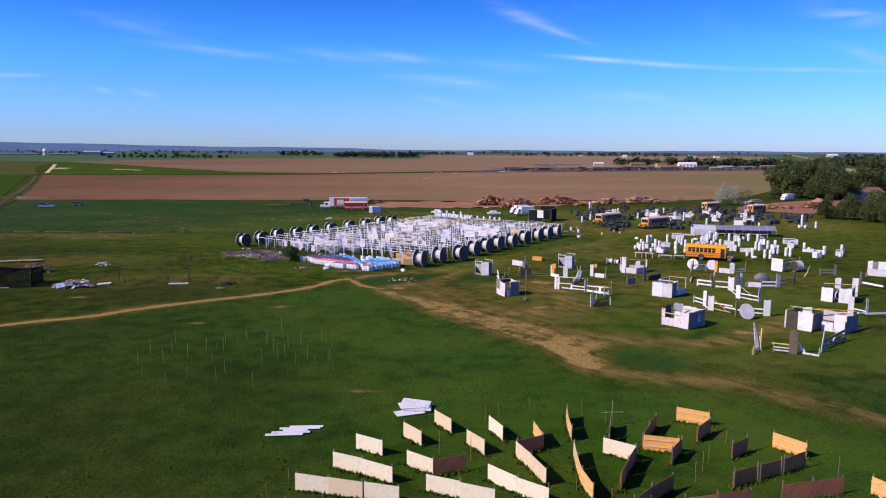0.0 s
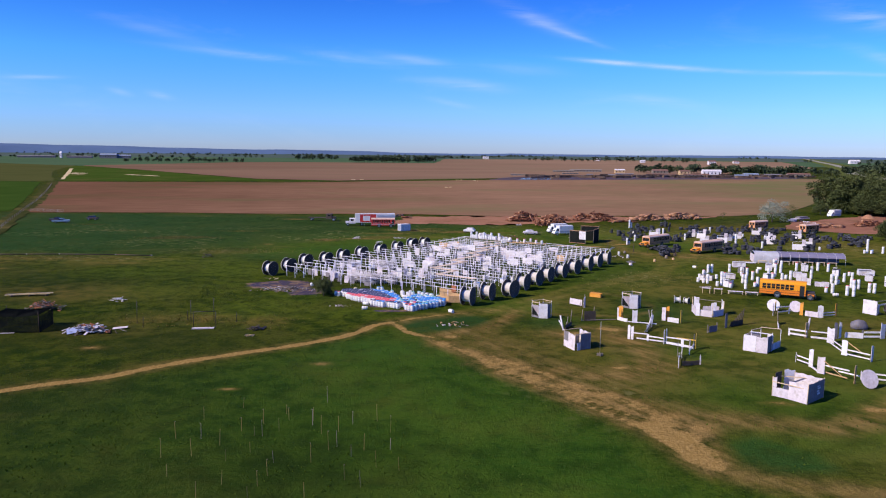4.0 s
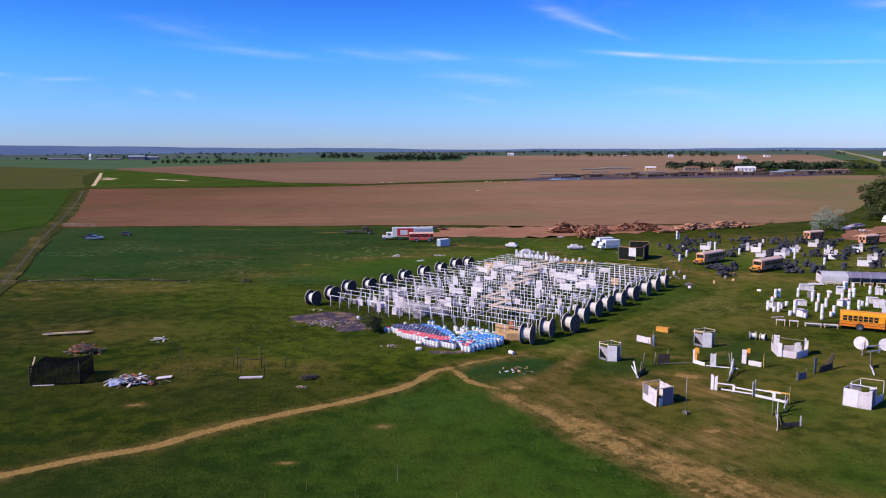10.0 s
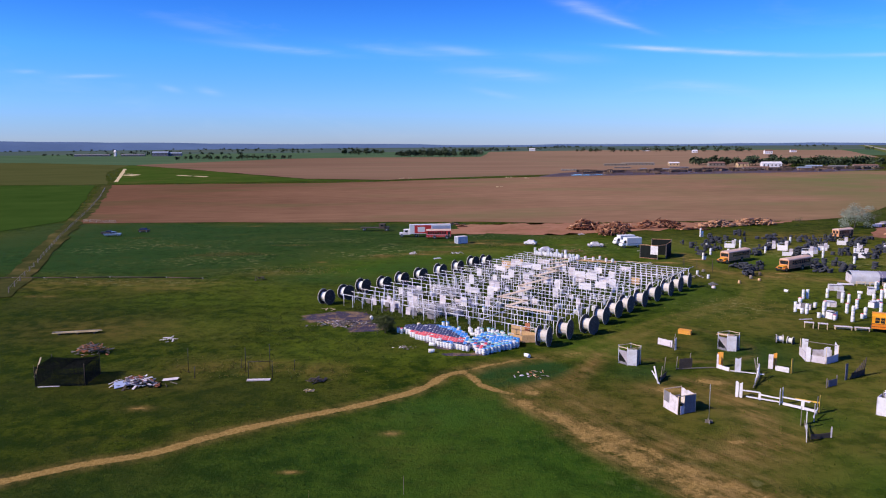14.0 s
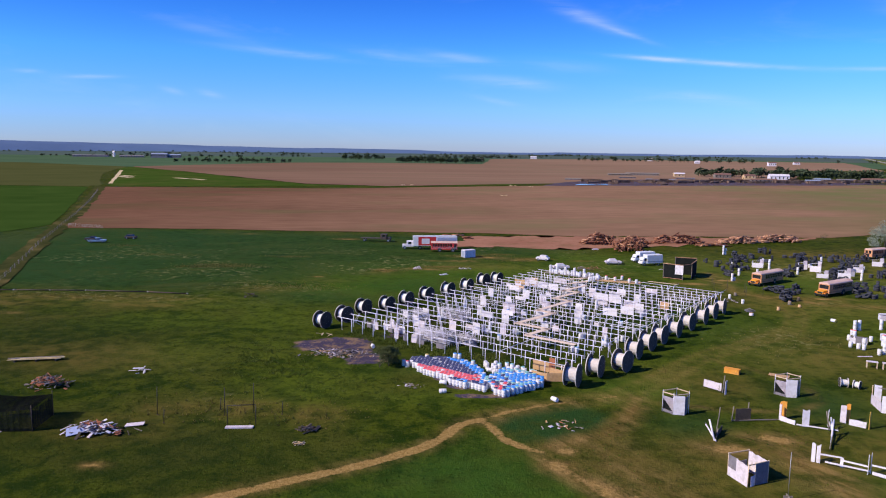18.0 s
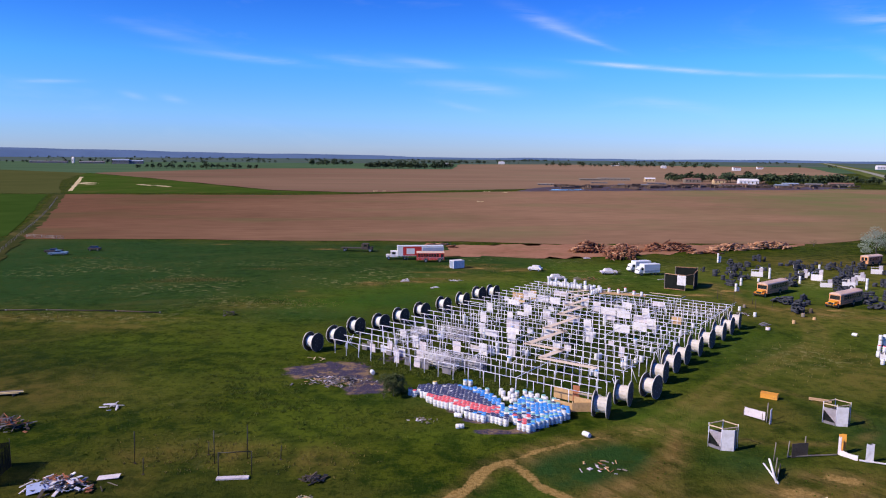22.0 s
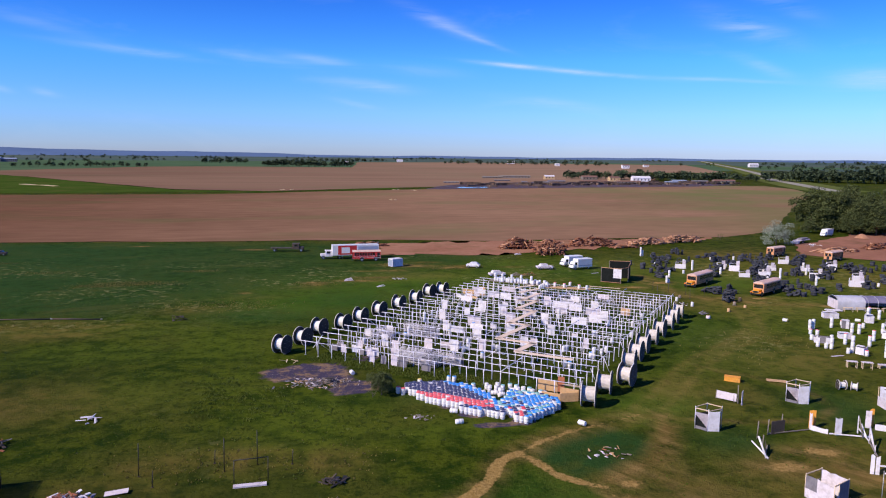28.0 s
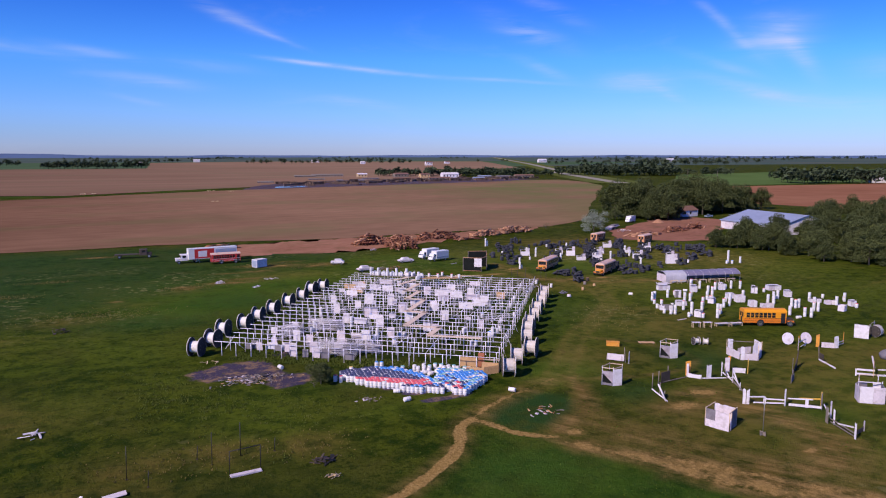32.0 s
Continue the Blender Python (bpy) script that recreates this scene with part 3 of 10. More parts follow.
def add_tube(bm, p, q, r, seg=8, r2=None, caps=True):
    m, L = along(p, q)
    r2 = r if r2 is None else r2
    a = [bm.verts.new(m @ Vector((r * math.cos(i * math.tau / seg), r * math.sin(i * math.tau / seg), 0))) for i in range(seg)]
    b = [bm.verts.new(m @ Vector((r2 * math.cos(i * math.tau / seg), r2 * math.sin(i * math.tau / seg), L))) for i in range(seg)]
    for i in range(seg):
        f_ = bm.faces.new((a[i], a[(i + 1) % seg], b[(i + 1) % seg], b[i]))
        f_.smooth = True
    if caps:
        bm.faces.new(a[::-1])
        bm.faces.new(b)


def tube(parent, name, material, p, q, r, seg=8, label=""):
    bm = bmesh.new()
    add_tube(bm, p, q, r, seg)
    return part(name, bm, material, parent, label)


def beam(parent, name, material, p, q, w, h, label=""):
    """A plank or timber from p to q, w wide (level) and h thick."""
    p, q = Vector(p), Vector(q)
    d = (q - p)
    L = d.length
    d.normalize()
    side = d.cross(Vector((0, 0, 1)))
    if side.length < 1e-3:
        side = Vector((1, 0, 0))
    side.normalize()
    up = side.cross(d)
    m = Matrix((( d.x, side.x, up.x, p.x), (d.y, side.y, up.y, p.y), (d.z, side.z, up.z, p.z), (0, 0, 0, 1)))
    bm = bmesh.new()
    add_box(bm, 0, L, -w / 2, w / 2, -h / 2, h / 2, m)
    bmesh.ops.recalc_face_normals(bm, faces=bm.faces)
    return part(name, bm, material, parent, label)


def slab(parent, name, material, a, b, z0, z1, th=0.03, label="", lean=0.0, jag=0.0):
    """An upright board from a to b on the ground, between two heights; lean moves its top sideways."""
    a, b = Vector((*a, 0)), Vector((*b, 0))
    d = (b - a).normalized()
    n = Vector((-d.y, d.x, 0))
    bm = bmesh.new()
    r = random.Random(int(a.x * 77 + b.y * 31))
    cols = 1 if not jag else max(2, int((b - a).length / 0.4))
    ring = []
    for k in range(cols + 1):
        p_ = a.lerp(b, k / cols)
        top = z1 + (r.uniform(-0.03, 0.03) if not jag else r.uniform(-1.0, 0.35) * jag)
        ring.append([bm.verts.new(p_ + n * (s * th / 2 + off) + Vector((0, 0, z))) for s, off, z in ((-1, 0.0, z0), (1, 0.0, z0), (1, lean, top), (-1, lean, top))])
    for p_, q_ in zip(ring, ring[1:]):
        for i in range(4):
            bm.faces.new((p_[i], p_[(i + 1) % 4], q_[(i + 1) % 4], q_[i]))
    bm.faces.new(ring[0][::-1])
    bm.faces.new(ring[-1])
    bmesh.ops.recalc_face_normals(bm, faces=bm.faces)
    return part(name, bm, material, parent, label)


def lathe(profile, seg=16):
    """A solid of revolution about z from (radius, height) pairs."""
    bm = bmesh.new()
    rings = []
    for r, z in profile:
        if r < 1e-5:
            rings.append([bm.verts.new((0, 0, z))])
        else:
            rings.append([bm.verts.new((r * math.cos(i * math.tau / seg), r * math.sin(i * math.tau / seg), z)) for i in range(seg)])
    for a, b in zip(rings, rings[1:]):
        for i in range(seg):
            j = (i + 1) % seg
            if len(a) == 1 and len(b) > 1:
                bm.faces.new((a[0], b[j], b[i]))
            elif len(b) == 1 and len(a) > 1:
                bm.faces.new((a[i], a[j], b[0]))
            elif len(a) > 1:
                bm.faces.new((a[i], a[j], b[j], b[i]))
    bmesh.ops.recalc_face_normals(bm, faces=bm.faces)
    for f_ in bm.faces:
        f_.smooth = abs(f_.normal.z) < 0.85
    return bm


# ---- ground ----
TRAIL = [(-80, 72), (-66, 78.6), (-55.2, 84.9), (-51.2, 87.9), (-47.9, 89.6), (-45.0, 91.2), (-42.1, 94.4), (-38.7, 97.6), (-34.8, 100.5), (-30.0, 103.7), (-25.6, 106.8), (-21.6, 110.3), (-19.6, 113.2), (-18.7, 116.0), (-17.4, 117.9), (-15.6, 118.9)]
UPPER = [(-15.6, 118.9), (-12.4, 122.0), (-8.3, 124.4), (-3.3, 126.8), (0.9, 128.7)]
REELWAY = [(0.9, 128.7), (5.4, 133.4), (9.8, 139.0), (15.4, 146.6), (22.4, 153.4), (29.6, 159.6), (37.6, 168.0), (42.0, 178.0), (44.4, 190.0)]
CROSSWAY = [(2.4, 127.4), (9.0, 126.0), (14.8, 125.1), (21.9, 125.4), (25.6, 129.0), (26.4, 134.4), (23.0, 141.0), (17.0, 147.0)]
SPUR = [(-15.6, 118.9), (-14.2, 116.2), (-13.2, 113.7), (-11.5, 111.9), (-9.5, 110.6)]
RUTS = [[(-9.6, 109.6), (-8.2, 107.2), (-5.6, 104.9), (-4.2, 102.4), (0.4, 95.3), (4.4, 90.0), (7.8, 85.4), (11.4, 80.6), (13.6, 75.6), (14.4, 70.6)],
        [(-6.6, 107.6), (-3.4, 105.0), (-1.9, 102.4), (2.6, 96.2), (5.4, 92.8), (8.2, 90.1), (12.0, 84.6), (15.0, 79.0), (15.8, 73.0)],
        [(-5.0, 103.4), (-2.0, 97.4), (2.0, 91.6), (6.0, 86.0), (10.0, 80.4), (13.0, 73.4)]]
BAND = [(-10.2, 110.8), (-9.6, 106.4), (-7.0, 104.0), (-5.4, 101.2), (-2.2, 94.5), (1.9, 89.3), (5.3, 84.4), (9.0, 79.6), (11.6, 75.4), (12.3, 71.6), (14.0, 68.6), (16.5, 68.4), (16.9, 75.3), (18.4, 79.4), (14.3, 85.4), (11.0, 88.8), (8.2, 91.2), (5.8, 94.8), (2.3, 99.2), (-0.5, 102.8), (-4.6, 105.4), (-6.4, 109.0), (-8.6, 111.4)]
MOUND = [(-8.6, 110.8), (-3.9, 116.4), (-1.0, 115.6), (0.6, 110.6), (4.0, 104.0), (8.6, 98.0), (12.6, 92.6), (17.0, 86.4), (21.0, 82.8), (18.4, 79.4), (11.0, 88.6), (2.3, 99.0), (-4.4, 105.6)]
LOOP = [(-9.0, 111.2), (-5.8, 113.7), (-2.4, 115.8), (0.9, 120.7), (2.6, 125.0), (3.4, 129.0)]
WEDGE = [(-14.2, 119.4), (-11.4, 121.8), (-7.6, 123.8), (-4.2, 124.9), (-1.2, 122.6), (-0.9, 119.6), (-3.4, 116.8), (-8.0, 113.4), (-11.4, 113.2), (-13.4, 115.8)]
ISLAND = [(17.8, 75.0), (17.6, 70.4), (20.1, 69.0), (25.1, 69.8), (24.5, 73.2), (20.7, 77.0)]
TRACK = [(15.4, 69.6), (18.8, 67.4), (21.8, 66.4), (24.8, 65.8), (27.5, 65.3), (29.6, 63.0), (31.4, 60.2), (37, 54.0), (44, 46)]
ARM = [(12.7, 83.4), (16.5, 81.9), (23.4, 80.5), (28.3, 78.6), (32.4, 80.6), (36.4, 84.0), (40.4, 86.2), (46, 91)]
EAST = [(38.7, 224.0), (37.1, 211.0), (39.0, 198.0), (45.8, 192.6), (55.3, 188.7), (63.5, 186.8)]
RING = [(16.1, 112.4), (18.0, 106.2), (18.3, 101.5), (17.2, 97.6), (13.4, 94.4), (8.4, 94.4), (4.4, 97.0)]
FIELD = [(-182, 186), (-120, 185.5), (-80, 184.6), (-66, 197), (-50, 210), (-30, 226), (-12, 240), (2, 254), (8, 264), (-26, 294), (-190, 298)]
NEARGREEN = [(-90, 70), (-60, 80), (-40, 93), (-22, 106), (-16, 114), (-10.5, 109), (-4, 99), (4, 86), (10, 76), (11, 68), (16, 64), (24, 62), (36, 50), (40, 20), (-60, 20)]
BARE_SPOTS = [(10.0, 113.4, 3.8, 2.0), (15.4, 116.4, 4.2, 1.8), (-6.6, 111.0, 2.2, 1.6), (13.4, 97.4, 1.8, 0.9), (36.6, 84.2, 3.0, 1.2), (26.9, 85.9, 2.0, 0.7), (-7.4, 62.8, 1.3, 0.4), (-30.2, 87.9, 1.0, 0.3), (48, 196, 5.0, 1.0), (53, 195, 5, 1.2), (-22.2, 97.6, 1.0, 0.6), (-4.6, 98.2, 0.8, 0.5),
              (-65.0, 279.4, 5.0, 1.6), (-102, 288.5, 3.0, 1.2), (-42.6, 219.4, 3.4, 1.6), (-31.5, 221.6, 6.0, 1.5), (-57.4, 207.4, 1.6, 1.0), (-24.0, 236.7, 4, 1.6), (-7.6, 240.0, 5, 1.6), (-18.1, 243.9, 6, 2), (8, 228, 3, 1.5), (39, 215, 5, 3), (30.6, 209, 4, 2), (-104.5, 163.0, 3.4, 0.7), (-52.6, 103.0, 1.4, 0.8)]
DRY_VILLAGE = [(14, 108, 14, 9), (28, 112, 12, 12), (30, 98, 12, 8), (40, 120, 12, 12), (12, 134, 9, 7), (46, 104, 12, 10), (20, 100, 10, 8), (34, 150, 12, 10), (54, 118, 10, 10), (66, 205, 18, 4), (24, 80, 9, 4), (32, 74, 8, 5), (45, 70, 14, 5), (30, 162, 9, 8), (38, 160, 6, 6), (18, 92, 6, 4), (28, 196, 10, 5), (44, 90, 10, 8), (36, 100, 6, 5), (26, 96, 5, 4), (28, 90, 4, 3)]
STRAW_PATCHES = [(-42.8, 216.8, 2.6, 1.4), (-28, 225.8, 6.5, 1.8), (-5, 243, 5.5, 1.9), (-23, 246, 6, 2.0), (-14, 250.5, 4, 1.6), (9, 241, 4, 1.6), (-36, 222.5, 3, 1.2), (-32, 236, 4, 1.0)]
DRY_MEADOW = [(-100, 177.5, 26, 3.4), (-88, 181, 10, 2.4), (-112, 171, 14, 3.0), (-84, 172, 10, 3.0), (-64, 191, 8, 3.4), (-54, 203, 8, 3), (-44, 214, 8, 3), (-84, 221, 9, 2.6), (-89, 217, 6, 1.6), (-73, 238, 6, 1.8), (-128, 253, 6, 2), (-43, 231, 4, 1.4), (-42, 241, 4, 1.6), (-65, 246.5, 5, 1.2), (-110, 236, 10, 1.6), (-20, 228, 12, 5), (-43.6, 119.5, 6, 3.0), (-52, 118.6, 4, 2.4), (-35, 118.5, 4, 3), (-56, 112, 8, 4), (-78, 138, 16, 8), (-165, 270, 9, 40)]
LUSH_SPOTS = [(-18, 138, 12, 4), (44, 60, 12, 8), (-16, 104, 9, 6), (26, 128, 6, 8), (8, 120, 5, 4), (-50, 186, 14, 8), (-34, 200, 10, 9)]
# dull western grass, part lens falloff; the last five paint the maze's shade
DULL_SHADE_SPOTS = [(-84, 150, 26, 12), (-46, 106, 16, 10), (-72, 106, 22, 14), (-105, 135, 40, 34), (-38, 50, 32, 26), (-66, 84, 40, 18), (-20, 66, 14, 14), (0, 168, 22, 20), (-18, 176, 16, 16), (-14, 158, 14, 14), (12, 186, 14, 14), (8, 160, 10, 12)]
LIME_WEST = [(-18.1, 65.2, 1.6, 1.2), (-20.8, 60.1, 2.0, 1.0), (-14.0, 103.0, 7, 5), (-7.7, 81, 8, 9), (-10.3, 70, 6, 8), (-38, 130, 10, 12), (-48, 146, 7, 9), (-62, 142, 12, 9), (-72, 160, 16, 8), (-56, 168, 12, 10), (-10, 225, 40, 12), (-52, 165, 12, 14), (-40, 195, 14, 12), (-22, 126, 14, 4), (-75, 176, 30, 8), (-22, 214, 34, 12)]
LIME_EAST = [(6, 60, 16, 7), (60, 218, 40, 26), (85, 192, 30, 18), (30, 215, 20, 18), (112, 205, 18, 26), (95, 160, 30, 22), (40, 112, 24, 22), (56, 130, 16, 12), (10, 146, 10, 10), (25, 170, 12, 16), (30, 150, 14, 12), (8, 222, 20, 10)]


def axis(parts_):
    out = [parts_[0][0]]
    for lo, hi, step in parts_:
        n = max(1, int(round((hi - lo) / step)))
        out += [lo + (hi - lo) * (i + 1) / n for i in range(n)]
    return np.array(out)


gx = axis([(-4900, -1500, 400), (-1500, -400, 100), (-400, -170, 20), (-170, -75, 1.6), (-75, 70, 0.7), (70, 130, 1.4), (130, 420, 20), (420, 1500, 90), (1500, 4900, 400)])
gy = axis([(-2400, -200, 300), (-200, 20, 20), (20, 130, 0.6), (130, 215, 0.9), (215, 330, 1.6), (330, 700, 15), (700, 1500, 80), (1500, 4900, 340)])
GX, GY = np.meshgrid(gx, gy)


def near_line(line):
    best = np.full(GX.shape, 1e9)
    for (ax, ay), (bx, by) in zip(line, line[1:]):
        dx, dy = bx - ax, by - ay
        k = np.clip(((GX - ax) * dx + (GY - ay) * dy) / (dx * dx + dy * dy), 0, 1)
        best = np.minimum(best, np.hypot(GX - ax - k * dx, GY - ay - k * dy))
    return best


def soft(d, w):
    return np.clip(1.25 - d / w, 0, 1)


def blobs(spots):
    out = np.zeros(GX.shape)
    for x, y, a, b in spots:
        out = np.maximum(out, np.exp(-(((GX - x) / a) ** 2 + ((GY - y) / b) ** 2)))
    return out


def band(line, half, fuzz):
    """One along a line, a half at the given distance from it, nothing beyond."""
    return np.clip(0.5 - (near_line(line) - half) / fuzz, 0, 1)


def area(ring, fuzz):
    """One inside a ring, with a soft edge."""
    hit = np.zeros(GX.shape, dtype=bool)
    for (ax, ay), (bx, by) in zip(ring, ring[1:] + ring[:1]):
        if ay != by:
            hit ^= ((ay > GY) != (by > GY)) & (GX < (bx - ax) * (GY - ay) / (by - ay) + ax)
    d = near_line(ring + ring[:1])
    return np.clip(0.5 + np.where(hit, d, -d) / fuzz, 0, 1)


belt, mound = area(BAND, 2.2), area(MOUND, 5.0)
ruts = np.maximum.reduce([band(q, 0.42, 0.9) for q in RUTS])
bare = np.maximum.reduce([band(TRAIL, 0.92, 1.0) * 0.68, band(UPPER, 0.8, 1.5) * 0.54, band(SPUR, 0.8, 1.0) * 0.66, belt * 0.44, belt * ruts * 0.66, area([(9.6, 80.6), (11.8, 75.0), (12.4, 71.6), (14.0, 68.8), (16.3, 68.8), (16.6, 75.2), (14.4, 80.4)], 1.8) * 0.62,
                          band(TRACK, 0.5, 1.0) * 0.42, soft(np.abs(near_line(TRACK) - 2.2), 0.6) * 0.42, band(ARM, 0.7, 1.4) * 0.36, blobs(BARE_SPOTS) * 0.58])
worn = np.maximum.reduce([belt, mound * 0.50, band(TRACK, 1.8, 2.4) * 0.6, band(ARM, 1.8, 2.6) * 0.7, band(EAST, 2.0, 3.0) * 0.68, band(REELWAY, 1.4, 2.8) * 0.24, soft(np.abs(near_line(REELWAY) - 1.4), 0.9) * 0.34, band(CROSSWAY, 0.5, 1.4) * 0.50, band(LOOP, 1.3, 2.4) * 0.82, band(UPPER, 1.8, 2.2) * 0.5,
                          soft(np.abs(near_line(RING) - 0.6), 1.3) * 0.8, band(RING, 3.0, 4.0) * 0.62, band(TRAIL, 1.5, 1.4) * 0.4, blobs(BARE_SPOTS) * 0.9])
near_green = area(NEARGREEN, 7.0)
dry, lime = np.maximum(blobs(DRY_VILLAGE) * 0.56, blobs(DRY_MEADOW) * 0.62), blobs(LIME_WEST + LIME_EAST) * 0.62
lush = np.maximum.reduce([blobs(LUSH_SPOTS) * 0.7, area(FIELD, 15.0) * (0.62 + 0.24 * np.clip((-58 - GX) / 60, 0, 1)), area(WEDGE, 2.0) * 0.9, area(ISLAND, 1.6) * 0.9, near_green * 0.30])
vivid = near_green * np.clip((GX + 52) / 34, 0, 1) * np.clip((GY - 34) / 16, 0.35, 1) * (1 - 0.9 * blobs([(-34, 48, 30, 24)])) * np.clip(1.25 - GY / 120, 0.55, 0.8)
vivid = np.maximum(vivid, blobs([(30, 88, 16, 10), (46, 98, 16, 14), (44, 76, 20, 9), (22, 104, 8, 6), (30, 76, 12, 6), (24, 236, 34, 18), (54, 214, 26, 18), (-28, 214, 24, 16), (4, 132, 8, 6), (22, 168, 14, 16), (-44, 198, 20, 14)]) * 0.66)
dry = np.maximum(dry, blobs([(66, 232, 34, 20), (98, 214, 22, 24), (48, 192, 18, 14), (84, 262, 26, 12), (40, 240, 22, 12)]) * 0.62)
lime = np.maximum(lime, blobs([(72, 226, 44, 26), (104, 196, 24, 26), (64, 184, 26, 16), (112, 236, 14, 16), (62, 166, 26, 18), (50, 184, 16, 14)]) * 0.92)
lime = np.maximum(lime, blobs([(-38, 204, 20, 14), (-14, 224, 34, 14), (14, 246, 20, 10)]) * 0.9)
straw = blobs(STRAW_PATCHES)
dry = np.maximum(dry, straw * 1.1)
lush, vivid = lush * (1 - straw), vivid * (1 - straw)
lime = np.maximum(lime, band(REELWAY, 3.6, 4.0) * 0.75)
dull = blobs(DULL_SHADE_SPOTS) * 0.9
speck = blobs([(-84, 221, 12, 4), (-60, 195, 14, 6), (-46, 134, 9, 12), (-95, 180, 20, 5), (12, 90, 12, 8), (36, 162, 10, 8), (-30, 226, 34, 14), (-70, 225, 90, 30), (0, 245, 50, 22), (66, 226, 40, 24), (96, 204, 26, 24), (50, 190, 16, 12)])
ash = blobs([(-42.0, 148.0, 4.6, 3.6), (-38, 150.5, 4.6, 2.6), (-36.5, 146.5, 4.6, 4.2), (-33.0, 141.5, 4.0, 3.2), (-13.4, 127.6, 1.9, 1.2), (-18.6, 130.2, 2.4, 1.0), (-31.5, 155.0, 2.4, 1.4), (-16.5, 126.8, 2.6, 0.9), (-20, 133, 3, 1.0)]) * 0.95
gz = 0.10 * np.sin(GX * 0.11 + 1.3) * np.sin(GY * 0.083) + 0.03 * np.sin(GX * 0.9) * np.cos(GY * 0.7 + GX * 0.3)
gz = np.where((GX > -170) & (GX < 130) & (GY > 20) & (GY < 330), gz, 0.0) * 0.35 - 0.02

gm = bpy.data.meshes.new("ground")
ny_, nx_ = GX.shape
idx = np.arange(nx_ * ny_).reshape(ny_, nx_)
quads = np.stack([idx[:-1, :-1], idx[:-1, 1:], idx[1:, 1:], idx[1:, :-1]], -1).reshape(-1, 4)
gm.vertices.add(nx_ * ny_)
gm.vertices.foreach_set("co", np.stack([GX, GY, gz], -1).astype(np.float32).ravel())
gm.loops.add(len(quads) * 4)
gm.loops.foreach_set("vertex_index", quads.astype(np.int32).ravel())
gm.polygons.add(len(quads))
gm.polygons.foreach_set("loop_start", np.arange(0, len(quads) * 4, 4, dtype=np.int32))
gm.polygons.foreach_set("use_smooth", np.ones(len(quads), dtype=bool))
gm.update()
gm.validate()
for nm, arr in (("bare", bare), ("worn", worn), ("dry", dry), ("lush", lush), ("lime", lime), ("dull", dull), ("speck", speck), ("vivid", vivid), ("ash", ash)):
    at_ = gm.attributes.new(nm, "FLOAT", "POINT")
    at_.data.foreach_set("value", arr.astype(np.float32).ravel())
tagged(link_mesh("ground", gm, M["grass"]), "rough green pasture with dry patches and worn earth tracks", "ground", kind="structure")


def sheet(name, corners, material, z, label, category="field", jitter=1.0, step=12.0, kind="structure"):
    """A flat stretch of land with a slightly ragged edge."""
    r = random.Random(len(name) + int(abs(corners[0][0])))
    ring = []
    for (ax, ay), (bx, by) in zip(corners, corners[1:] + corners[:1]):
        n = max(1, int(math.hypot(bx - ax, by - ay) / step))
        for i in range(n):
            k = i / n
            ring.append((ax + (bx - ax) * k + r.uniform(-jitter, jitter) * 0.5, ay + (by - ay) * k + r.uniform(-jitter, jitter)))
    bm = bmesh.new()
    f_ = bm.faces.new([bm.verts.new((x, y, 0)) for x, y in ring])
    if f_.normal.z < 0:
        f_.normal_flip()
    bmesh.ops.triangulate(bm, faces=bm.faces)
    ob = part(name, bm, material)
    ob.location.z = z
    return tagged(ob, label, category, kind=kind)


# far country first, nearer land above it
sheet("field", [(-4800, 1650), (4800, 1350), (4800, 4800), (-4800, 4800)], M["farplain"], 0.02, "far green farmland with haze blue put into its colour", jitter=12, step=300)
sheet("field", [(-900, 1250), (-540, 1060), (-420, 1210), (-196, 1345), (170, 1495), (700, 1480), (1400, 1900), (900, 2600), (-900, 2300), (-2200, 2000)], M["cropfar"], 0.05, "far green crop land, hazed in its colour", jitter=6, step=80)
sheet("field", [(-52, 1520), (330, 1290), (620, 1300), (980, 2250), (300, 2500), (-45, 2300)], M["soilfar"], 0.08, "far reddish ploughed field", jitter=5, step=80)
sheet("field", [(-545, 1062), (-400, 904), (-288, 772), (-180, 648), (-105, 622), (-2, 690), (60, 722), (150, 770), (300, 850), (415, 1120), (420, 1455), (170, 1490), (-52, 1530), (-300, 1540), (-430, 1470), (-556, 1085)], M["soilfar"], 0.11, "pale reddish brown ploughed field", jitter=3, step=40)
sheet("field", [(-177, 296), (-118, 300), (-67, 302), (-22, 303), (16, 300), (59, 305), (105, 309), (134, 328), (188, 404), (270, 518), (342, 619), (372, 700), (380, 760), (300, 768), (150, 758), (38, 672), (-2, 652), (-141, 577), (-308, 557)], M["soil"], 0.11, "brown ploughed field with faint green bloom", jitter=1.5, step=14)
sheet("field", [(-330, 560), (-318, 571), (-441, 792), (-560, 1070), (-830, 1240), (-1900, 1240), (-900, 560)], M["olive"], 0.11, "olive brown pasture beyond the fence line", jitter=3, step=40)
sheet("field", [(-185, 303), (-318, 556), (-1500, 556), (-1500, 60), (-205, 60), (-195, 220)], M["crop"], 0.09, "dark green young crop field", jitter=2, step=30)
sheet("field", [(330, 312), (307, 309), (290, 380), (330, 470), (420, 560), (640, 555), (1500, 470), (1500, 140)], M["redsoil"], 0.09, "red earth field behind the farm trees", jitter=3, step=40)
sheet("field", [(430, 575), (640, 570), (1500, 480), (1700, 800), (1200, 990), (620, 850), (480, 690)], M["cropeast"], 0.08, "green crop field behind the red field", jitter=3, step=50)
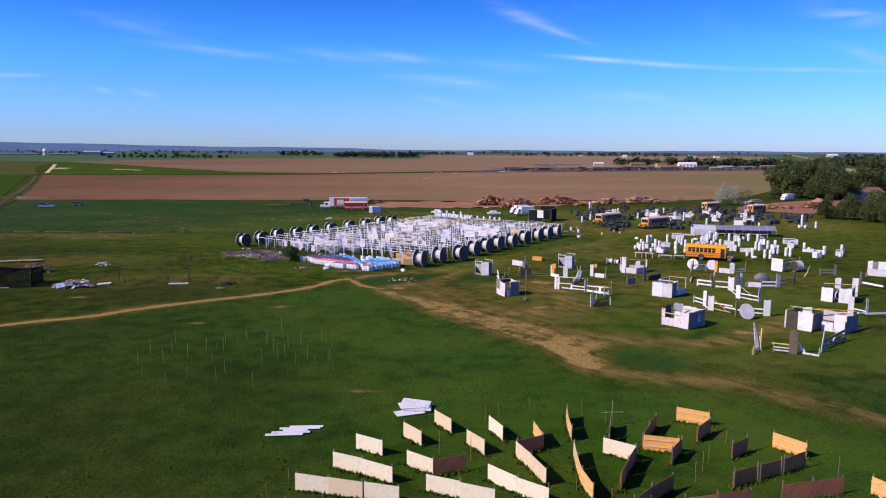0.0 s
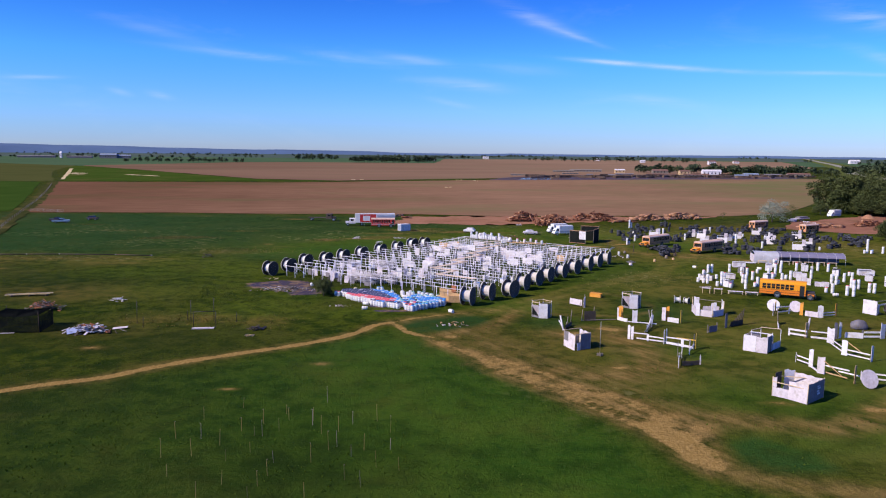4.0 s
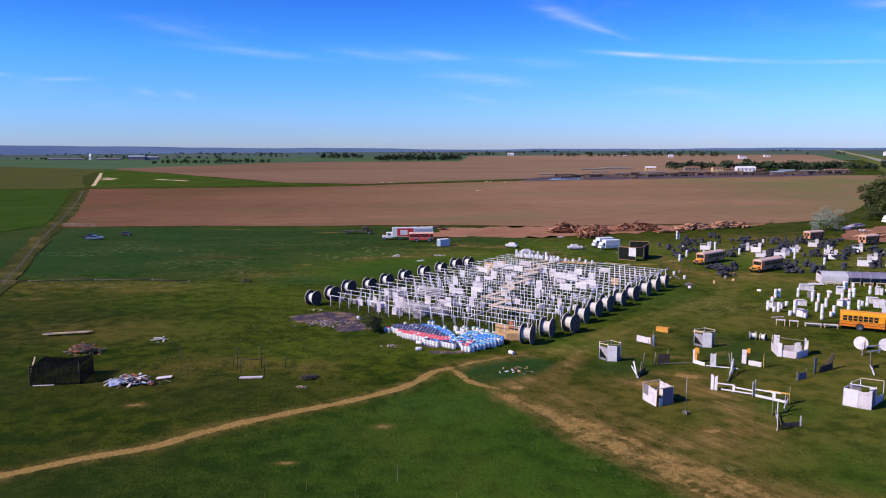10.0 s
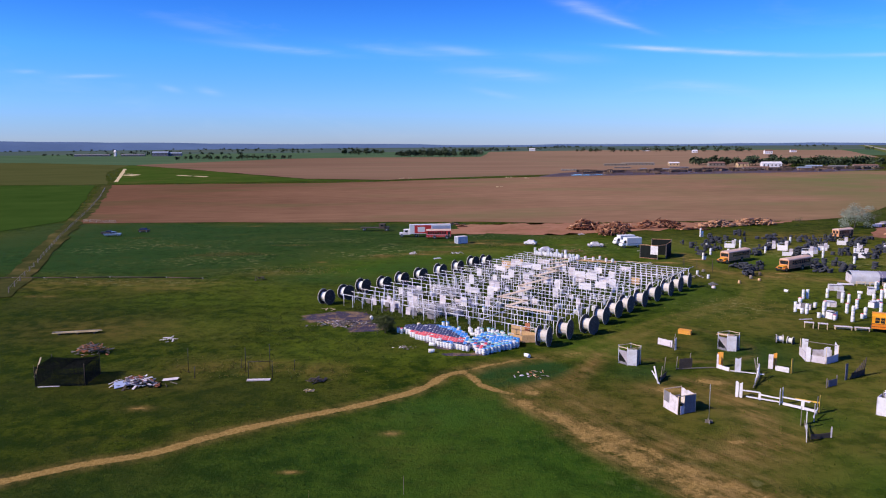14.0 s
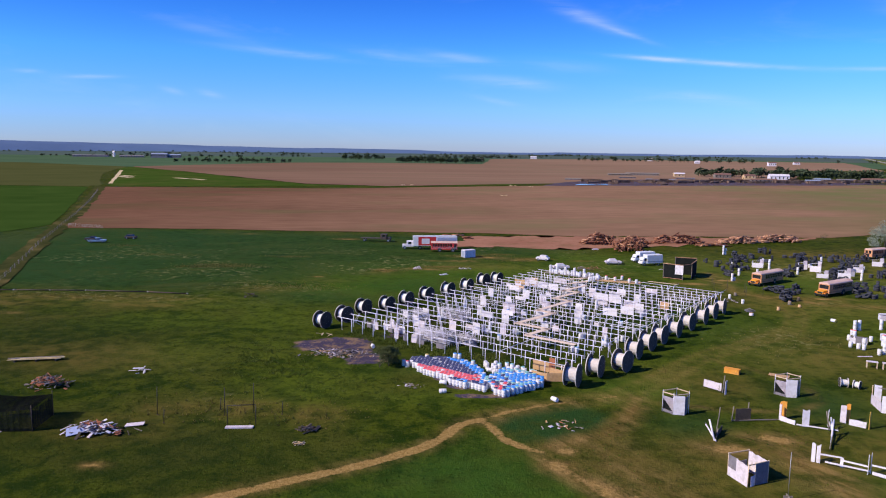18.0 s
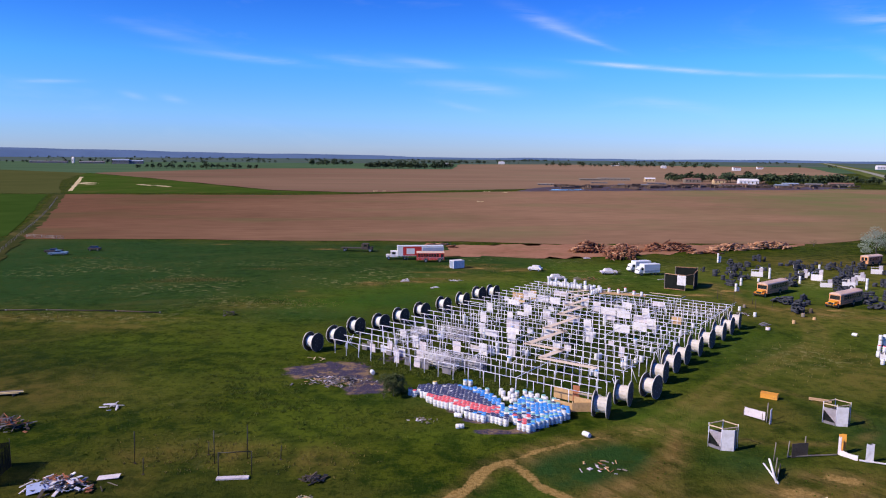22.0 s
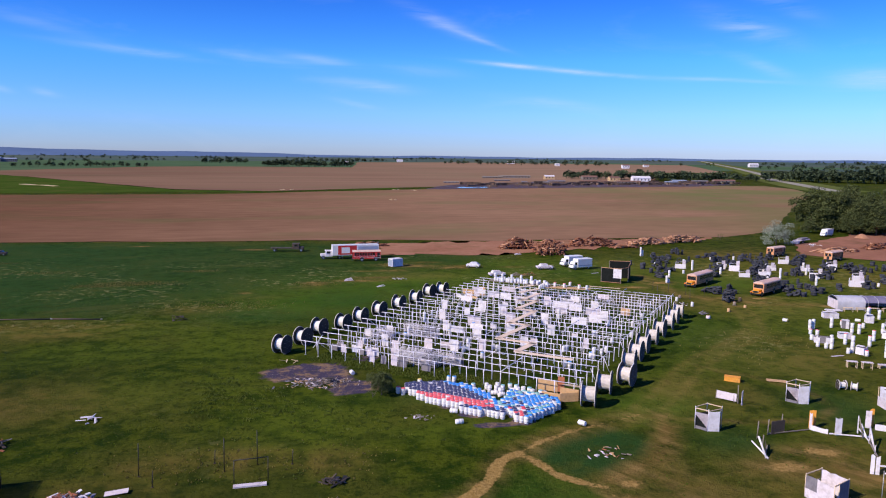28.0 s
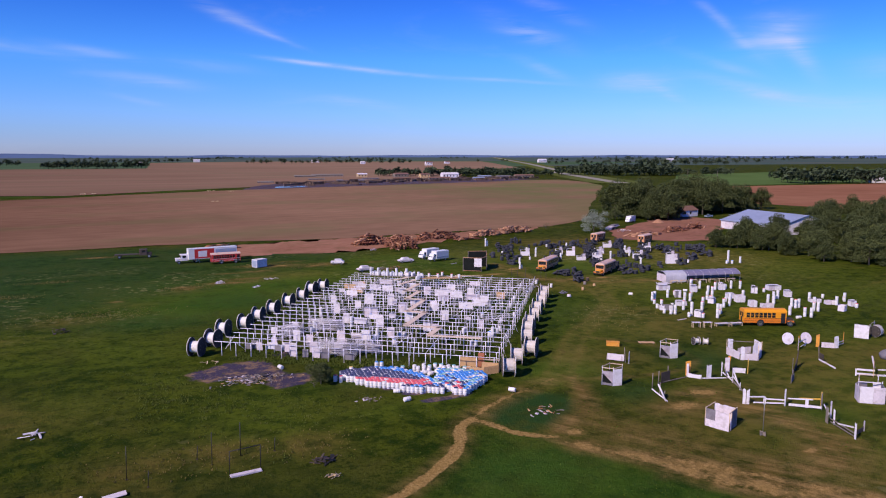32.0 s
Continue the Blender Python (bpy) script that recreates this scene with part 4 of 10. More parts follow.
sheet("verge", [(-312, 570), (-168, 602), (-104, 609), (-2, 664), (-2, 684), (-105, 616), (-180, 640), (-288, 766), (-400, 898), (-548, 1056), (-556, 1046)], M["verge"], 0.10, "green grass wedge between the ploughed fields", "grass", jitter=2, step=20)
sheet("dirt_strip", [(-30, 266), (8, 266), (40, 276), (66, 290), (92, 302), (100, 307), (60, 303), (16, 298), (-24, 294)], M["stripsoil"], 0.06, "bare earth strip along the ploughed field", "dirt", jitter=3.0, step=3)
sheet("yard", [(105, 262), (118, 284), (140, 300), (165, 318), (190, 322), (196, 300), (184, 290), (160, 270), (134, 244), (118, 250)], M["lotsoil"], 0.06, "bare reddish farmyard", "dirt", jitter=1.6, step=5)
sheet("pond", [(50, 690), (66, 690), (80, 698), (90, 710), (78, 714), (58, 704)], M["pondwater"], 0.14, "shallow pond in the ploughed field", "pond", jitter=3, step=10)
sheet("mud", [(20, 662), (150, 700), (300, 745), (372, 790), (300, 850), (150, 835), (80, 790), (40, 725)], M["wetmud"], 0.125, "dark wet mud round the far farm", "mud", jitter=4, step=14)
edge_ = [(-112, 160), (-131, 200), (-156, 250), (-181, 302), (-207, 356), (-241, 424), (-291, 520), (-312, 562)]
sheet("field_margin", [(x - 2.2, y - 2) for x, y in edge_] + [(x + 1.6 + abs(y) * 0.004, y + 2) for x, y in edge_[::-1]], M["margin"], 0.13, "rough unmown strip of dry grass along the fence", "grass", jitter=1.6, step=6)
road_line = [(392, 655), (402, 690), (526, 1010), (586, 1100), (900, 1790), (1140, 2343), (2000, 4300)]
rb = bmesh.new()
left, right = [], []
for i, p_ in enumerate(road_line):
    a_, b_ = Vector(road_line[max(0, i - 1)]), Vector(road_line[min(len(road_line) - 1, i + 1)])
    d_ = (b_ - a_).normalized()
    n_ = Vector((-d_.y, d_.x))
    left.append(rb.verts.new((p_[0] + n_.x * 7.5, p_[1] + n_.y * 7.5, 0)))
    right.append(rb.verts.new((p_[0] - n_.x * 7.5, p_[1] - n_.y * 7.5, 0)))
for i in range(len(road_line) - 1):
    rb.faces.new((right[i], right[i + 1], left[i + 1], left[i]))
vb = bmesh.new()
for k in (-1, 1):
    edge = [vb.verts.new((p_[0] + k * w_, p_[1] - k * w_ * 0.45, 0)) for w_ in (8, 26) for p_ in road_line]
    n_ = len(road_line)
    for i in range(n_ - 1):
        vb.faces.new((edge[i], edge[i + 1], edge[n_ + i + 1], edge[n_ + i])[::k])
ob = part("verge", vb, M["roadverge"])
ob.location.z = 0.145
tagged(ob, "yellow-green grass verges along the country road", "grass", kind="structure")
ob = part("road", rb, M["gravel"])
ob.location.z = 0.16
tagged(ob, "pale gravel country road running to the horizon", "road", kind="structure")
sheet("straw_strip", [(-326, 604), (-329, 603.5), (-484, 908), (-480, 909)], M["straw"], 0.15, "pale straw windrow beside the field track", "straw", jitter=1, step=20)
for k, (x, y) in enumerate(((-405, 760), (-395, 735), (-330, 720), (-310, 705))):
    sheet("straw_strip", [(x, y), (x + 24, y - 22), (x + 28, y - 16), (x + 4, y + 5)], M["straw"], 0.15, "pale straw windrow beside the field track", "straw", jitter=1, step=8)


def ridge(name, pts, material, label):
    """A low far range: a strip rising to the given heights."""
    bm = bmesh.new()
    prev = None
    for x, y, h in pts:
        cur = [bm.verts.new((x, y, -2)), bm.verts.new((x * 1.02, y * 1.02, h * 0.6)), bm.verts.new((x * 1.06, y * 1.06, h))]
        if prev:
            for k in range(2):
                bm.faces.new((prev[k], cur[k], cur[k + 1], prev[k + 1]))
        prev = cur
    return tagged(part(name, bm, material, smooth=True), label, "hill", kind="structure")


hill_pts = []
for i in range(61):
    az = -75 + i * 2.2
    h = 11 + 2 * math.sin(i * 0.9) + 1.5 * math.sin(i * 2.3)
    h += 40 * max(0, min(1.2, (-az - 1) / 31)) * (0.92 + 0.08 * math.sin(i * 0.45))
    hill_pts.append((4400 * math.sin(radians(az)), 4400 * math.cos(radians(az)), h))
ridge("hills", hill_pts, M["hill"], "low horizon hills coloured blue for haze")

# ---- the pipe maze ----
OX, OY, TURN = -38.5, 160.5, -33.9          # front corner and turn of the maze
UX, UY = math.cos(radians(TURN)), math.sin(radians(TURN))


def maze(u, v):
    return OX + u * UX - v * UY, OY + u * UY + v * UX


NU, NV, BAY, GAP, FRONT, TOP = 17, 23, 2.472, 2.84, -3.3, 2.1
scaff = thing("pipe_scaffold", OX, OY, TURN, "large maze of galvanised scaffold pipes standing on grass", "scaffold")
post_mesh = bpy.data.meshes.new("post")
pb = bmesh.new()
add_tube(pb, (0, 0, -0.05), (0, 0, TOP + 0.05), 0.064, 6)
add_tube(pb, (0, 0, -0.02), (0, 0, 0.03), 0.11, 6)
pb.to_mesh(post_mesh)
pb.free()
r = random.Random(5)
joined_posts = bmesh.new()
n_post = 0
for j in range(NV + 1):
    shift = r.uniform(-0.06, 0.06) if 0 < j < NV else 0.0
    for i in range(NU + 1):
        if r.random() < 0.02:
            continue
        x, y = min(NU * BAY, max(0.0, i * BAY + shift + r.uniform(-0.05, 0.05))), FRONT + j * GAP + r.uniform(-0.06, 0.06)
        if n_post < 298:
            link_mesh("post", post_mesh, M["pipe"], scaff, loc=(x, y, 0), rot=(r.uniform(-0.02, 0.02), r.uniform(-0.02, 0.02), 0))
            n_post += 1
        else:
            add_tube(joined_posts, (x, y, -0.05), (x + r.uniform(-0.03, 0.03), y, TOP + 0.05), 0.064, 6)
# posts between the bays in the inner rows
for j in range(2, NV + 1):
    for i in range(1, NU):
        if r.random() < 0.42:
            x, y = (i + 0.5) * BAY + r.uniform(-0.25, 0.25), FRONT + j * GAP + r.uniform(-0.08, 0.08)
            add_tube(joined_posts, (x, y, -0.05), (x + r.uniform(-0.04, 0.04), y, TOP + 0.03), 0.056, 6)
part("post_rest", joined_posts, M["pipe"], scaff, "farther rows of galvanised posts")["kind"] = "stuff"
# a top rail on every row, in pipe lengths, and lower rails here and there
for j in range(NV + 1):
    y = FRONT + j * GAP + 0.08
    x = -0.5 - 0.9 * r.random()
    while x < NU * BAY:
        L = min(r.choice((5.0, 6.4, 6.4)), NU * BAY + 0.5 - x)
        z = TOP + r.uniform(-0.03, 0.03)
        tube(scaff, "top_rail", M["pipe"], (x, y, z), (x + L, y, z + r.uniform(-0.03, 0.03)), 0.052, 6)
        if r.random() < (0.16 if j else 0.0):
            tube(scaff, "lower_rail", M["pipe"], (x, y, 1.1), (x + L, y, 1.1 + r.uniform(-0.05, 0.05)), 0.045, 6)
        x += L - 0.1
# ties between the rows
for i in (4, 9, 13, 17):
    for j in range(0, NV, 2):
        if r.random() < (0.45 if i == 17 else 0.72):
            continue
        tube(scaff, "tie_rail", M["pipe"], (i * BAY, FRONT + j * GAP - 0.1, TOP + 0.1), (i * BAY, FRONT + (j + 2) * GAP + 0.1, TOP + 0.1), 0.045, 6)
for k in range(60):
    i, j = r.randrange(NU), r.randrange(NV)
    x, y = i * BAY, FRONT + j * GAP + 0.14
    if r.random() < 0.6:
        tube(scaff, "brace", M["pipe"], (x, y, 0.1), (x + BAY, y, TOP), 0.035, 6)
    else:
        tube(scaff, "brace", M["pipe"], (x, y, TOP), (x, y + GAP, 0.15), 0.035, 6)
for x, y, a, b in ((0, 1.0, -1.2, -0.9), (0, 1.0, -1.6, 0.6), (42, 4.2, 0.9, 0), (42, 10.6, 0.9, 0), (42, 20.2, 0.9, 0), (42, 52.2, -2.1, 0), (42, 58.6, -2.1, 0)):
    tube(scaff, "brace", M["pipe"], (x, y, TOP), (x + a, y + b, 0.03), 0.04, 6)

# zigzag plank walk on top
PLANKS = [((5.6, 197.5), (0.5, 193.5)), ((4.4, 192.4), (-1.4, 185.2)), ((2.4, 185.2), (-3.5, 177.8)), ((-0.3, 176.0), (-7.2, 166.8)), ((-4.2, 165.2), (-10.9, 156.8)), ((-11.2, 157.0), (-5.8, 153.2)),
          ((-6.0, 153.6), (-9.6, 149.2)), ((-9.8, 149.2), (-2.6, 144.4)), ((1.0, 199.0), (6.5, 202.0)), ((-1.4, 186.0), (2.4, 184.6)), ((-3.6, 178.0), (-0.2, 175.6)), ((-7.2, 167.2), (-4.0, 164.8))]
for (ax, ay), (bx, by) in PLANKS:
    walkway = thing("walkway", ax, ay, 0, "sun-bleached plank walkway laid on the pipe rails", "walkway", "walkways on the maze")
    d_ = Vector((bx - ax, by - ay, 0))
    s_ = Vector((-d_.y, d_.x, 0)).normalized() * 0.34
    for k in (-1, 0, 1):
        beam(walkway, "board", M["bleached"], Vector((0, 0, TOP + 0.12)) + s_ * k, d_ + Vector((0, 0, TOP + 0.12)) + s_ * k, 0.32, 0.05)


# ---- barrels ----
def barrel_mesh():
    return lathe([(0, 0), (0.27, 0), (0.285, 0.03), (0.285, 0.27), (0.296, 0.285), (0.296, 0.30), (0.285, 0.315), (0.287, 0.58), (0.297, 0.595), (0.297, 0.61), (0.286, 0.625), (0.283, 0.84), (0.272, 0.874), (0.25, 0.880), (0.235, 0.874), (0, 0.872)], 14)


bm_ = barrel_mesh()
BARREL = bpy.data.meshes.new("barrel")
bm_.to_mesh(BARREL)
bm_.free()
BARREL.materials.append(M["plastic"])
LIDS = {}
for key in ("blue_top", "navy_top", "red_top", "white_top", "teal_top", "yellow_top"):
    bm_ = lathe([(0.276, 0.868), (0.276, 0.892), (0.264, 0.900), (0, 0.902)], 14)
    LIDS[key] = bpy.data.meshes.new("lid")
    bm_.to_mesh(LIDS[key])
    bm_.free()
    LIDS[key].materials.append(M[key])
WORD = {"blue_top": "bright blue", "navy_top": "navy", "red_top": "red", "white_top": "white", "teal_top": "teal", "yellow_top": "yellow"}


def barrel(x, y, z=0.0, lid="white_top", label="", group="barrels", lying=None, turn=0.0):
    b = new("barrel", BARREL)
    if lying is None:
        b.matrix_basis = pose(x, y, z, 0, 0, turn)
    else:
        b.matrix_basis = pose(x, y, z + 0.29, 90, 0, lying)
    tagged(b, label or "white plastic drum with a %s painted top on grass" % WORD[lid], "barrel", group)
    link_mesh("lid", LIDS[lid], None, b, WORD[lid] + " lid")
    return b


r = random.Random(11)
# the packed field of painted drums before the maze: two lobes, coloured in bands
def within(u, v, ring):
    hit = False
    for (ax, ay), (bx, by) in zip(ring, ring[1:] + ring[:1]):
        if (ay > v) != (by > v) and u < (bx - ax) * (v - ay) / (by - ay) + ax:
            hit = not hit
    return hit


BLUE_BAND = [(25.3, -7.0), (28.6, -6.2), (34.3, -9.3), (34.6, -11.0), (33.3, -10.2), (29.9, -8.5)]
NAVY_BAND = [(21.3, -9.7), (25.2, -6.8), (29.8, -8.2), (33.8, -9.7), (34.4, -11.0), (28.5, -11.4), (23.0, -11.9)]
RED_BAND = [(23.2, -11.9), (28.1, -11.2), (34.5, -10.9), (35.4, -12.6), (33.3, -13.6), (26.5, -13.3)]
FRONT_BAND = [(30.4, -14.0), (35.2, -12.6), (36.5, -12.2), (37.3, -13.8), (35.6, -13.9), (34.6, -14.7), (32.9, -14.4)]
EAST_LOBE = [(34.7, -11.6), (34.8, -10.0), (34.8, -7.6), (34.6, -5.9), (37.5, -5.0), (40.4, -5.6), (41.9, -7.2), (41.3, -9.0), (40.3, -12.4), (39.8, -14.3), (38.1, -13.4), (36.4, -12.0)]
EAST_BLUE = [(37.0, -8.6), (38.2, -6.0), (39.8, -7.6), (39.1, -10.7)]
EAST_NAVY = [(36.4, -11.3), (39.2, -10.6), (39.9, -14.4), (38.1, -13.4)]
back_drums = []
for j in range(22):
    for i in range(38):
        u, v = 21.2 + i * 0.59 + (j % 2) * 0.295, -4.9 - j * 0.515
        if within(u, v, BLUE_BAND):
            key = "blue_top" if r.random() < 0.9 else "white_top"
        elif within(u, v, NAVY_BAND):
            key = "navy_top"
        elif within(u, v, RED_BAND):
            key = "red_top" if r.random() < 0.94 else "white_top"
        elif within(u, v, FRONT_BAND):
            key = r.choice(("white_top", "blue_top", "navy_top", "navy_top"))
        elif within(u, v, EAST_LOBE):
            if within(u, v, EAST_BLUE):
                key = "blue_top"
            elif within(u, v, EAST_NAVY):
                key = r.choice(("navy_top", "navy_top", "red_top", "white_top"))
            else:
                key = r.choice(("blue_top", "blue_top", "blue_top", "teal_top", "teal_top", "navy_top", "white_top"))
        else:
            continue
        if r.random() < 0.03:
            continue
        x, y = maze(u + r.uniform(-0.05, 0.05), v + r.uniform(-0.05, 0.05))
        if v > (-13.0 if u < 34.6 else -11.0):
            back_drums.append((x, y, key))
        else:
            barrel(x, y, 0, key, group="packed drums before the maze")
# the rear rows stand too close to be told apart: joined, with their lids
joined = new("packed_drums")
tagged(joined, "rear rows of closely packed white drums with painted tops", "barrels", kind="stuff")
for key in LIDS:
    rows_ = [(x, y) for x, y, k in back_drums if k == key]
    for mesh, nm in ((BARREL, "drum_rows"), (LIDS[key], "lid_rows")):
        if not rows_:
            continue
        me = bpy.data.meshes.new(nm)
        src_v = np.zeros(len(mesh.vertices) * 3, dtype=np.float32)
        mesh.vertices.foreach_get("co", src_v)
        src_v = src_v.reshape(-1, 3)
        polys = [tuple(p_.vertices) for p_ in mesh.polygons]
        vv, ff = [], []
        for n_, (x, y) in enumerate(rows_):
            vv.extend((src_v + np.array((x, y, 0))).tolist())
            ff.extend(tuple(i + n_ * len(src_v) for i in q) for q in polys)
        me.from_pydata(vv, [], ff)
        for p_ in me.polygons:
            p_.use_smooth = True
        link_mesh(nm, me, M["plastic"] if mesh is BARREL else M[key], joined)["kind"] = "stuff"
# loose drums at the maze's front
for u, v in ((29.4, -5.9), (30.9, -5.0), (31.6, -5.6), (32.4, -5.3), (33.2, -5.9), (33.0, -4.6), (33.6, -3.6), (34.1, -4.4), (34.5, -3.7), (35.1, -4.6), (35.6, -4.0), (34.0, -5.4), (35.9, -4.9), (38.0, -4.2), (38.6, -4.4), (32.2, -6.6), (33.4, -6.9), (36.4, -3.9), (37.0, -4.4)):
    x, y = maze(u, v)
    barrel(x, y, 0, r.choice(("white_top", "teal_top", "white_top", "teal_top")), "pale plastic drum standing in front of the maze", lying=r.uniform(0, 180) if r.random() < 0.25 else None)
for x, y, key in ((-27.2, 138.6, "red_top"), (-26.6, 138.0, "red_top"), (-24.2, 141.6, "yellow_top"), (-20.2, 142.6, "blue_top"), (-19.5, 142.4, "blue_top"), (-14.2, 139.2, "white_top")):
    barrel(x, y, 0, key)
for x, y, a in ((-21.4, 131.1, 70), (-21.2, 127.4, 100), (-7.2, 126.2, 40), (-33.3, 147.6, 20)):
    barrel(x, y, 0, "white_top", "white plastic drum lying on its side in the grass", lying=a)
# drums within the maze and on its back edge
for x, y in ((-2.6, 148.4), (-2.0, 148.0), (2.6, 152.7), (3.2, 153.3), (2.9, 152.0), (4.9, 154.4), (6.0, 155.5), (-0.6, 156.3), (0.1, 156.9), (-16.0, 157.9), (-15.3, 158.4), (-13.8, 153.9), (-11.3, 158.4), (-10.8, 157.8),
             (-24.6, 166.8), (-24.0, 167.3), (-31.5, 163.4), (7.5, 166), (12.2, 172.5), (-5.5, 171), (-12.2, 173), (-20.5, 178), (1.5, 170), (8.8, 160.8), (16.5, 172), (-8.6, 188.5), (4.8, 178.8), (-17.0, 168.6), (13.4, 164.4), (20.5, 178)):
    barrel(x, y, 0, r.choice(("white_top", "white_top", "blue_top")), "white plastic drum standing inside the pipe maze", "drums inside the maze")
    if r.random() < 0.35:
        barrel(x, y, 0.92, "white_top", "white plastic drum stacked on another inside the maze", "drums inside the maze")
for k in range(17):
    u, v = 0.4 + (k % 12) * 1.05 + 1.2, 60.2 if k < 12 else 58.8 - (k - 12) * 1.1
    if k >= 12:
        u = 14.2
    x, y = maze(u + 2.2, v)
    barrel(x, y, TOP + 0.166, "white_top", "white plastic drum set on the maze's top rails", "drums on the maze")
for k in range(15):
    x, y = maze(4.0 + k * 0.72 + r.uniform(-0.2, 0.2), 59.0 + r.uniform(-0.3, 0.3))
    barrel(x, y, TOP + 0.166, "white_top", "white plastic drum set on the maze's top rails", "drums on the maze")
    if k % 3 == 0:
        barrel(x, y, TOP + 0.166 + 0.92, "white_top", "white plastic drum stacked on another above the maze", "drums on the maze")
for x, y in ((7.6, 198.7), (9.5, 199.5), (13.0, 200.0), (15.3, 195.4), (14.0, 196.6), (11.2, 198.2)):
    barrel(x, y, TOP + 0.166, r.choice(("white_top", "red_top")), "white plastic drum set on the maze's top rails", "drums on the maze")
deck = thing("drum_deck", *maze(10.0, 59.6), TURN, "timber deck boards laid on the back of the maze", "deck")
for k in range(6):
    beam(deck, "board", M["greywood"], (-7.5, -1.2 + k * 0.42, TOP + 0.14), (6.8, -1.2 + k * 0.42, TOP + 0.14), 0.34, 0.05)
deck = thing("drum_deck", 11.5, 198.0, -20, "pinkish plywood deck laid on the back of the maze", "deck")
for k in range(4):
    beam(deck, "board", M["plywood"], (-5.2, -1.0 + k * 0.62, TOP + 0.14), (5.2, -1.0 + k * 0.62, TOP + 0.14), 0.56, 0.05)


# boards hung between the pipes
def hung_board(u, v, w, h, z, mat, along_v=False, lean=0.0, label="white board hung on the pipe rails"):
    x, y = maze(u, v)
    t_ = thing("maze_barrier", x, y, TURN + (90 if along_v else 0), label, "barrier", "barriers in the maze")
    slab(t_, "sheet", mat, (-w / 2, 0), (w / 2, 0), z, z + h, 0.03, lean=lean)
    for s in (-1, 1):
        tube(t_, "upright", M["pipe"], (s * (w / 2 - 0.1), 0.05, 0.0), (s * (w / 2 - 0.1), 0.05, z + h + 0.05), 0.025, 6)


for u, v, w, h, z, key in ((3.4, 1.0, 1.2, 1.3, 0.1, "greyboard"), (6.3, 1.2, 1.8, 1.1, 0.1, "white"), (9.2, 1.1, 2.4, 1.3, 0.05, "white"), (13.3, 0.9, 1.3, 1.7, 0.05, "offwhite"), (11.2, 4.4, 1.2, 1.8, 0.1, "offwhite"),
                           (16.8, 2.4, 1.6, 1.3, 0.1, "white"), (8.1, 6.5, 1.2, 1.9, 0.1, "white"), (15.4, 7.4, 1.4, 1.9, 0.1, "offwhite"), (19.0, 9.2, 1.4, 1.8, 0.1, "white"), (22.6, 11.8, 1.2, 1.8, 0.1, "offwhite"),
                           (5.2, 12.6, 1.2, 1.7, 0.1, "white"), (27.5, 17.0, 1.3, 1.6, 0.2, "white"), (18.6, 18.5, 1.5, 1.9, 0.1, "white"), (11.8, 20.3, 1.2, 1.9, 0.1, "white"), (14.8, 25.5, 2.6, 1.9, 0.2, "offwhite"),
                           (22.6, 23.5, 1.5, 1.9, 0.1, "white"), (28.8, 26.2, 1.3, 1.9, 0.1, "white"), (7.2, 27.8, 1.3, 1.9, 0.1, "white"), (19.4, 31.2, 1.8, 1.9, 0.1, "offwhite"), (25.0, 33.6, 1.4, 1.9, 0.1, "white"),
                           (31.4, 33.4, 2.8, 1.3, 0.8, "white"), (33.6, 36.0, 2.4, 1.3, 0.9, "white"), (24.2, 44.6, 3.0, 1.4, 0.8, "white"), (27.5, 43.8, 2.6, 1.4, 0.8, "white"), (31.2, 42.8, 2.8, 1.3, 0.7, "offwhite"), (33.8, 41.0, 1.6, 1.9, 0.2, "white"),
                           (15.4, 36.8, 1.4, 1.9, 0.1, "white"), (10.4, 38.5, 1.6, 1.8, 0.2, "white"), (8.6, 48.2, 2.4, 1.3, 0.8, "white"), (11.6, 47.4, 2.4, 1.3, 0.8, "white"), (5.0, 44.0, 1.3, 1.9, 0.1, "offwhite"),
                           (16.0, 52.0, 1.4, 1.9, 0.1, "white"), (20.0, 49.0, 1.4, 1.9, 0.1, "offwhite"), (3.4, 36.0, 1.2, 1.8, 0.1, "white"), (36.4, 46.5, 1.8, 1.5, 0.4, "plywood"), (9.0, 55.0, 3.0, 1.2, 0.9, "offwhite"), (24.6, 53.0, 1.8, 1.3, 0.6, "white"),
                           (29.5, 49.8, 1.4, 1.5, 0.4, "white"), (4.2, 52.0, 1.4, 1.9, 0.1, "plywood"), (2.8, 48.0, 2.6, 1.0, 1.0, "plywood"), (6.5, 42.0, 2.4, 0.5, 1.4, "plywood")):
    hung_board(u, v, w, h, z, M[key], lean=r.uniform(-0.1, 0.1), label="plywood board hung on the pipe rails" if key == "plywood" else "weathered white board hung on the pipe rails")


rb_ = random.Random(77)
for k in range(13):
    hung_board(2.4 + k * 1.75 + rb_.uniform(-0.4, 0.4), rb_.choice((-1.9, 0.4, 0.6, 2.9)), rb_.uniform(0.9, 1.5), rb_.uniform(0.9, 1.6), 0.05, M[rb_.choice(("greyboard", "greyboard", "offwhite"))], lean=rb_.uniform(-0.15, 0.15), label="weathered grey board leaning in the front bays")
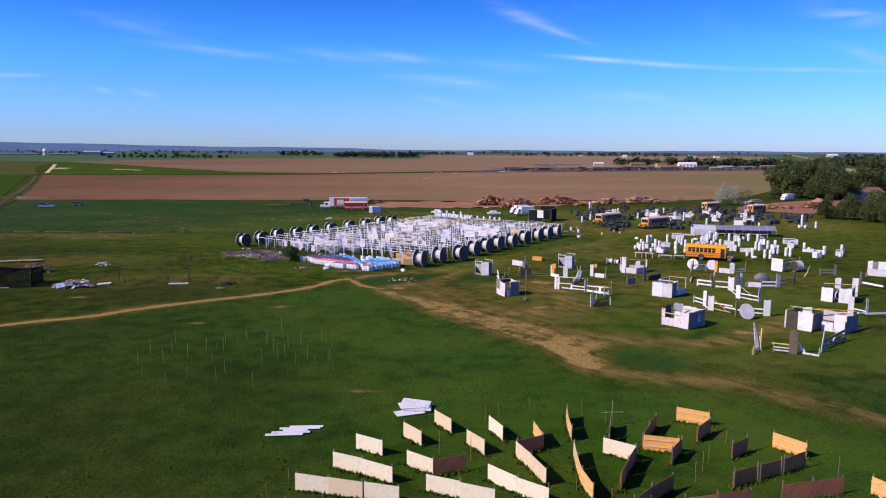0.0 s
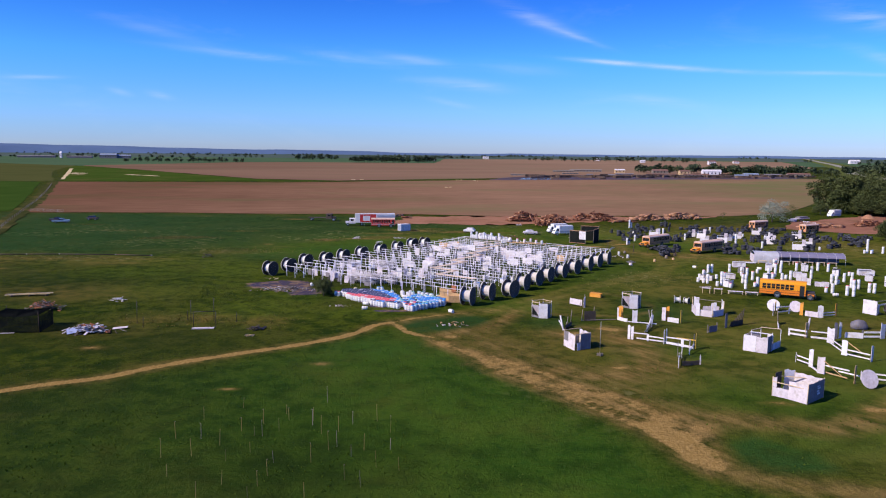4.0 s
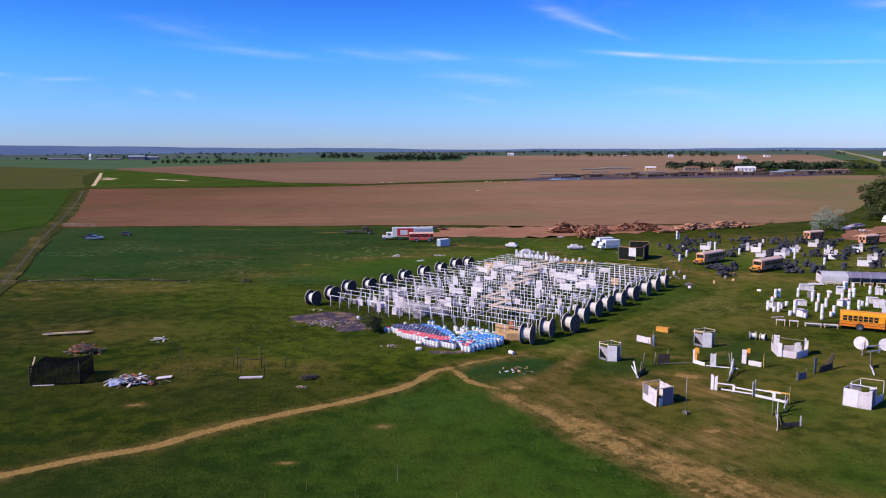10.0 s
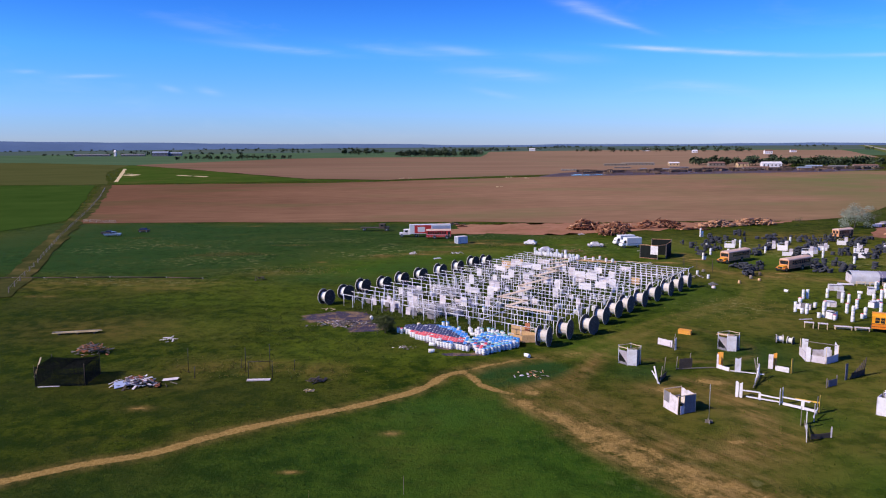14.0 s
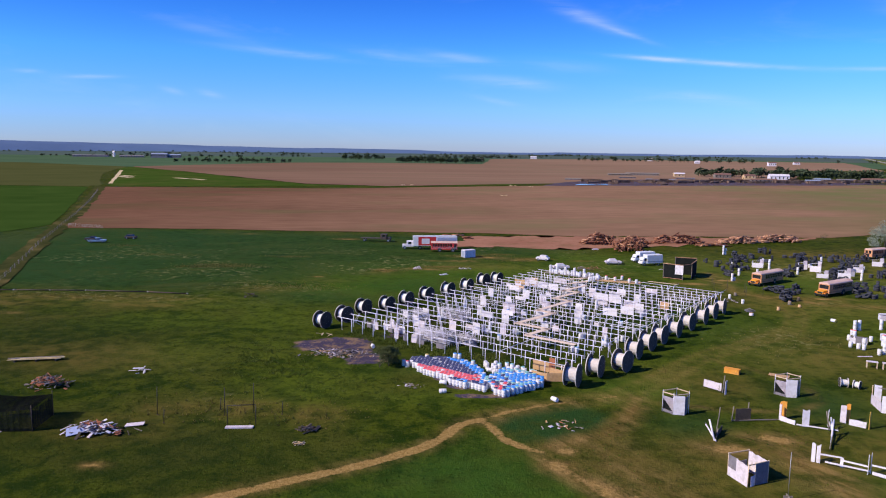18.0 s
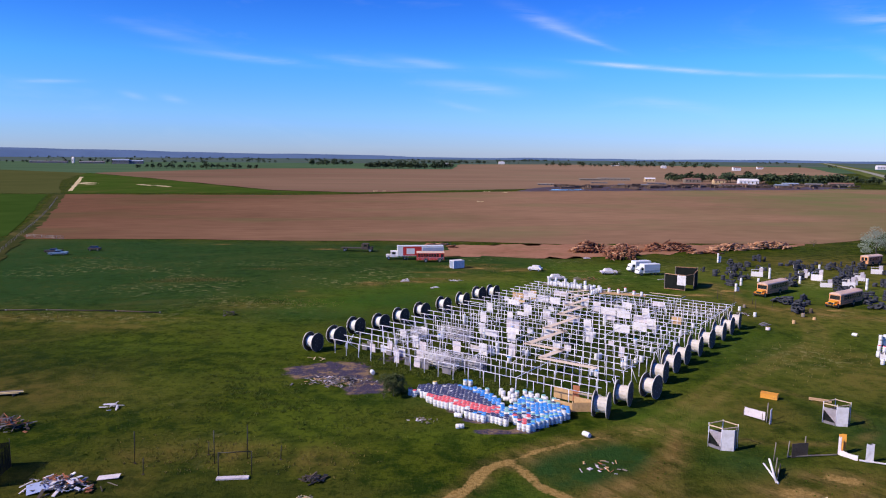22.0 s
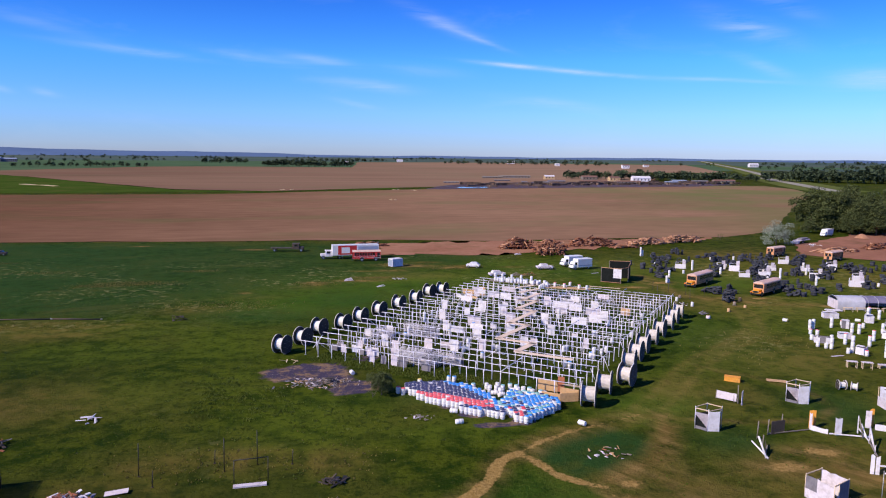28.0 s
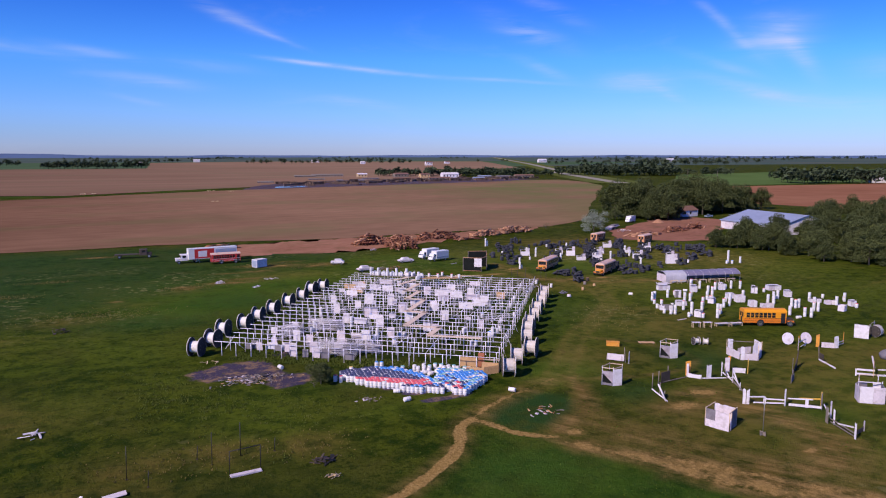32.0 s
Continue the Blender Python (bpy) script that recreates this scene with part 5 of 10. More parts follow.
for k in range(46):
    u, v = rb_.uniform(1.5, 38), rb_.uniform(9, 58)
    if rb_.random() < 0.35 and v < 30 or (u > 26 and rb_.random() < 0.45):
        continue
    low = rb_.random() < 0.55
    w_ = rb_.choice((0.9, 1.2, 1.2, 1.8, 2.4))
    hung_board(u, v, w_, rb_.uniform(0.9, 1.5) if low else rb_.uniform(0.7, 1.2), 0.1 if low else 0.85, M[rb_.choice(("white", "white", "offwhite"))], along_v=rb_.random() < 0.15, lean=rb_.uniform(-0.15, 0.15), label="weathered white board hung on the pipe rails")


# stacks of spare scaffold frames near the front
def frame_rack(u, v, w, n, rows_):
    x, y = maze(u, v)
    t_ = thing("scaffold_frame_rack", x, y, TURN, "rack of stacked grey scaffold frames at the maze's front", "rack", "frame racks")
    for s in range(rows_):
        yy = s * 0.55
        for k in range(n):
            z = 0.35 + k * 0.33
            tube(t_, "rail", M["rackpipe"], (-w / 2, yy, z), (w / 2, yy, z + r.uniform(-0.04, 0.04)), 0.04, 6)
        for s2 in (-1, -0.33, 0.33, 1):
            tube(t_, "upright", M["rackpipe"], (s2 * w / 2, yy, 0), (s2 * w / 2, yy, 0.5 + n * 0.33), 0.035, 6)
    for s2 in (-1, 1):
        tube(t_, "brace", M["rackpipe"], (s2 * w / 2, 0, 0.2), (s2 * w / 2, rows_ * 0.55 - 0.55, 0.3 + n * 0.33), 0.03, 6)
    for k in range(3):
        slab(t_, "deck_panel", M["greyboard"], (-w / 2 + k * w / 3 + 0.1, 0.28), (-w / 2 + (k + 1) * w / 3 - 0.1, 0.28), 0.5 + k * 0.35, 0.85 + k * 0.4, 0.04)


frame_rack(17.4, -0.6, 6.4, 6, 5)
frame_rack(22.0, 1.6, 3.0, 5, 3)
frame_rack(10.2, 13.6, 6.0, 6, 4)
frame_rack(5.8, 10.0, 2.8, 5, 3)
for k in range(9):
    x, y = maze(4.6 + k * 0.22, 6.5 + k * 0.45)
    t_ = thing("scaffold_ladder", x, y, TURN + 12 * k, "grey scaffold frame leaning among the pipes", "ladder", "ladders in the maze")
    for z in (0.3, 0.9, 1.5, 2.1):
        tube(t_, "rung", M["rackpipe"], (-0.7, z * 0.25, z), (0.7, z * 0.25, z), 0.03, 6)
    for s in (-1, 1):
        tube(t_, "side_rail", M["rackpipe"], (s * 0.7, 0, 0), (s * 0.7, 0.55, 2.2), 0.035, 6)

# plywood stand at the right front corner
stand = thing("plywood_stand", -7.2, 136.4, TURN, "plywood bunker with a red board at the maze corner", "bunker")
slab(stand, "front_panel", M["plywood"], (-2.6, 0.6), (0.0, 0.6), 0.2, 1.6)
slab(stand, "front_panel", M["plywood"], (0.9, -0.9), (3.3, -0.9), 0.0, 1.45)
slab(stand, "front_panel", M["plywood"], (-1.0, -2.4), (1.4, -2.4), 0.0, 1.05)
slab(stand, "red_panel", M["redwood"], (0.2, 0.2), (1.1, 0.2), 0.4, 2.45, label="red-brown board")
slab(stand, "side_panel", M["plywood"], (3.3, -0.9), (3.3, 1.2), 0.0, 1.45)
slab(stand, "side_panel", M["plywood"], (1.42, -2.4), (3.25, -0.95), 0.0, 1.15)
beam(stand, "top_board", M["palewood"], (0.9, 0.2, 1.5), (3.3, 0.2, 1.5), 0.6, 0.04)
for x, y in ((-2.4, 0.65), (0.0, 0.65), (1.4, -2.35), (3.25, -0.85)):
    beam(stand, "stud", M["palewood"], (x, y, 0), (x, y, 1.2), 0.09, 0.05)


# ---- cable reels ----
def cable_reel(name, radius, width, core, drum_mat, wood="reelwood"):
    """A timber cable reel lying on its rim, its axle along x."""
    t_ = thing(name, 0, 0, 0, "", "cable reel", "reels round the maze")
    m = pose(0, 0, radius, 0, 90, 0)
    for s in (-1, 1):
        bm = lathe([(0.12, -0.06), (radius - 0.02, -0.06), (radius, -0.04), (radius, 0.04), (radius - 0.02, 0.06), (0.12, 0.06), (0.12, -0.06)], 32)
        bm.transform(m @ Matrix.Translation((0, 0, s * width / 2)))
        fl = part("flange", bm, M[wood], t_, "blackened timber flange")
        bb = lathe([(radius + 0.002, -0.062), (radius + 0.02, -0.062), (radius + 0.02, 0.062), (radius + 0.002, 0.062)], 32)
        bb.transform(m @ Matrix.Translation((0, 0, s * width / 2)))
        part("rim_band", bb, M["greydrum"], fl, "pale rim round the flange")
        for k in range(6):
            bb = bmesh.new()
            a = k * math.tau / 6
            add_tube(bb, (core * 0.72 * math.cos(a), core * 0.72 * math.sin(a), s * (width / 2 + 0.06)), (core * 0.72 * math.cos(a), core * 0.72 * math.sin(a), s * (width / 2 + 0.10)), 0.05, 6)
            bb.transform(m)
            part("bolt", bb, M["steel"], fl)
        bb = bmesh.new()
        for k in range(7):
            y0 = -radius + 0.15 + k * (2 * radius - 0.3) / 7
            half = math.sqrt(max(0.0, (radius * 0.97) ** 2 - (y0 + 0.15) ** 2))
            add_box(bb, -half, half, y0 + 0.01, y0 + (2 * radius - 0.3) / 7 - 0.02, s * (width / 2 + 0.061) - 0.012, s * (width / 2 + 0.061) + 0.012)
        bb.transform(m)
        part("flange_planks", bb, M[wood], fl)
    bm = lathe([(core, -width / 2 + 0.05), (core, width / 2 - 0.05)], 28)
    bm.transform(m)
    dr = part("drum", bm, drum_mat, t_, "pale slatted drum")
    bb = bmesh.new()
    for k in range(14):
        a = k * math.tau / 14
        add_box(bb, -width / 2 + 0.06, width / 2 - 0.06, -core * 0.19, core * 0.19, core - 0.01, core + 0.025, pose(0, 0, radius, math.degrees(a), 0, 0))
    part("slats", bb, drum_mat, dr)
    return t_


white_reel = cable_reel("cable_reel", 1.45, 1.65, 0.84, M["reeldrum"])
grey_reel = cable_reel("cable_reel", 1.52, 1.65, 0.90, M["greydrum"], "reelgrey")
LEFT_REELS = [(-43.9, 158.8, 4), (-41.1, 163.4, -3), (-38.9, 169.9, 2), (-35.0, 172.9, 0), (-32.0, 178.0, 3), (-28.5, 183.2, -2), (-24.6, 188.9, 1), (-20.9, 193.9, 4), (-17.5, 200.6, -3), (-14.5, 202.8, 2)]
RIGHT_REELS = [(-4.2, 132.2, 12), (-0.7, 136.6, 8), (3.4, 139.6, -6), (6.2, 146.2, 4), (9.1, 151.0, -2), (11.8, 155.2, 0), (15.2, 159.9, 3), (18.6, 164.9, -3), (22.2, 169.8, 2), (25.1, 174.2, 0), (27.9, 178.4, 5)]
for src, spots, words in ((white_reel, LEFT_REELS, "large black timber cable reel with a white drum"), (grey_reel, RIGHT_REELS, "large dark timber cable reel with a pale grey drum")):
    for k, (x, y, a) in enumerate(spots):
        m_ = pose(x, y, -0.03, 0, 0, TURN + a)
        t_ = src if k == 0 else copy_thing(src, m_)
        t_.matrix_basis = m_
        tagged(t_, words)


# ---- vehicles ----
def wheel(parent, x, y, radius, width, rim_mat):
    bm = lathe([(radius * 0.55, -width / 2), (radius * 0.92, -width / 2), (radius, -width * 0.3), (radius, width * 0.3), (radius * 0.92, width / 2), (radius * 0.55, width / 2)], 18)
    bm.transform(pose(x, y, radius, 90, 0, 0))
    w_ = part("wheel", bm, M["rubber"], parent, "black tyre")
    bm = lathe([(0, -width * 0.35), (radius * 0.3, -width * 0.4), (radius * 0.56, -width * 0.42), (radius * 0.56, width * 0.42), (radius * 0.3, width * 0.4), (0, width * 0.35)], 14)
    bm.transform(pose(x, y, radius, 90, 0, 0))
    part("rim", bm, rim_mat, w_)
    return w_


def shell(profile, x0, x1, bevel=0.0):
    """A body with the given (y, z) outline, from x0 to x1."""
    bm = bmesh.new()
    a = [bm.verts.new((x0, y, z)) for y, z in profile]
    b = [bm.verts.new((x1, y, z)) for y, z in profile]
    n = len(profile)
    for i in range(n):
        bm.faces.new((a[i], a[(i + 1) % n], b[(i + 1) % n], b[i]))
    bm.faces.new(a[::-1])
    bm.faces.new(b)
    bmesh.ops.recalc_face_normals(bm, faces=bm.faces)
    return bm


def school_bus(name, x, y, turn, length, body, roof, hood, label, stripe="black", hooded=True):
    """A bonneted bus whose front points along its x axis; the origin lies under its middle."""
    t_ = thing(name, x, y, turn, label, "bus", "old buses")
    w, lo, hi = 1.2, 0.62, 2.62
    xf = length / 2 - (1.5 if hooded else 0.0)
    xr = -length / 2
    arch = [(w * math.cos(a), hi + 0.45 * math.sin(a)) for a in [i * math.pi / 10 for i in range(11)]]
    part("body", shell([(-w, lo), (w, lo)] + arch[:1] + arch[-1:], xr, xf), M[body], t_)
    part("roof", shell([(p * 1.01, q + 0.004) for p, q in arch], xr - 0.02, xf + 0.05), M[roof], t_, "domed roof")
    n = int((xf - xr - 1.6) / 0.74)
    for s in (-1, 1):
        for k in range(n):
            x0 = xr + 0.45 + k * 0.74
            wn_ = part("window", box(x0, x0 + 0.60, s * w - 0.012 * 1.0, s * w + 0.012, 1.58, 2.44, 0.0), M["glass"], t_)
            part("window_bar", box(x0, x0 + 0.60, s * w - 0.018, s * w + 0.018, 2.00, 2.04), M[body], wn_)
        for z in (0.95, 1.42):
            part("side_stripe", box(xr, xf, s * w - 0.015, s * w + 0.015, z, z + 0.06), M[stripe], t_, "dark rub rail")
    if body == "busyellow":
        for s in (-1, 1):
            part("side_skirt", box(xr, xf, s * w - 0.008, s * w + 0.008, lo, 1.42), M["busorange"], t_, "deeper orange lower side")
    part("entrance_door", box(xf - 0.95, xf - 0.2, -w - 0.014, -w + 0.014, 0.6, 2.4), M["black"], t_, "dark folding door")
    part("windscreen", box(xf + 0.004, xf + 0.03, -1.0, 1.0, 1.65, 2.45), M["glass"], t_)
    part("rear_window", box(xr - 0.03, xr - 0.004, -0.85, -0.15, 1.6, 2.4), M["glass"], t_)
    part("rear_window", box(xr - 0.03, xr - 0.004, 0.15, 0.85, 1.6, 2.4), M["glass"], t_)
    part("rear_door", box(xr - 0.025, xr - 0.003, -0.38, 0.38, 0.65, 1.55), M["black"], t_)
    part("bumper", box(xr - 0.16, xr - 0.02, -1.15, 1.15, 0.45, 0.68, 0.02), M["black"], t_)
    if hooded:
        bm = box(xf, xf + 1.45, -0.85, 0.85, 0.62, 1.45, 0.0)
        for v in bm.verts:
            if v.co.x > xf + 1:
                v.co.y *= 0.82
                if v.co.z > 1:
                    v.co.z -= 0.14
        bmesh.ops.bevel(bm, geom=bm.edges[:], offset=0.10, segments=3, affect="EDGES", profile=0.6)
        part("bonnet", bm, M[hood], t_, "dark engine bonnet" if hood == "darksteel" else "orange bonnet")
        part("grille", box(xf + 1.45, xf + 1.48, -0.5, 0.5, 0.75, 1.2), M["black"], t_)
        for s in (-1, 1):
            bm = lathe([(0, 0), (0.11, 0), (0.13, 0.05), (0, 0.07)], 10)
            bm.transform(pose(xf + 1.44, s * 0.6, 1.05, 0, 90, 0))
            part("headlight", bm, M["chrome"], t_)
            bm = box(xf + 0.35, xf + 1.4, s * 0.98 - 0.22, s * 0.98 + 0.22, 0.72, 1.0, 0.08)
            part("mudguard", bm, M["busorange"], t_)
        part("bumper", box(xf + 1.5, xf + 1.64, -1.15, 1.15, 0.45, 0.68, 0.02), M["black"], t_)
    fx = xf + (0.75 if hooded else -1.3)
    for px in (fx, xr + length * 0.33):
        for s in (-1, 1):
            wheel(t_, px, s * 1.09, 0.50, 0.28, M["chrome"])
            if px < xf:
                # flat black disc on the side, for the shade inside the wheel arch
                bm = lathe([(0, -0.01), (0.62, -0.01), (0.62, 0.01), (0, 0.01)], 20)
                bm.transform(pose(px, s * (w + 0.004), 0.62, 90, 0, 0))
                for v in bm.verts:
                    v.co.z = max(v.co.z, lo)
                part("wheel_arch", bm, M["black"], t_, "black disc for the shade in the wheel arch")
    return t_


school_bus("school_bus", 52.6, 141.7, -25.5, 8.9, "busyellow", "busyellow", "darksteel", "bright yellow old school bus parked on the grass")
school_bus("school_bus", 48.0, 212.0, 180 + 41, 11.0, "busbrown", "busroof", "busyellow", "faded brown bus with an orange bonnet among tyres")
school_bus("school_bus", 58.3, 200.6, 180 + 37, 10.6, "busbrown", "busroof", "busyellow", "faded brown bus with an orange bonnet among tyres")
school_bus("school_bus", 95.4, 259.0, 30, 6.6, "busbrown", "busroof", "busyellow", "weathered orange bus seen from behind near the bush", hooded=False)
school_bus("school_bus", 107.2, 248.4, 30, 6.6, "busbrown", "busroof", "busyellow", "weathered orange bus seen from behind by the yard", hooded=False)
school_bus("school_bus", -30.6, 254.6, 6, 7.8, "red", "busroof", "red", "red bus with a faded cream roof beside the trailer", stripe="white", hooded=False)


def semi_trailer(x, y, turn):
    t_ = thing("semi_trailer", x, y, turn, "white semi-trailer with red graphics parked by the field", "trailer")
    part("box_body", box(0, 13.4, -1.3, 1.3, 1.1, 4.0, 0.05), M["trailerwhite"], t_)
    part("red_panel", box(1.6, 7.0, -1.31, -1.302, 1.3, 3.9), M["red"], t_, "red painted panel")
    part("white_panel", box(2.6, 5.0, -1.32, -1.312, 1.7, 3.4), M["trailerwhite"], t_)
    part("grey_panel", box(7.4, 13.2, -1.31, -1.302, 1.5, 3.6), M["bluewhite"], t_, "pale lilac panel")
    part("roof_rail", box(0, 13.4, -1.32, 1.32, 3.96, 4.05), M["trailerwhite"], t_, "pale top edge")
    for px in (10.8, 12.1):
        for s in (-1, 1):
            wheel(t_, px, s * 1.05, 0.5, 0.4, M["chrome"])
    for s in (-1, 1):
        beam(t_, "landing_leg", M["steel"], (3.0, s * 0.8, 0), (3.0, s * 0.8, 1.15), 0.14, 0.14)
    return t_


semi_trailer(-40.4, 258.2, 9)


def flat_truck(x, y, turn, label, bed_len, cab):
    t_ = thing("flatbed_truck", x, y, turn, label, "truck")
    bm = box(0, 2.1, -1.1, 1.1, 0.7, 2.5, 0.12)
    part("cab", bm, M[cab], t_)
    part("windscreen", box(-0.015, 0.02, -0.9, 0.9, 1.6, 2.3), M["glass"], t_)
    for s in (-1, 1):
        part("side_window", box(0.4, 1.4, s * 1.1 - 0.012, s * 1.1 + 0.012, 1.6, 2.25), M["glass"], t_)
    part("bonnet", box(-1.3, 0.05, -0.8, 0.8, 0.7, 1.5, 0.12), M[cab], t_)
    part("flat_bed", box(2.3, 2.3 + bed_len, -1.2, 1.2, 0.95, 1.15), M["darkwood"], t_)
    for px in (-0.6, 2.3 + bed_len * 0.8):
        for s in (-1, 1):
            wheel(t_, px, s * 0.95, 0.48, 0.3, M["chrome"])
    return t_


flat_truck(-42.4, 258.6, 9, "white lorry tractor parked ahead of the trailer", 2.2, "white")
flat_truck(-51.0, 275.0, 176, "dark flatbed lorry parked on the green field", 6.5, "darksteel")


def van(x, y, turn, label, length=6.4):
    t_ = thing("box_van", x, y, turn, label, "van", "parked vans")
    part("box_body", box(-length / 2 + 1.6, length / 2, -1.15, 1.15, 0.6, 2.9, 0.14), M["trailerwhite"], t_)
    bm = box(-length / 2, -length / 2 + 1.75, -1.0, 1.0, 0.55, 2.2, 0.0)
    for v in bm.verts:
        if v.co.x < -length / 2 + 0.5 and v.co.z > 1.5:
            v.co.x += 0.8
    bmesh.ops.bevel(bm, geom=bm.edges[:], offset=0.1, segments=2, affect="EDGES")
    part("cab", bm, M["trailerwhite"], t_)
    bm = bmesh.new()
    add_box(bm, -0.02, 0.02, -0.85, 0.85, 0, 0.8, pose(-length / 2 + 0.36, 0, 1.3, 0, 33, 0))
    part("windscreen", bm, M["glass"], t_)
    for s in (-1, 1):
        part("side_window", box(-length / 2 + 0.9, -length / 2 + 1.5, s * 1.0 - 0.012, s * 1.0 + 0.012, 1.4, 2.0), M["glass"], t_)
        part("side_stripe", box(-length / 2 + 1.7, length / 2 - 0.1, s * 1.15 - 0.01, s * 1.15 + 0.012, 1.0, 1.25), M["bluewhite"], t_)
    for px in (-length / 2 + 1.0, length / 2 - 1.2):
        for s in (-1, 1):
            wheel(t_, px, s * 0.92, 0.38, 0.24, M["chrome"])
    return t_


van(147.0, 311.0, 30, "white old lorry before the farm trees")
van(26.4, 236.6, 20, "white box van parked behind the maze")
van(25.4, 241.8, 20, "white box van parked behind another")


def car(name, x, y, turn, paint, label, length=4.4, pickup=False, wrecked=False):
    t_ = thing(name, x, y, turn, label, "car", "parked cars")
    bm = box(-length / 2, length / 2, -0.86, 0.86, 0.35, 0.95, 0.10)
    part("body", bm, M[paint], t_)
    x0, x1 = (-0.9, 0.9) if pickup else (-1.5, 1.0)
    bm = box(x0, x1, -0.76, 0.76, 0.93, 1.45, 0.0)
    for v in bm.verts:
        if v.co.z > 1.2:
            v.co.x *= 0.72
            v.co.y *= 0.88
    bmesh.ops.bevel(bm, geom=bm.edges[:], offset=0.05, segments=2, affect="EDGES")
    part("cabin", bm, M["glass"] if not wrecked else M["white"], t_, "dark glazed cabin")
    part("roof", box(x0 * 0.7, x1 * 0.7, -0.66, 0.66, 1.44, 1.49, 0.02), M[paint], t_)
    if pickup:
        part("cargo_bed", box(-length / 2 + 0.1, x0 - 0.1, -0.75, 0.75, 0.8, 0.99), M["black"], t_)
    for px in (-length * 0.31, length * 0.31):
        for s in (-1, 1):
            wheel(t_, px, s * 0.78, 0.33, 0.2, M["chrome"])
    for s in (-1, 1):
        part("bumper", box(s * length / 2 - 0.05, s * length / 2 + 0.05, -0.8, 0.8, 0.4, 0.55, 0.02), M["black"], t_)


car("pickup_truck", -141.0, 258.4, 18, "carblue", "pale blue pickup parked on the green field", 5.2, pickup=True)
car("pickup_truck", -144.6, 262.4, 12, "darksteel", "dark pickup with a trailer on the green field", 5.0, pickup=True)
car("utility_trailer", -135.5, 269.0, 8, "darksteel", "dark small vehicle at the field's edge", 3.6)
car("old_car", 1.8, 226.2, 10, "offwhite", "faded derelict car behind the maze", 4.2, wrecked=True)
car("old_car", 16.6, 236.6, 5, "offwhite", "white derelict car beside scrap", 4.3, wrecked=True)
car("old_truck_cab", -2.0, 240.6, 160, "white", "white old truck cab in dry grass", 3.6, wrecked=True)

wb = thing("storage_box", -22.8, 243.6, 32, "small white storage container on the green field", "container")
part("box_body", box(-1.7, 1.7, -1.1, 1.1, 0.1, 2.2, 0.03), M["white"], wb)
part("door_panel", box(-1.72, -1.7, -0.9, 0.9, 0.25, 2.0), M["bluewhite"], wb)
for s in (-1, 1):
    beam(wb, "skid", M["darkwood"], (-1.6, s, 0.05), (1.6, s, 0.05), 0.15, 0.1)

# black open shed behind the maze
sh = thing("open_shed", 27.6, 216.0, 0, "black open-fronted shed with a white board", "shed")
FL, FR, BL, BR = (-2.0, 0.7), (1.9, -2.0), (2.2, 7.0), (7.0, 5.6)
slab(sh, "back_wall", M["net"], BL, BR, 0, 4.2, 0.08)
slab(sh, "side_wall", M["net"], (BR[0] - 0.05, BR[1] - 0.1), (4.6, 0.4), 0, 3.6, 0.08)
# black sheet added across the open front, for the dark inside
slab(sh, "front_screen", M["net"], FL, FR, 0.25, 3.5, 0.05, label="black sheet for the dark inside")
slab(sh, "white_board", M["white"], (0.3, -1.2), (1.95, -2.25), 1.3, 3.5, 0.04, label="white notice board")
for (x, y), h in ((FL, 3.75), (FR, 3.8), (BL, 4.3), (BR, 4.4), ((4.6, 0.4), 3.8)):
    beam(sh, "corner_post", M["greywood"], (x, y, -0.05), (x, y, h), 0.14, 0.14)
for p_, q_, z in ((FL, FR, 3.6), (FL, FR, 0.2), (BL, BR, 4.25), (FR, (4.6, 0.4), 3.6), (BR, (4.6, 0.4), 3.7)):
    beam(sh, "frame_rail", M["cutlog"], (*p_, z), (*q_, z), 0.12, 0.12)
fl_ = thing("timber_plank", 24.0, 209.5, -30, "pale timber plank lying on the grass behind the maze", "plank", "loose planks")
beam(fl_, "board", M["palewood"], (-3.5, 0, 0.06), (3.5, 0, 0.06), 0.25, 0.1)

# fence posts between maze and tyre field
for k, (x, y) in enumerate(((34.0, 205.5), (36.6, 203.0), (39.6, 200.6), (42.6, 198.0), (33.0, 200.5), (38.4, 196.0), (31.0, 192.5), (45.4, 194.6))):
    t_ = thing("fence_post", x, y, k * 20, "thin dark steel post in the grass", "post", "posts behind the maze")
    tube(t_, "shaft", M["darksteel"], (0, 0, -0.1), (0, 0, 2.2), 0.045, 6)
    part("foot_plate", box(-0.12, 0.12, -0.12, 0.12, 0.0, 0.04), M["darksteel"], t_)


# ---- the long tunnel ----
tun = thing("hoop_tunnel", 73.6, 183.2, -10, "long hoop tunnel with pale and blue-grey sheeting and benches", "tunnel")
arc = [(2.2 * math.cos(a), 1.55 + 1.0 * math.sin(a)) for a in [i * math.pi / 10 for i in range(11)]]


def tunnel_sheet(x0, x1, mat, label, lo):
    bm = bmesh.new()
    out = [(2.2, 0.1)] + (arc if lo > 1 else arc + [(-2.2, 0.1)])
    inn = [(y * 0.985, z - 0.03) for y, z in out]
    for prof, flip in ((out, False), (inn, True)):
        a = [bm.verts.new((x0, y, z)) for y, z in prof]
        b = [bm.verts.new((x1, y, z)) for y, z in prof]
        for i in range(len(prof) - 1):
            q = (a[i], a[i + 1], b[i + 1], b[i])
            bm.faces.new(q[::-1] if flip else q)
    part("sheeting", bm, mat, tun, label, smooth=True)


bmx = Matrix.Rotation(math.pi, 4, "Z")
tunnel_sheet(-10.0, -4.6, M["tarp"], "pale translucent sheeting", 0.1)
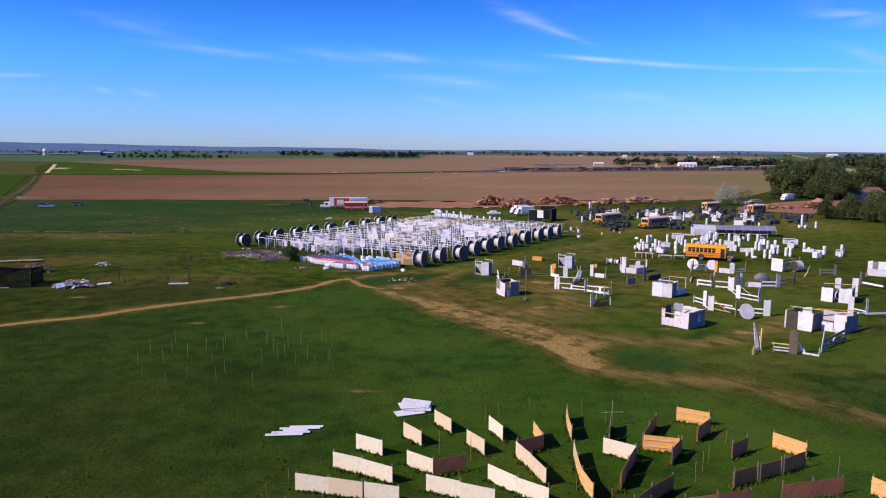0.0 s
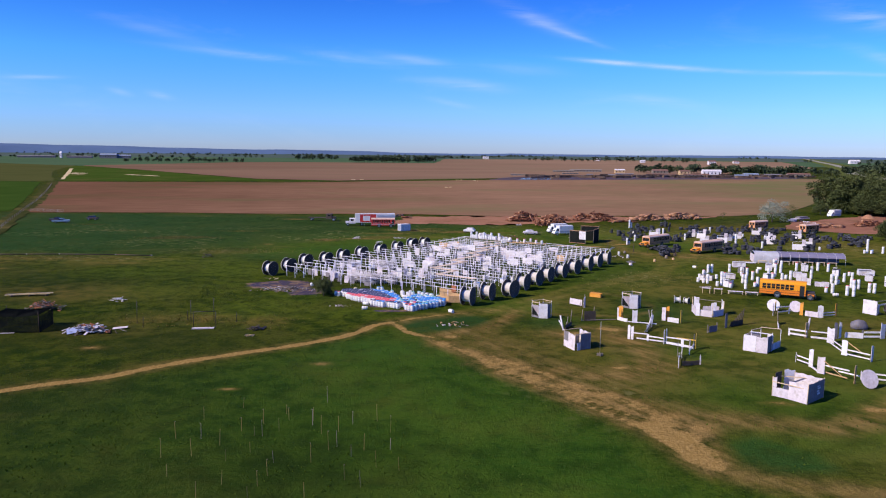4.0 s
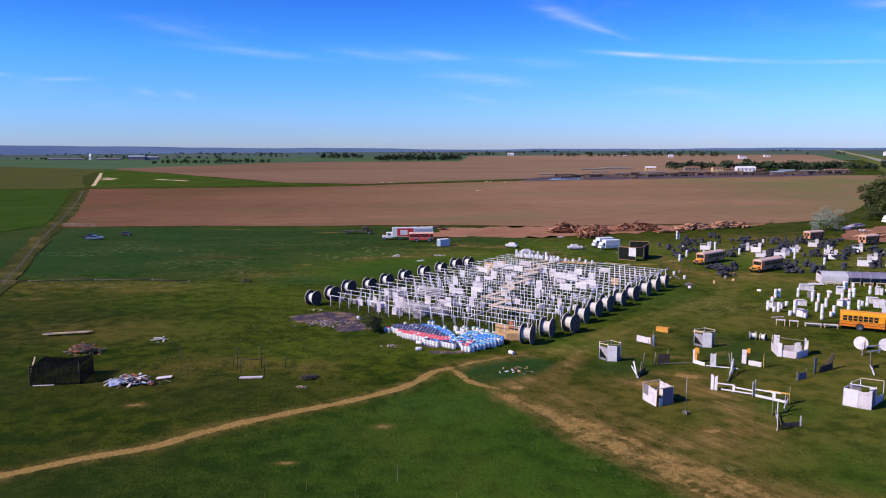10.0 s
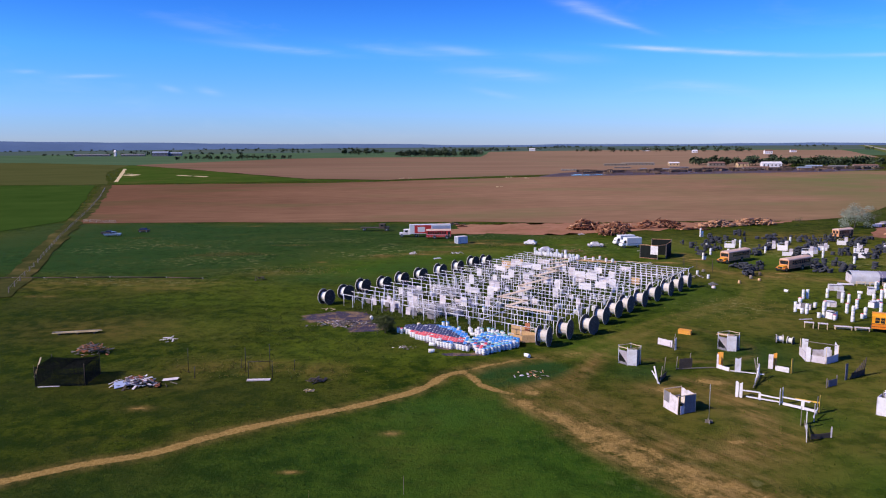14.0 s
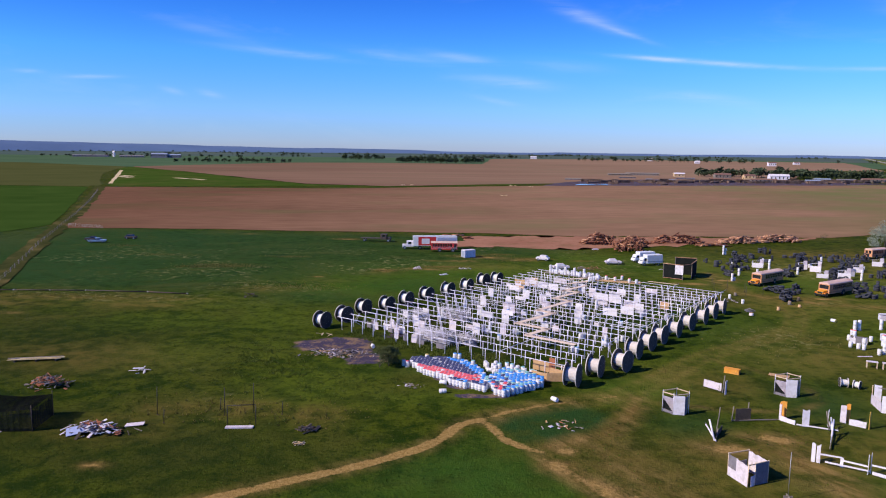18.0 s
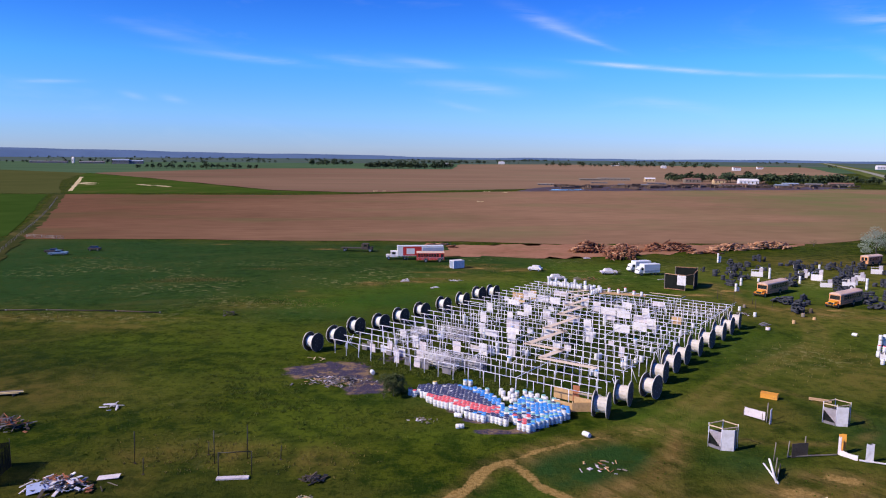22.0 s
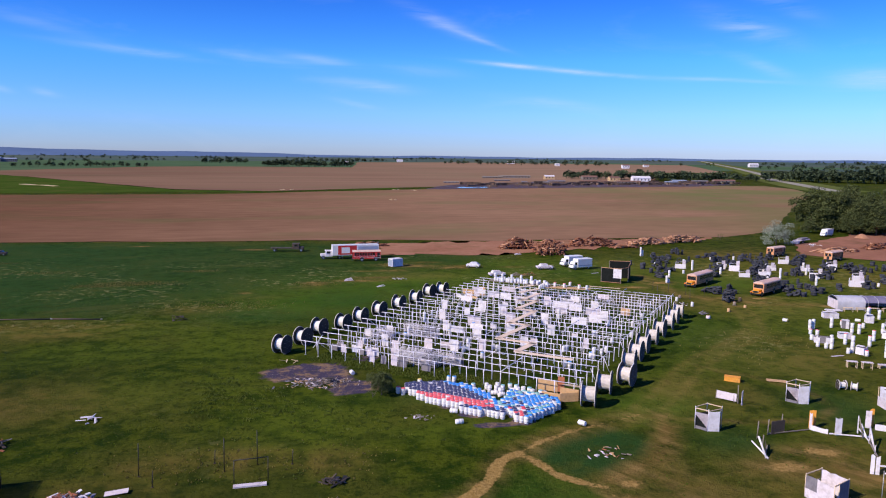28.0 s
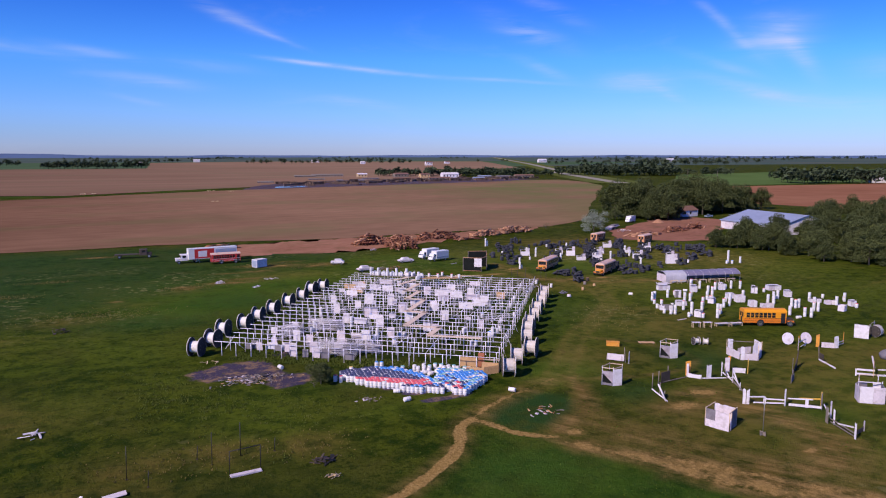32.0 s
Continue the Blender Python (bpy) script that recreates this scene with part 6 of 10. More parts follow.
tunnel_sheet(-4.6, 9.6, M["bluetarp"], "blue-grey sheeting", 1.6)
for k in range(11):
    x = -10 + k * 1.96
    bm = bmesh.new()
    pts = [(x, 2.22, 0.0)] + [(x, y * 1.01, z + 0.02) for y, z in arc] + [(x, -2.22, 0.0)]
    for p_, q_ in zip(pts, pts[1:]):
        add_tube(bm, p_, q_, 0.024, 5)
    part("hoop", bm, M["rackpipe"], tun)
slab(tun, "end_panel", M["offwhite"], (-10.0, -2.1), (-10.0, 2.1), 0.05, 1.9, 0.05)
for k in range(7):
    x = -8.5 + k * 2.5
    tb = thing("bench_table", 73.6 + x * math.cos(radians(-10)) - 3.4 * math.sin(radians(10)), 183.2 - 3.3 - x * math.sin(radians(10)), -10, "rough plank table in front of the tunnel", "table", "tables by the tunnel")
    beam(tb, "tabletop", M["palewood"], (-0.95, 0, 0.74), (0.95, 0, 0.74), 0.7, 0.05)
    for sx in (-0.8, 0.8):
        for sy in (-0.28, 0.28):
            beam(tb, "leg", M["palewood"], (sx, sy, 0), (sx, sy, 0.72), 0.08, 0.08)
pl_ = thing("white_pallet", 62.0, 181.6, -10, "white board platform at the tunnel's end", "platform")
beam(pl_, "deck", M["white"], (-1.8, 0, 0.25), (1.2, 0, 0.25), 1.5, 0.12)
for sx in (-1.6, 1.0):
    beam(pl_, "skid", M["greywood"], (sx, -0.7, 0.1), (sx, 0.7, 0.1), 0.12, 0.2)


# ---- white drums and boxes by the yellow bus ----
r = random.Random(21)
STACKS = [(47.4, 167.3, 2), (45.6, 164.3, 1), (41.7, 156.3, 1), (42.4, 155.2, 1), (53.3, 164.3, 2), (54.2, 163.7, 2), (65.1, 176.2, 2), (65.9, 174.2, 2), (53.5, 159.1, 2), (58.6, 163.6, 2), (60.0, 163.7, 3), (68.0, 171.6, 2),
          (44.9, 152.4, 3), (45.9, 150.4, 1), (48.3, 149.3, 3), (51.7, 152.2, 2), (56.3, 156.3, 2), (58.5, 157.1, 2), (72.6, 171.6, 2), (74.4, 170.7, 2), (67.8, 156.2, 2), (68.8, 155.7, 1), (71.2, 158.0, 2), (73.2, 158.8, 2), (69.1, 151.4, 2),
          (69.0, 150.3, 2), (69.9, 150.4, 2), (64.4, 144.0, 2), (70.0, 146.9, 2), (70.7, 146.5, 2), (77.5, 154.6, 2), (82.5, 155.6, 1), (79.0, 149.3, 2), (62.8, 146.0, 2), (56.9, 145.1, 1), (50.2, 155.6, 2), (61.6, 160.2, 2), (46.6, 160.0, 1),
          (63.3, 168.6, 2), (55.5, 170.2, 1), (76.2, 165.5, 1), (66.4, 161.6, 2), (84.6, 152.2, 1), (80.6, 146.0, 1), (47.2, 157.4, 2), (43.4, 160.6, 1), (52.4, 168.6, 2), (58.0, 167.8, 1)]
rs_ = random.Random(17)
STACKS += [(x + rs_.choice((-1, 1)) * rs_.uniform(0.62, 1.0), y + rs_.choice((-1, 1)) * rs_.uniform(0.2, 0.9), rs_.choice((1, 1, 2))) for x, y, n in STACKS[::3]]
for x, y, n in STACKS:
    for k in range(n):
        key = "white_top"
        if k == n - 1 and r.random() < 0.35:
            key = "red_top"
        elif k == 0 and n > 1 and r.random() < 0.15:
            key = "yellow_top"
        barrel(x, y, k * 0.918, key, "white plastic drum in a stack near the bus", "white drums by the bus", turn=r.uniform(0, 90))
for x, y, a in ((55.0, 147.0, 20), (61.5, 143.2, 80), (46.4, 174.0, 35), (60.0, 172.8, 50)):
    barrel(x, y, 0, "white_top" if a != 35 else "yellow_top", "plastic drum lying on the grass near the bus", "white drums by the bus", lying=a)


def white_box(x, y, turn, w, d, h, grey=False):
    t_ = thing("panel_bunker", x, y, turn, "low bunker of white boards on the grass", "bunker", "white bunkers by the bus")
    w, h = w * 0.84, h * 0.9
    rr = random.Random(int(x * 13 + y))
    # b, the greyer board, puts the bunker's shaded sides into colour
    a, b = M["white"], M["greyboard"] if grey else M["offwhite"]
    n = max(2, int(w / 0.75))
    for k in range(n):
        x0 = -w / 2 + k * w / n
        slab(t_, "front_board", a if rr.random() < 0.7 else b, (x0 + 0.01, -d / 2 + rr.uniform(-0.04, 0.04)), (x0 + w / n - rr.uniform(0.01, 0.12), -d / 2), 0, h * rr.uniform(0.82, 1.05), jag=0.06)
    slab(t_, "back_board", b, (-w / 2, d / 2), (w / 2, d / 2), 0, h * 0.95, jag=0.1)
    slab(t_, "side_board", b, (w / 2, -d / 2 + 0.05), (w / 2, d / 2 - 0.02), 0, h * 0.92, jag=0.08)
    slab(t_, "side_board", a, (-w / 2, -d / 2 + 0.05), (-w / 2, d / 2 - 0.02), 0, h * 0.95, jag=0.08)
    if rr.random() < 0.6:
        beam(t_, "top_board", a, (-w / 2, 0.1, h * 1.06), (w * rr.uniform(0.1, 0.5), 0.1, h * 1.06), d * 0.8, 0.03)


for x, y, a, w, d, h, g in ((57.3, 176.2, -12, 3.2, 1.4, 1.2, 0), (44.2, 158.9, -28, 3.0, 1.5, 1.1, 1), (54.8, 168.2, -30, 1.5, 1.3, 1.5, 1), (62.1, 171.8, -20, 1.6, 1.2, 1.6, 0), (45.9, 151.6, 30, 1.6, 1.3, 1.4, 1), (69.7, 171.4, -20, 1.6, 1.2, 1.7, 1),
                           (64.5, 163.2, -15, 2.0, 1.4, 1.1, 0), (63.4, 159.4, -22, 2.2, 1.4, 1.7, 0), (73.5, 165.6, -40, 1.5, 1.3, 1.7, 1), (80.4, 166.9, -15, 3.6, 1.5, 1.2, 0), (77.1, 159.8, -25, 1.6, 1.3, 1.5, 0), (62.3, 154.8, -20, 1.6, 1.4, 1.5, 0),
                           (64.4, 153.1, -20, 2.8, 1.2, 0.9, 0), (77.8, 153.4, -25, 2.6, 1.2, 0.9, 1), (78.9, 150.6, -28, 2.6, 1.2, 0.9, 0), (75.4, 145.0, 20, 1.5, 1.2, 1.5, 0), (81.3, 147.6, -15, 1.4, 1.1, 1.3, 0), (57.2, 160.6, 30, 1.8, 1.2, 1.2, 0), (49.8, 161.2, -20, 2.4, 1.3, 1.0, 0)):
    white_box(x, y, a, w, d, h, g)
# column of drums beyond the tunnel
for x, y, n in ((100.0, 201.8, 4), (99.0, 201.2, 1), (101.0, 201.3, 1), (103.5, 200.9, 2), (100.4, 200.6, 1)):
    for k in range(n):
        barrel(x, y, k * 0.918, "blue_top" if n == 1 else "white_top", "white plastic drum near the far trees", "drums by the trees")
for x, y, n in ((52.5, 260.1, 3), (53.2, 260.4, 2), (41.2, 214.6, 2), (41.8, 214.9, 1), (34.2, 193.2, 1), (35.2, 188.0, 1), (45.2, 222.4, 2), (51.6, 228.2, 1), (57.2, 240.6, 2), (60.8, 226.4, 2), (68.4, 238.2, 1), (74.8, 246.2, 2), (72.6, 218.6, 3), (81.4, 236.2, 1), (88.2, 233.4, 2), (94.6, 229.2, 1), (76.2, 209.4, 2), (90.2, 206.6, 1), (64.2, 209.2, 1), (56.2, 233.0, 3), (49.4, 241.6, 1), (83.0, 224.0, 2), (99.2, 225.2, 1), (70.6, 251.6, 1)):
    for k in range(n):
        barrel(x, y, k * 0.918, "white_top", "white plastic drum on the tyre field", "drums on the tyre field")

# ---- tyres ----
TYRE = {}
for key, (ro, wd) in {"car": (0.34, 0.22), "truck": (0.52, 0.30), "tractor": (0.66, 0.42)}.items():
    bm_ = lathe([(ro * 0.58, 0.02), (ro * 0.80, 0.0), (ro * 0.95, wd * 0.12), (ro, wd * 0.32), (ro, wd * 0.68), (ro * 0.95, wd * 0.88), (ro * 0.80, wd), (ro * 0.58, wd - 0.02), (ro * 0.56, wd * 0.5), (ro * 0.58, 0.02)], 14)
    TYRE[key] = bpy.data.meshes.new("tyre")
    bm_.to_mesh(TYRE[key])
    bm_.free()
    TYRE[key].materials.append(M["rubber"])
TYRE_W = {"car": 0.22, "truck": 0.30, "tractor": 0.42}


def tyre_stack(x, y, key, n, ring=0):
    t_ = thing("tyre_stack", x, y, r.uniform(0, 360), "stack of old black %s tyres on the grass" % ("lorry" if key == "truck" else key), "tyres", "tyre stacks")
    spots = [(0, 0)] if not ring else [(math.cos(k * math.tau / ring) * 1.05, math.sin(k * math.tau / ring) * 1.05) for k in range(ring)]
    for px, py in spots:
        for k in range(max(1, n - r.randrange(0, 3))):
            link_mesh("tyre", TYRE[key], None, t_, loc=(px + r.uniform(-0.05, 0.05), py + r.uniform(-0.05, 0.05), k * TYRE_W[key]), rot=(r.uniform(-0.03, 0.03), 0, r.uniform(0, 3)))
    if r.random() < 0.5:
        a = r.uniform(0, 360)
        ob = link_mesh("tyre", TYRE[key], None, t_)
        rad_ = 0.8 if key == "tractor" else 0.52 if key == "truck" else 0.34
        ob.matrix_basis = pose(math.cos(a) * 1.6, math.sin(a) * 1.6, rad_, 90, 0, a * 57)


TYRES = [(46.4, 232.1), (47.8, 230.0), (64.7, 265.2), (62.5, 248.7), (55.3, 250.8), (58.0, 253.1), (68.5, 255.6), (73.2, 258.0), (61.9, 234.3), (63.6, 233.7), (56.6, 223.2), (52.9, 206.6), (51.0, 200.6), (45.8, 193.4), (49.2, 199.0), (79.5, 258.1),
         (78.6, 249.0), (82.2, 253.5), (85.4, 255.9), (72.8, 242.5), (80.6, 242.6), (70.2, 212.1), (65.9, 204.6), (72.8, 211.4), (71.0, 204.7), (64.2, 197.4), (68.0, 197.7), (77.2, 223.6), (79.6, 223.3), (79.2, 215.4), (102.6, 256.1), (92.5, 227.5),
         (98.9, 235.4), (101.4, 234.6), (100.2, 231.0), (98.4, 239.4), (78.9, 204.8), (86.2, 204.6), (91.6, 212.5), (106.4, 235.1), (95.2, 247.1), (43.6, 236.0), (45.0, 240.4), (49.2, 236.4), (42.8, 221.6), (66.0, 240.0), (69.0, 247.0), (75.6, 252.0),
         (84.0, 247.4), (88.6, 251.0), (74.6, 232.0), (76.8, 238.0), (70.4, 226.4), (83.6, 229.0), (87.6, 222.6), (84.4, 218.0), (95.8, 222.0), (103.0, 226.6), (108.0, 229.4), (112.0, 238.0), (97.6, 212.4), (104.6, 214.0), (110.6, 221.0), (58.6, 229.0),
         (66.6, 216.6), (61.8, 210.8), (60.2, 246.2), (51.4, 245.6), (89.6, 237.4), (93.4, 241.6), (114.2, 230.0), (100.6, 219.0)]
rt = random.Random(91)
TYRES += [(x + rt.uniform(-3.4, 3.4), y + rt.uniform(-3, 3)) for x, y in TYRES[::2]]
TYRES = [(x, y) for x, y in TYRES if math.hypot(x - 48, y - 212) > 6.5 and math.hypot(x - 58.3, y - 200.6) > 6.3]
for k, (x, y) in enumerate(TYRES):
    key = ("truck", "tractor", "truck", "car", "tractor")[k % 5]
    tyre_stack(x, y, key, {"car": 8, "truck": 5, "tractor": 4}[key] - (k % 3 == 0), ring=(3 if k % 3 == 1 and key != "tractor" else 0))


def tyre_heap(x, y, n, spread_):
    t_ = thing("tyre_heap", x, y, r.uniform(0, 360), "jumbled heap of old black tyres on the grass", "tyres", "tyre heaps")
    for k in range(n):
        key = r.choice(("truck", "truck", "car", "tractor"))
        a, d_ = r.uniform(0, math.tau), spread_ * math.sqrt(r.random())
        z = max(0.0, (1 - d_ / spread_) * r.uniform(0.4, 2.3))
        tilt = r.uniform(-0.9, 0.9)
        low = {"car": 0.34, "truck": 0.52, "tractor": 0.80}[key] * abs(math.sin(tilt))
        link_mesh("tyre", TYRE[key], None, t_, loc=(math.cos(a) * d_, math.sin(a) * d_, z + low - 0.02), rot=(tilt, 0, r.uniform(0, 3)))


for k, (x, y) in enumerate(TYRES[1::3]):
    tyre_heap(x + rt.uniform(-2, 2), y + rt.uniform(-2, 2), 10 + k % 6, 1.1 + (k % 3) * 0.3)


def junk_bunker(x, y, turn, w, h, label="white panelled bunker on the tyre field"):
    t_ = thing("scrap_bunker", x, y, turn, label, "bunker", "bunkers on the tyre field")
    slab(t_, "front_board", M["white"], (-w / 2, 0), (w / 2, 0), 0, h * 0.7, lean=0.1)
    slab(t_, "tall_board", M["offwhite"], (w / 2 - 0.9, 0.5), (w / 2, 0.6), 0, h * 1.25)
    slab(t_, "side_board", M["white"], (-w / 2, 0.04), (-w / 2 + 0.2, 1.4), 0, h * 0.9)
    slab(t_, "side_board", M["greyboard"], (w / 2, 0.04), (w / 2 - 0.1, 1.5), 0, h)
    beam(t_, "top_rail", M["white"], (-w / 2, 0.7, h * 0.9), (w / 2, 0.7, h), 0.12, 0.06)


for x, y, a, w, h in ((54.3, 236.1, -20, 2.8, 1.8), (65.4, 234.8, -10, 2.2, 1.8), (67.0, 231.0, -30, 2.6, 2.2), (64.9, 221.7, -15, 2.6, 1.5), (69.4, 220.4, -20, 2.8, 2.2), (77.6, 231.6, -15, 3.0, 1.2), (79.0, 234.0, -15, 2.4, 1.4), (88.2, 242.8, -20, 2.8, 1.8),
                      (82.2, 218.7, -25, 3.0, 2.0), (84.8, 206.8, -20, 3.2, 2.2), (91.0, 215.0, -20, 2.4, 1.8), (73.0, 225.0, 10, 2.2, 1.5), (96.2, 232.8, -15, 2.6, 2.0), (86.6, 229.8, -15, 2.2, 1.4)):
    junk_bunker(x, y, a, w, h)


# ---- log piles and the farm ----
def log_pile(x, y, turn, length, depth, height, n, messy, mat="log", label="pile of brown logs and roots on bare earth"):
    t_ = thing("log_pile", x, y, turn, label, "logs", "log piles")
    rr = random.Random(int(x * 10))
    for k in range(int(n * 1.25)):
        u = rr.uniform(-1, 1)
        hmax = height * (1 - u * u) ** 0.5
        z = rr.uniform(0.12, max(0.2, hmax))
        L = rr.uniform(1.4, 3.6)
        a, e = rr.gauss(0, messy), rr.gauss(0, messy * 0.45)
        c_ = Vector((u * length / 2, rr.uniform(-depth, depth) / 2 * (1 - 0.6 * z / height), z))
        d_ = Vector((math.cos(a) * math.cos(e), math.sin(a) * math.cos(e), math.sin(e))) * L / 2
        lo = min((c_ - d_).z, (c_ + d_).z)
        if lo < 0.05:
            c_.z += 0.1 - lo
        tube(t_, "log", M[mat] if rr.random() < 0.86 else M["cutlog"], c_ - d_, c_ + d_, rr.uniform(0.12, 0.24), 7)


log_pile(18.0, 278.4, 5, 10, 4.5, 3.6, 80, 0.9)
log_pile(27.0, 272.0, 0, 10, 4.0, 3.0, 70, 1.0)
log_pile(30.2, 282.6, 5, 9, 4.0, 2.4, 50, 0.8)
log_pile(44.6, 284.6, 8, 16, 5.0, 3.0, 95, 0.7)
log_pile(65.8, 288.4, 14, 13, 4.5, 2.2, 80, 0.4, "cutlog", "long pile of pale cut timber on bare earth")
log_pile(80.2, 293.4, 14, 14, 5.0, 2.8, 88, 0.4, "cutlog", "long pile of pale cut timber on bare earth")
log_pile(25.6, 264.0, 0, 8, 3.5, 2.6, 64, 1.4, "log", "heap of dark brown roots and stumps on bare earth")
log_pile(55.0, 279.6, 10, 9, 3.0, 1.0, 30, 0.3)
log_pile(120.5, 266.5, 10, 14, 5.0, 1.5, 60, 0.3, "cutlog", "low pile of pale timber in the farmyard")
log_pile(141.0, 274.0, 15, 12, 5.0, 1.8, 56, 0.5, "log", "low pile of brown timber in the farmyard")
log_pile(156.0, 280.0, 20, 9, 5.0, 2.2, 40, 0.9, "log", "tangled scrap timber beside the white barn")
log_pile(-30.0, 286.0, 4, 12, 3.0, 1.5, 26, 0.2, "log", "row of brown timber behind the trailer")


def leaf_cloud(bm, rr, cx, cy, cz, rx, ry, rz, n, size):
    """Loose leaf sprays over an uneven ellipsoid."""
    for _ in range(n):
        a, e = rr.uniform(0, math.tau), math.asin(rr.uniform(-0.55, 1))
        k = rr.uniform(0.55, 1.05)
        p_ = Vector((cx + rx * k * math.cos(a) * math.cos(e), cy + ry * k * math.sin(a) * math.cos(e), cz + rz * k * math.sin(e)))
        s = size * rr.uniform(0.6, 1.35)
        m_ = Matrix.Translation(p_) @ Euler((rr.uniform(-0.9, 0.9), rr.uniform(-0.9, 0.9), rr.uniform(0, 6.3))).to_matrix().to_4x4()
        vs = [bm.verts.new(m_ @ Vector(v)) for v in ((-s, -0.35 * s, 0), (-0.1 * s, -0.6 * s, 0.15 * s), (s, 0.1 * s, -0.1 * s), (0.1 * s, 0.6 * s, 0.12 * s))]
        bm.faces.new(vs)


def tree(x, y, h, seed, mat="leaf", label="dark green broadleaf tree near the farm", name="tree", leaves=520, wide=0.42):
    t_ = thing(name, x, y, 0, label, "tree" if name == "tree" else "bush", "farm trees" if name == "tree" else "")
    rr = random.Random(seed)
    bm = bmesh.new()
    add_tube(bm, (0, 0, -0.1), (rr.uniform(-0.2, 0.2), 0, h * 0.5), h * 0.028, 7, h * 0.014)
    tips = []
    for k in range(7):
        a = k * math.tau / 7 + rr.uniform(-0.3, 0.3)
        z0 = h * rr.uniform(0.15, 0.48)
        tip = (math.cos(a) * h * wide * rr.uniform(0.5, 0.95), math.sin(a) * h * wide * rr.uniform(0.5, 0.95), z0 + h * rr.uniform(0.15, 0.38))
        tips.append(tip)
        add_tube(bm, (0, 0, z0), tip, h * 0.012, 5, h * 0.004)
    part("trunk", bm, M["bark"], t_)
    bm = bmesh.new()
    tips.append((0, 0, h * 0.74))
    tips.append((rr.uniform(-0.6, 0.6), rr.uniform(-0.6, 0.6), h * 0.86))
    for k in range(5):
        a = rr.uniform(0, 6.28)
        tips.append((math.cos(a) * h * wide * 0.8, math.sin(a) * h * wide * 0.8, h * rr.uniform(0.08, 0.30)))
    for tip in tips:
        rad = h * rr.uniform(0.10, 0.20)
        leaf_cloud(bm, rr, tip[0] * 0.95, tip[1] * 0.95, max(tip[2], rad * 0.75), rad * 1.3, rad * 1.3, rad, leaves // len(tips), h * 0.020)
    leaf_cloud(bm, rr, 0, 0, h * 0.46, h * wide * 0.85, h * wide * 0.85, h * 0.44, leaves // 3, h * 0.028)
    part("crown", bm, M[mat], t_)
    return t_


r = random.Random(33)
templates = [tree(0, 0, 10.0, 40 + k, leaves=6800) for k in range(4)]
TREES = [(147, 322, 6), (162, 318, 9), (160, 330, 12), (164, 328, 12), (166, 318, 11), (170, 314, 10), (174, 324, 12), (176, 318, 8), (158, 338, 12), (170, 340, 12), (180, 344, 13),
         (196, 336, 12), (204, 330, 11), (210, 342, 13), (215, 352, 12), (222, 336, 11), (226, 348, 12), (234, 340, 11), (240, 356, 12), (246, 346, 11), (254, 358, 11), (262, 350, 10), (205, 352, 12), (231, 364, 12),
         (121, 229.5, 7), (127, 226.5, 7.5), (134, 228, 8), (140, 236, 8.5), (147, 243, 9), (130, 219, 8), (137, 221, 8.5), (128, 208, 9), (133, 204, 9.5), (130, 197, 9), (136, 193, 10), (134, 185, 10), (140, 180, 10), (138, 172, 10), (143, 188, 11), (146, 198, 11),
         (141, 208, 10), (148, 214, 11), (155, 224, 11), (152, 234, 10), (160, 210, 11), (158, 196, 11), (165, 226, 11), (152, 182, 11), (149, 170, 11), (170, 214, 12), (174, 200, 12), (168, 190, 12), (180, 228, 12), (188, 244, 11), (196, 258, 11), (204, 262, 11),
         (212, 268, 11), (222, 272, 12), (232, 280, 12), (240, 270, 12), (250, 282, 12), (226, 256, 12), (210, 244, 12), (196, 236, 12), (260, 292, 13), (270, 284, 13), (244, 258, 12)]
TREES += [(x + r.uniform(-4, 4), y + r.uniform(-4, 4), h * r.uniform(0.5, 0.8)) for x, y, h in TREES if 115 < x < 200 and y < 250]
TREES = [(x, y, h * (0.90 if x < 150 and 215 < y < 245 else r.uniform(0.66, 0.86) if y < 300 else r.uniform(0.95, 1.38))) for x, y, h in TREES]
for k, (x, y, h) in enumerate(TREES):
    src = templates[k % 4]
    m_ = pose(x, y, -0.05, 0, 0, r.uniform(0, 360))
    t_ = copy_thing(src, m_) if k >= 4 else src
    t_.matrix_basis = m_ @ Matrix.Diagonal((h / 10 * r.uniform(0.95, 1.2), h / 10 * r.uniform(0.95, 1.2), h / 10 * r.uniform(1.0, 1.25), 1))
tree(111.5, 286.0, 8.4, 77, "leafgrey", "rounded silver-green willow bush by the yard", "bush", 2600, 0.62)
tree(98.5, 300.5, 2.6, 78, "leaf", "small green shrub at the field's edge", "bush", 500, 0.5)
tree(122.0, 298.5, 4.6, 79, "leaf", "dark green shrub at the yard's edge", "bush", 900, 0.5)
tree(126.0, 302.5, 5.6, 80, "leaf", "dark green shrub at the yard's edge", "bush", 900, 0.5)
tree(-29.3, 138.2, 3.2, 81, "leaf", "dark green thistle bush beside the ash patch", "bush", 6500, 0.52)
tree(-30.4, 137.2, 1.6, 82, "weed", "tall green weeds beside the ash patch", "bush", 200, 0.6)

# white barn with a pale blue roof
barn = thing("barn", 167.6, 278.0, -91, "large white barn with a pale blue metal roof", "barn")
part("wall_body", shell([(0, 0), (28, 0), (28, 3.3), (14, 7.0), (0, 3.3)], 0, 30), M["white"], barn)
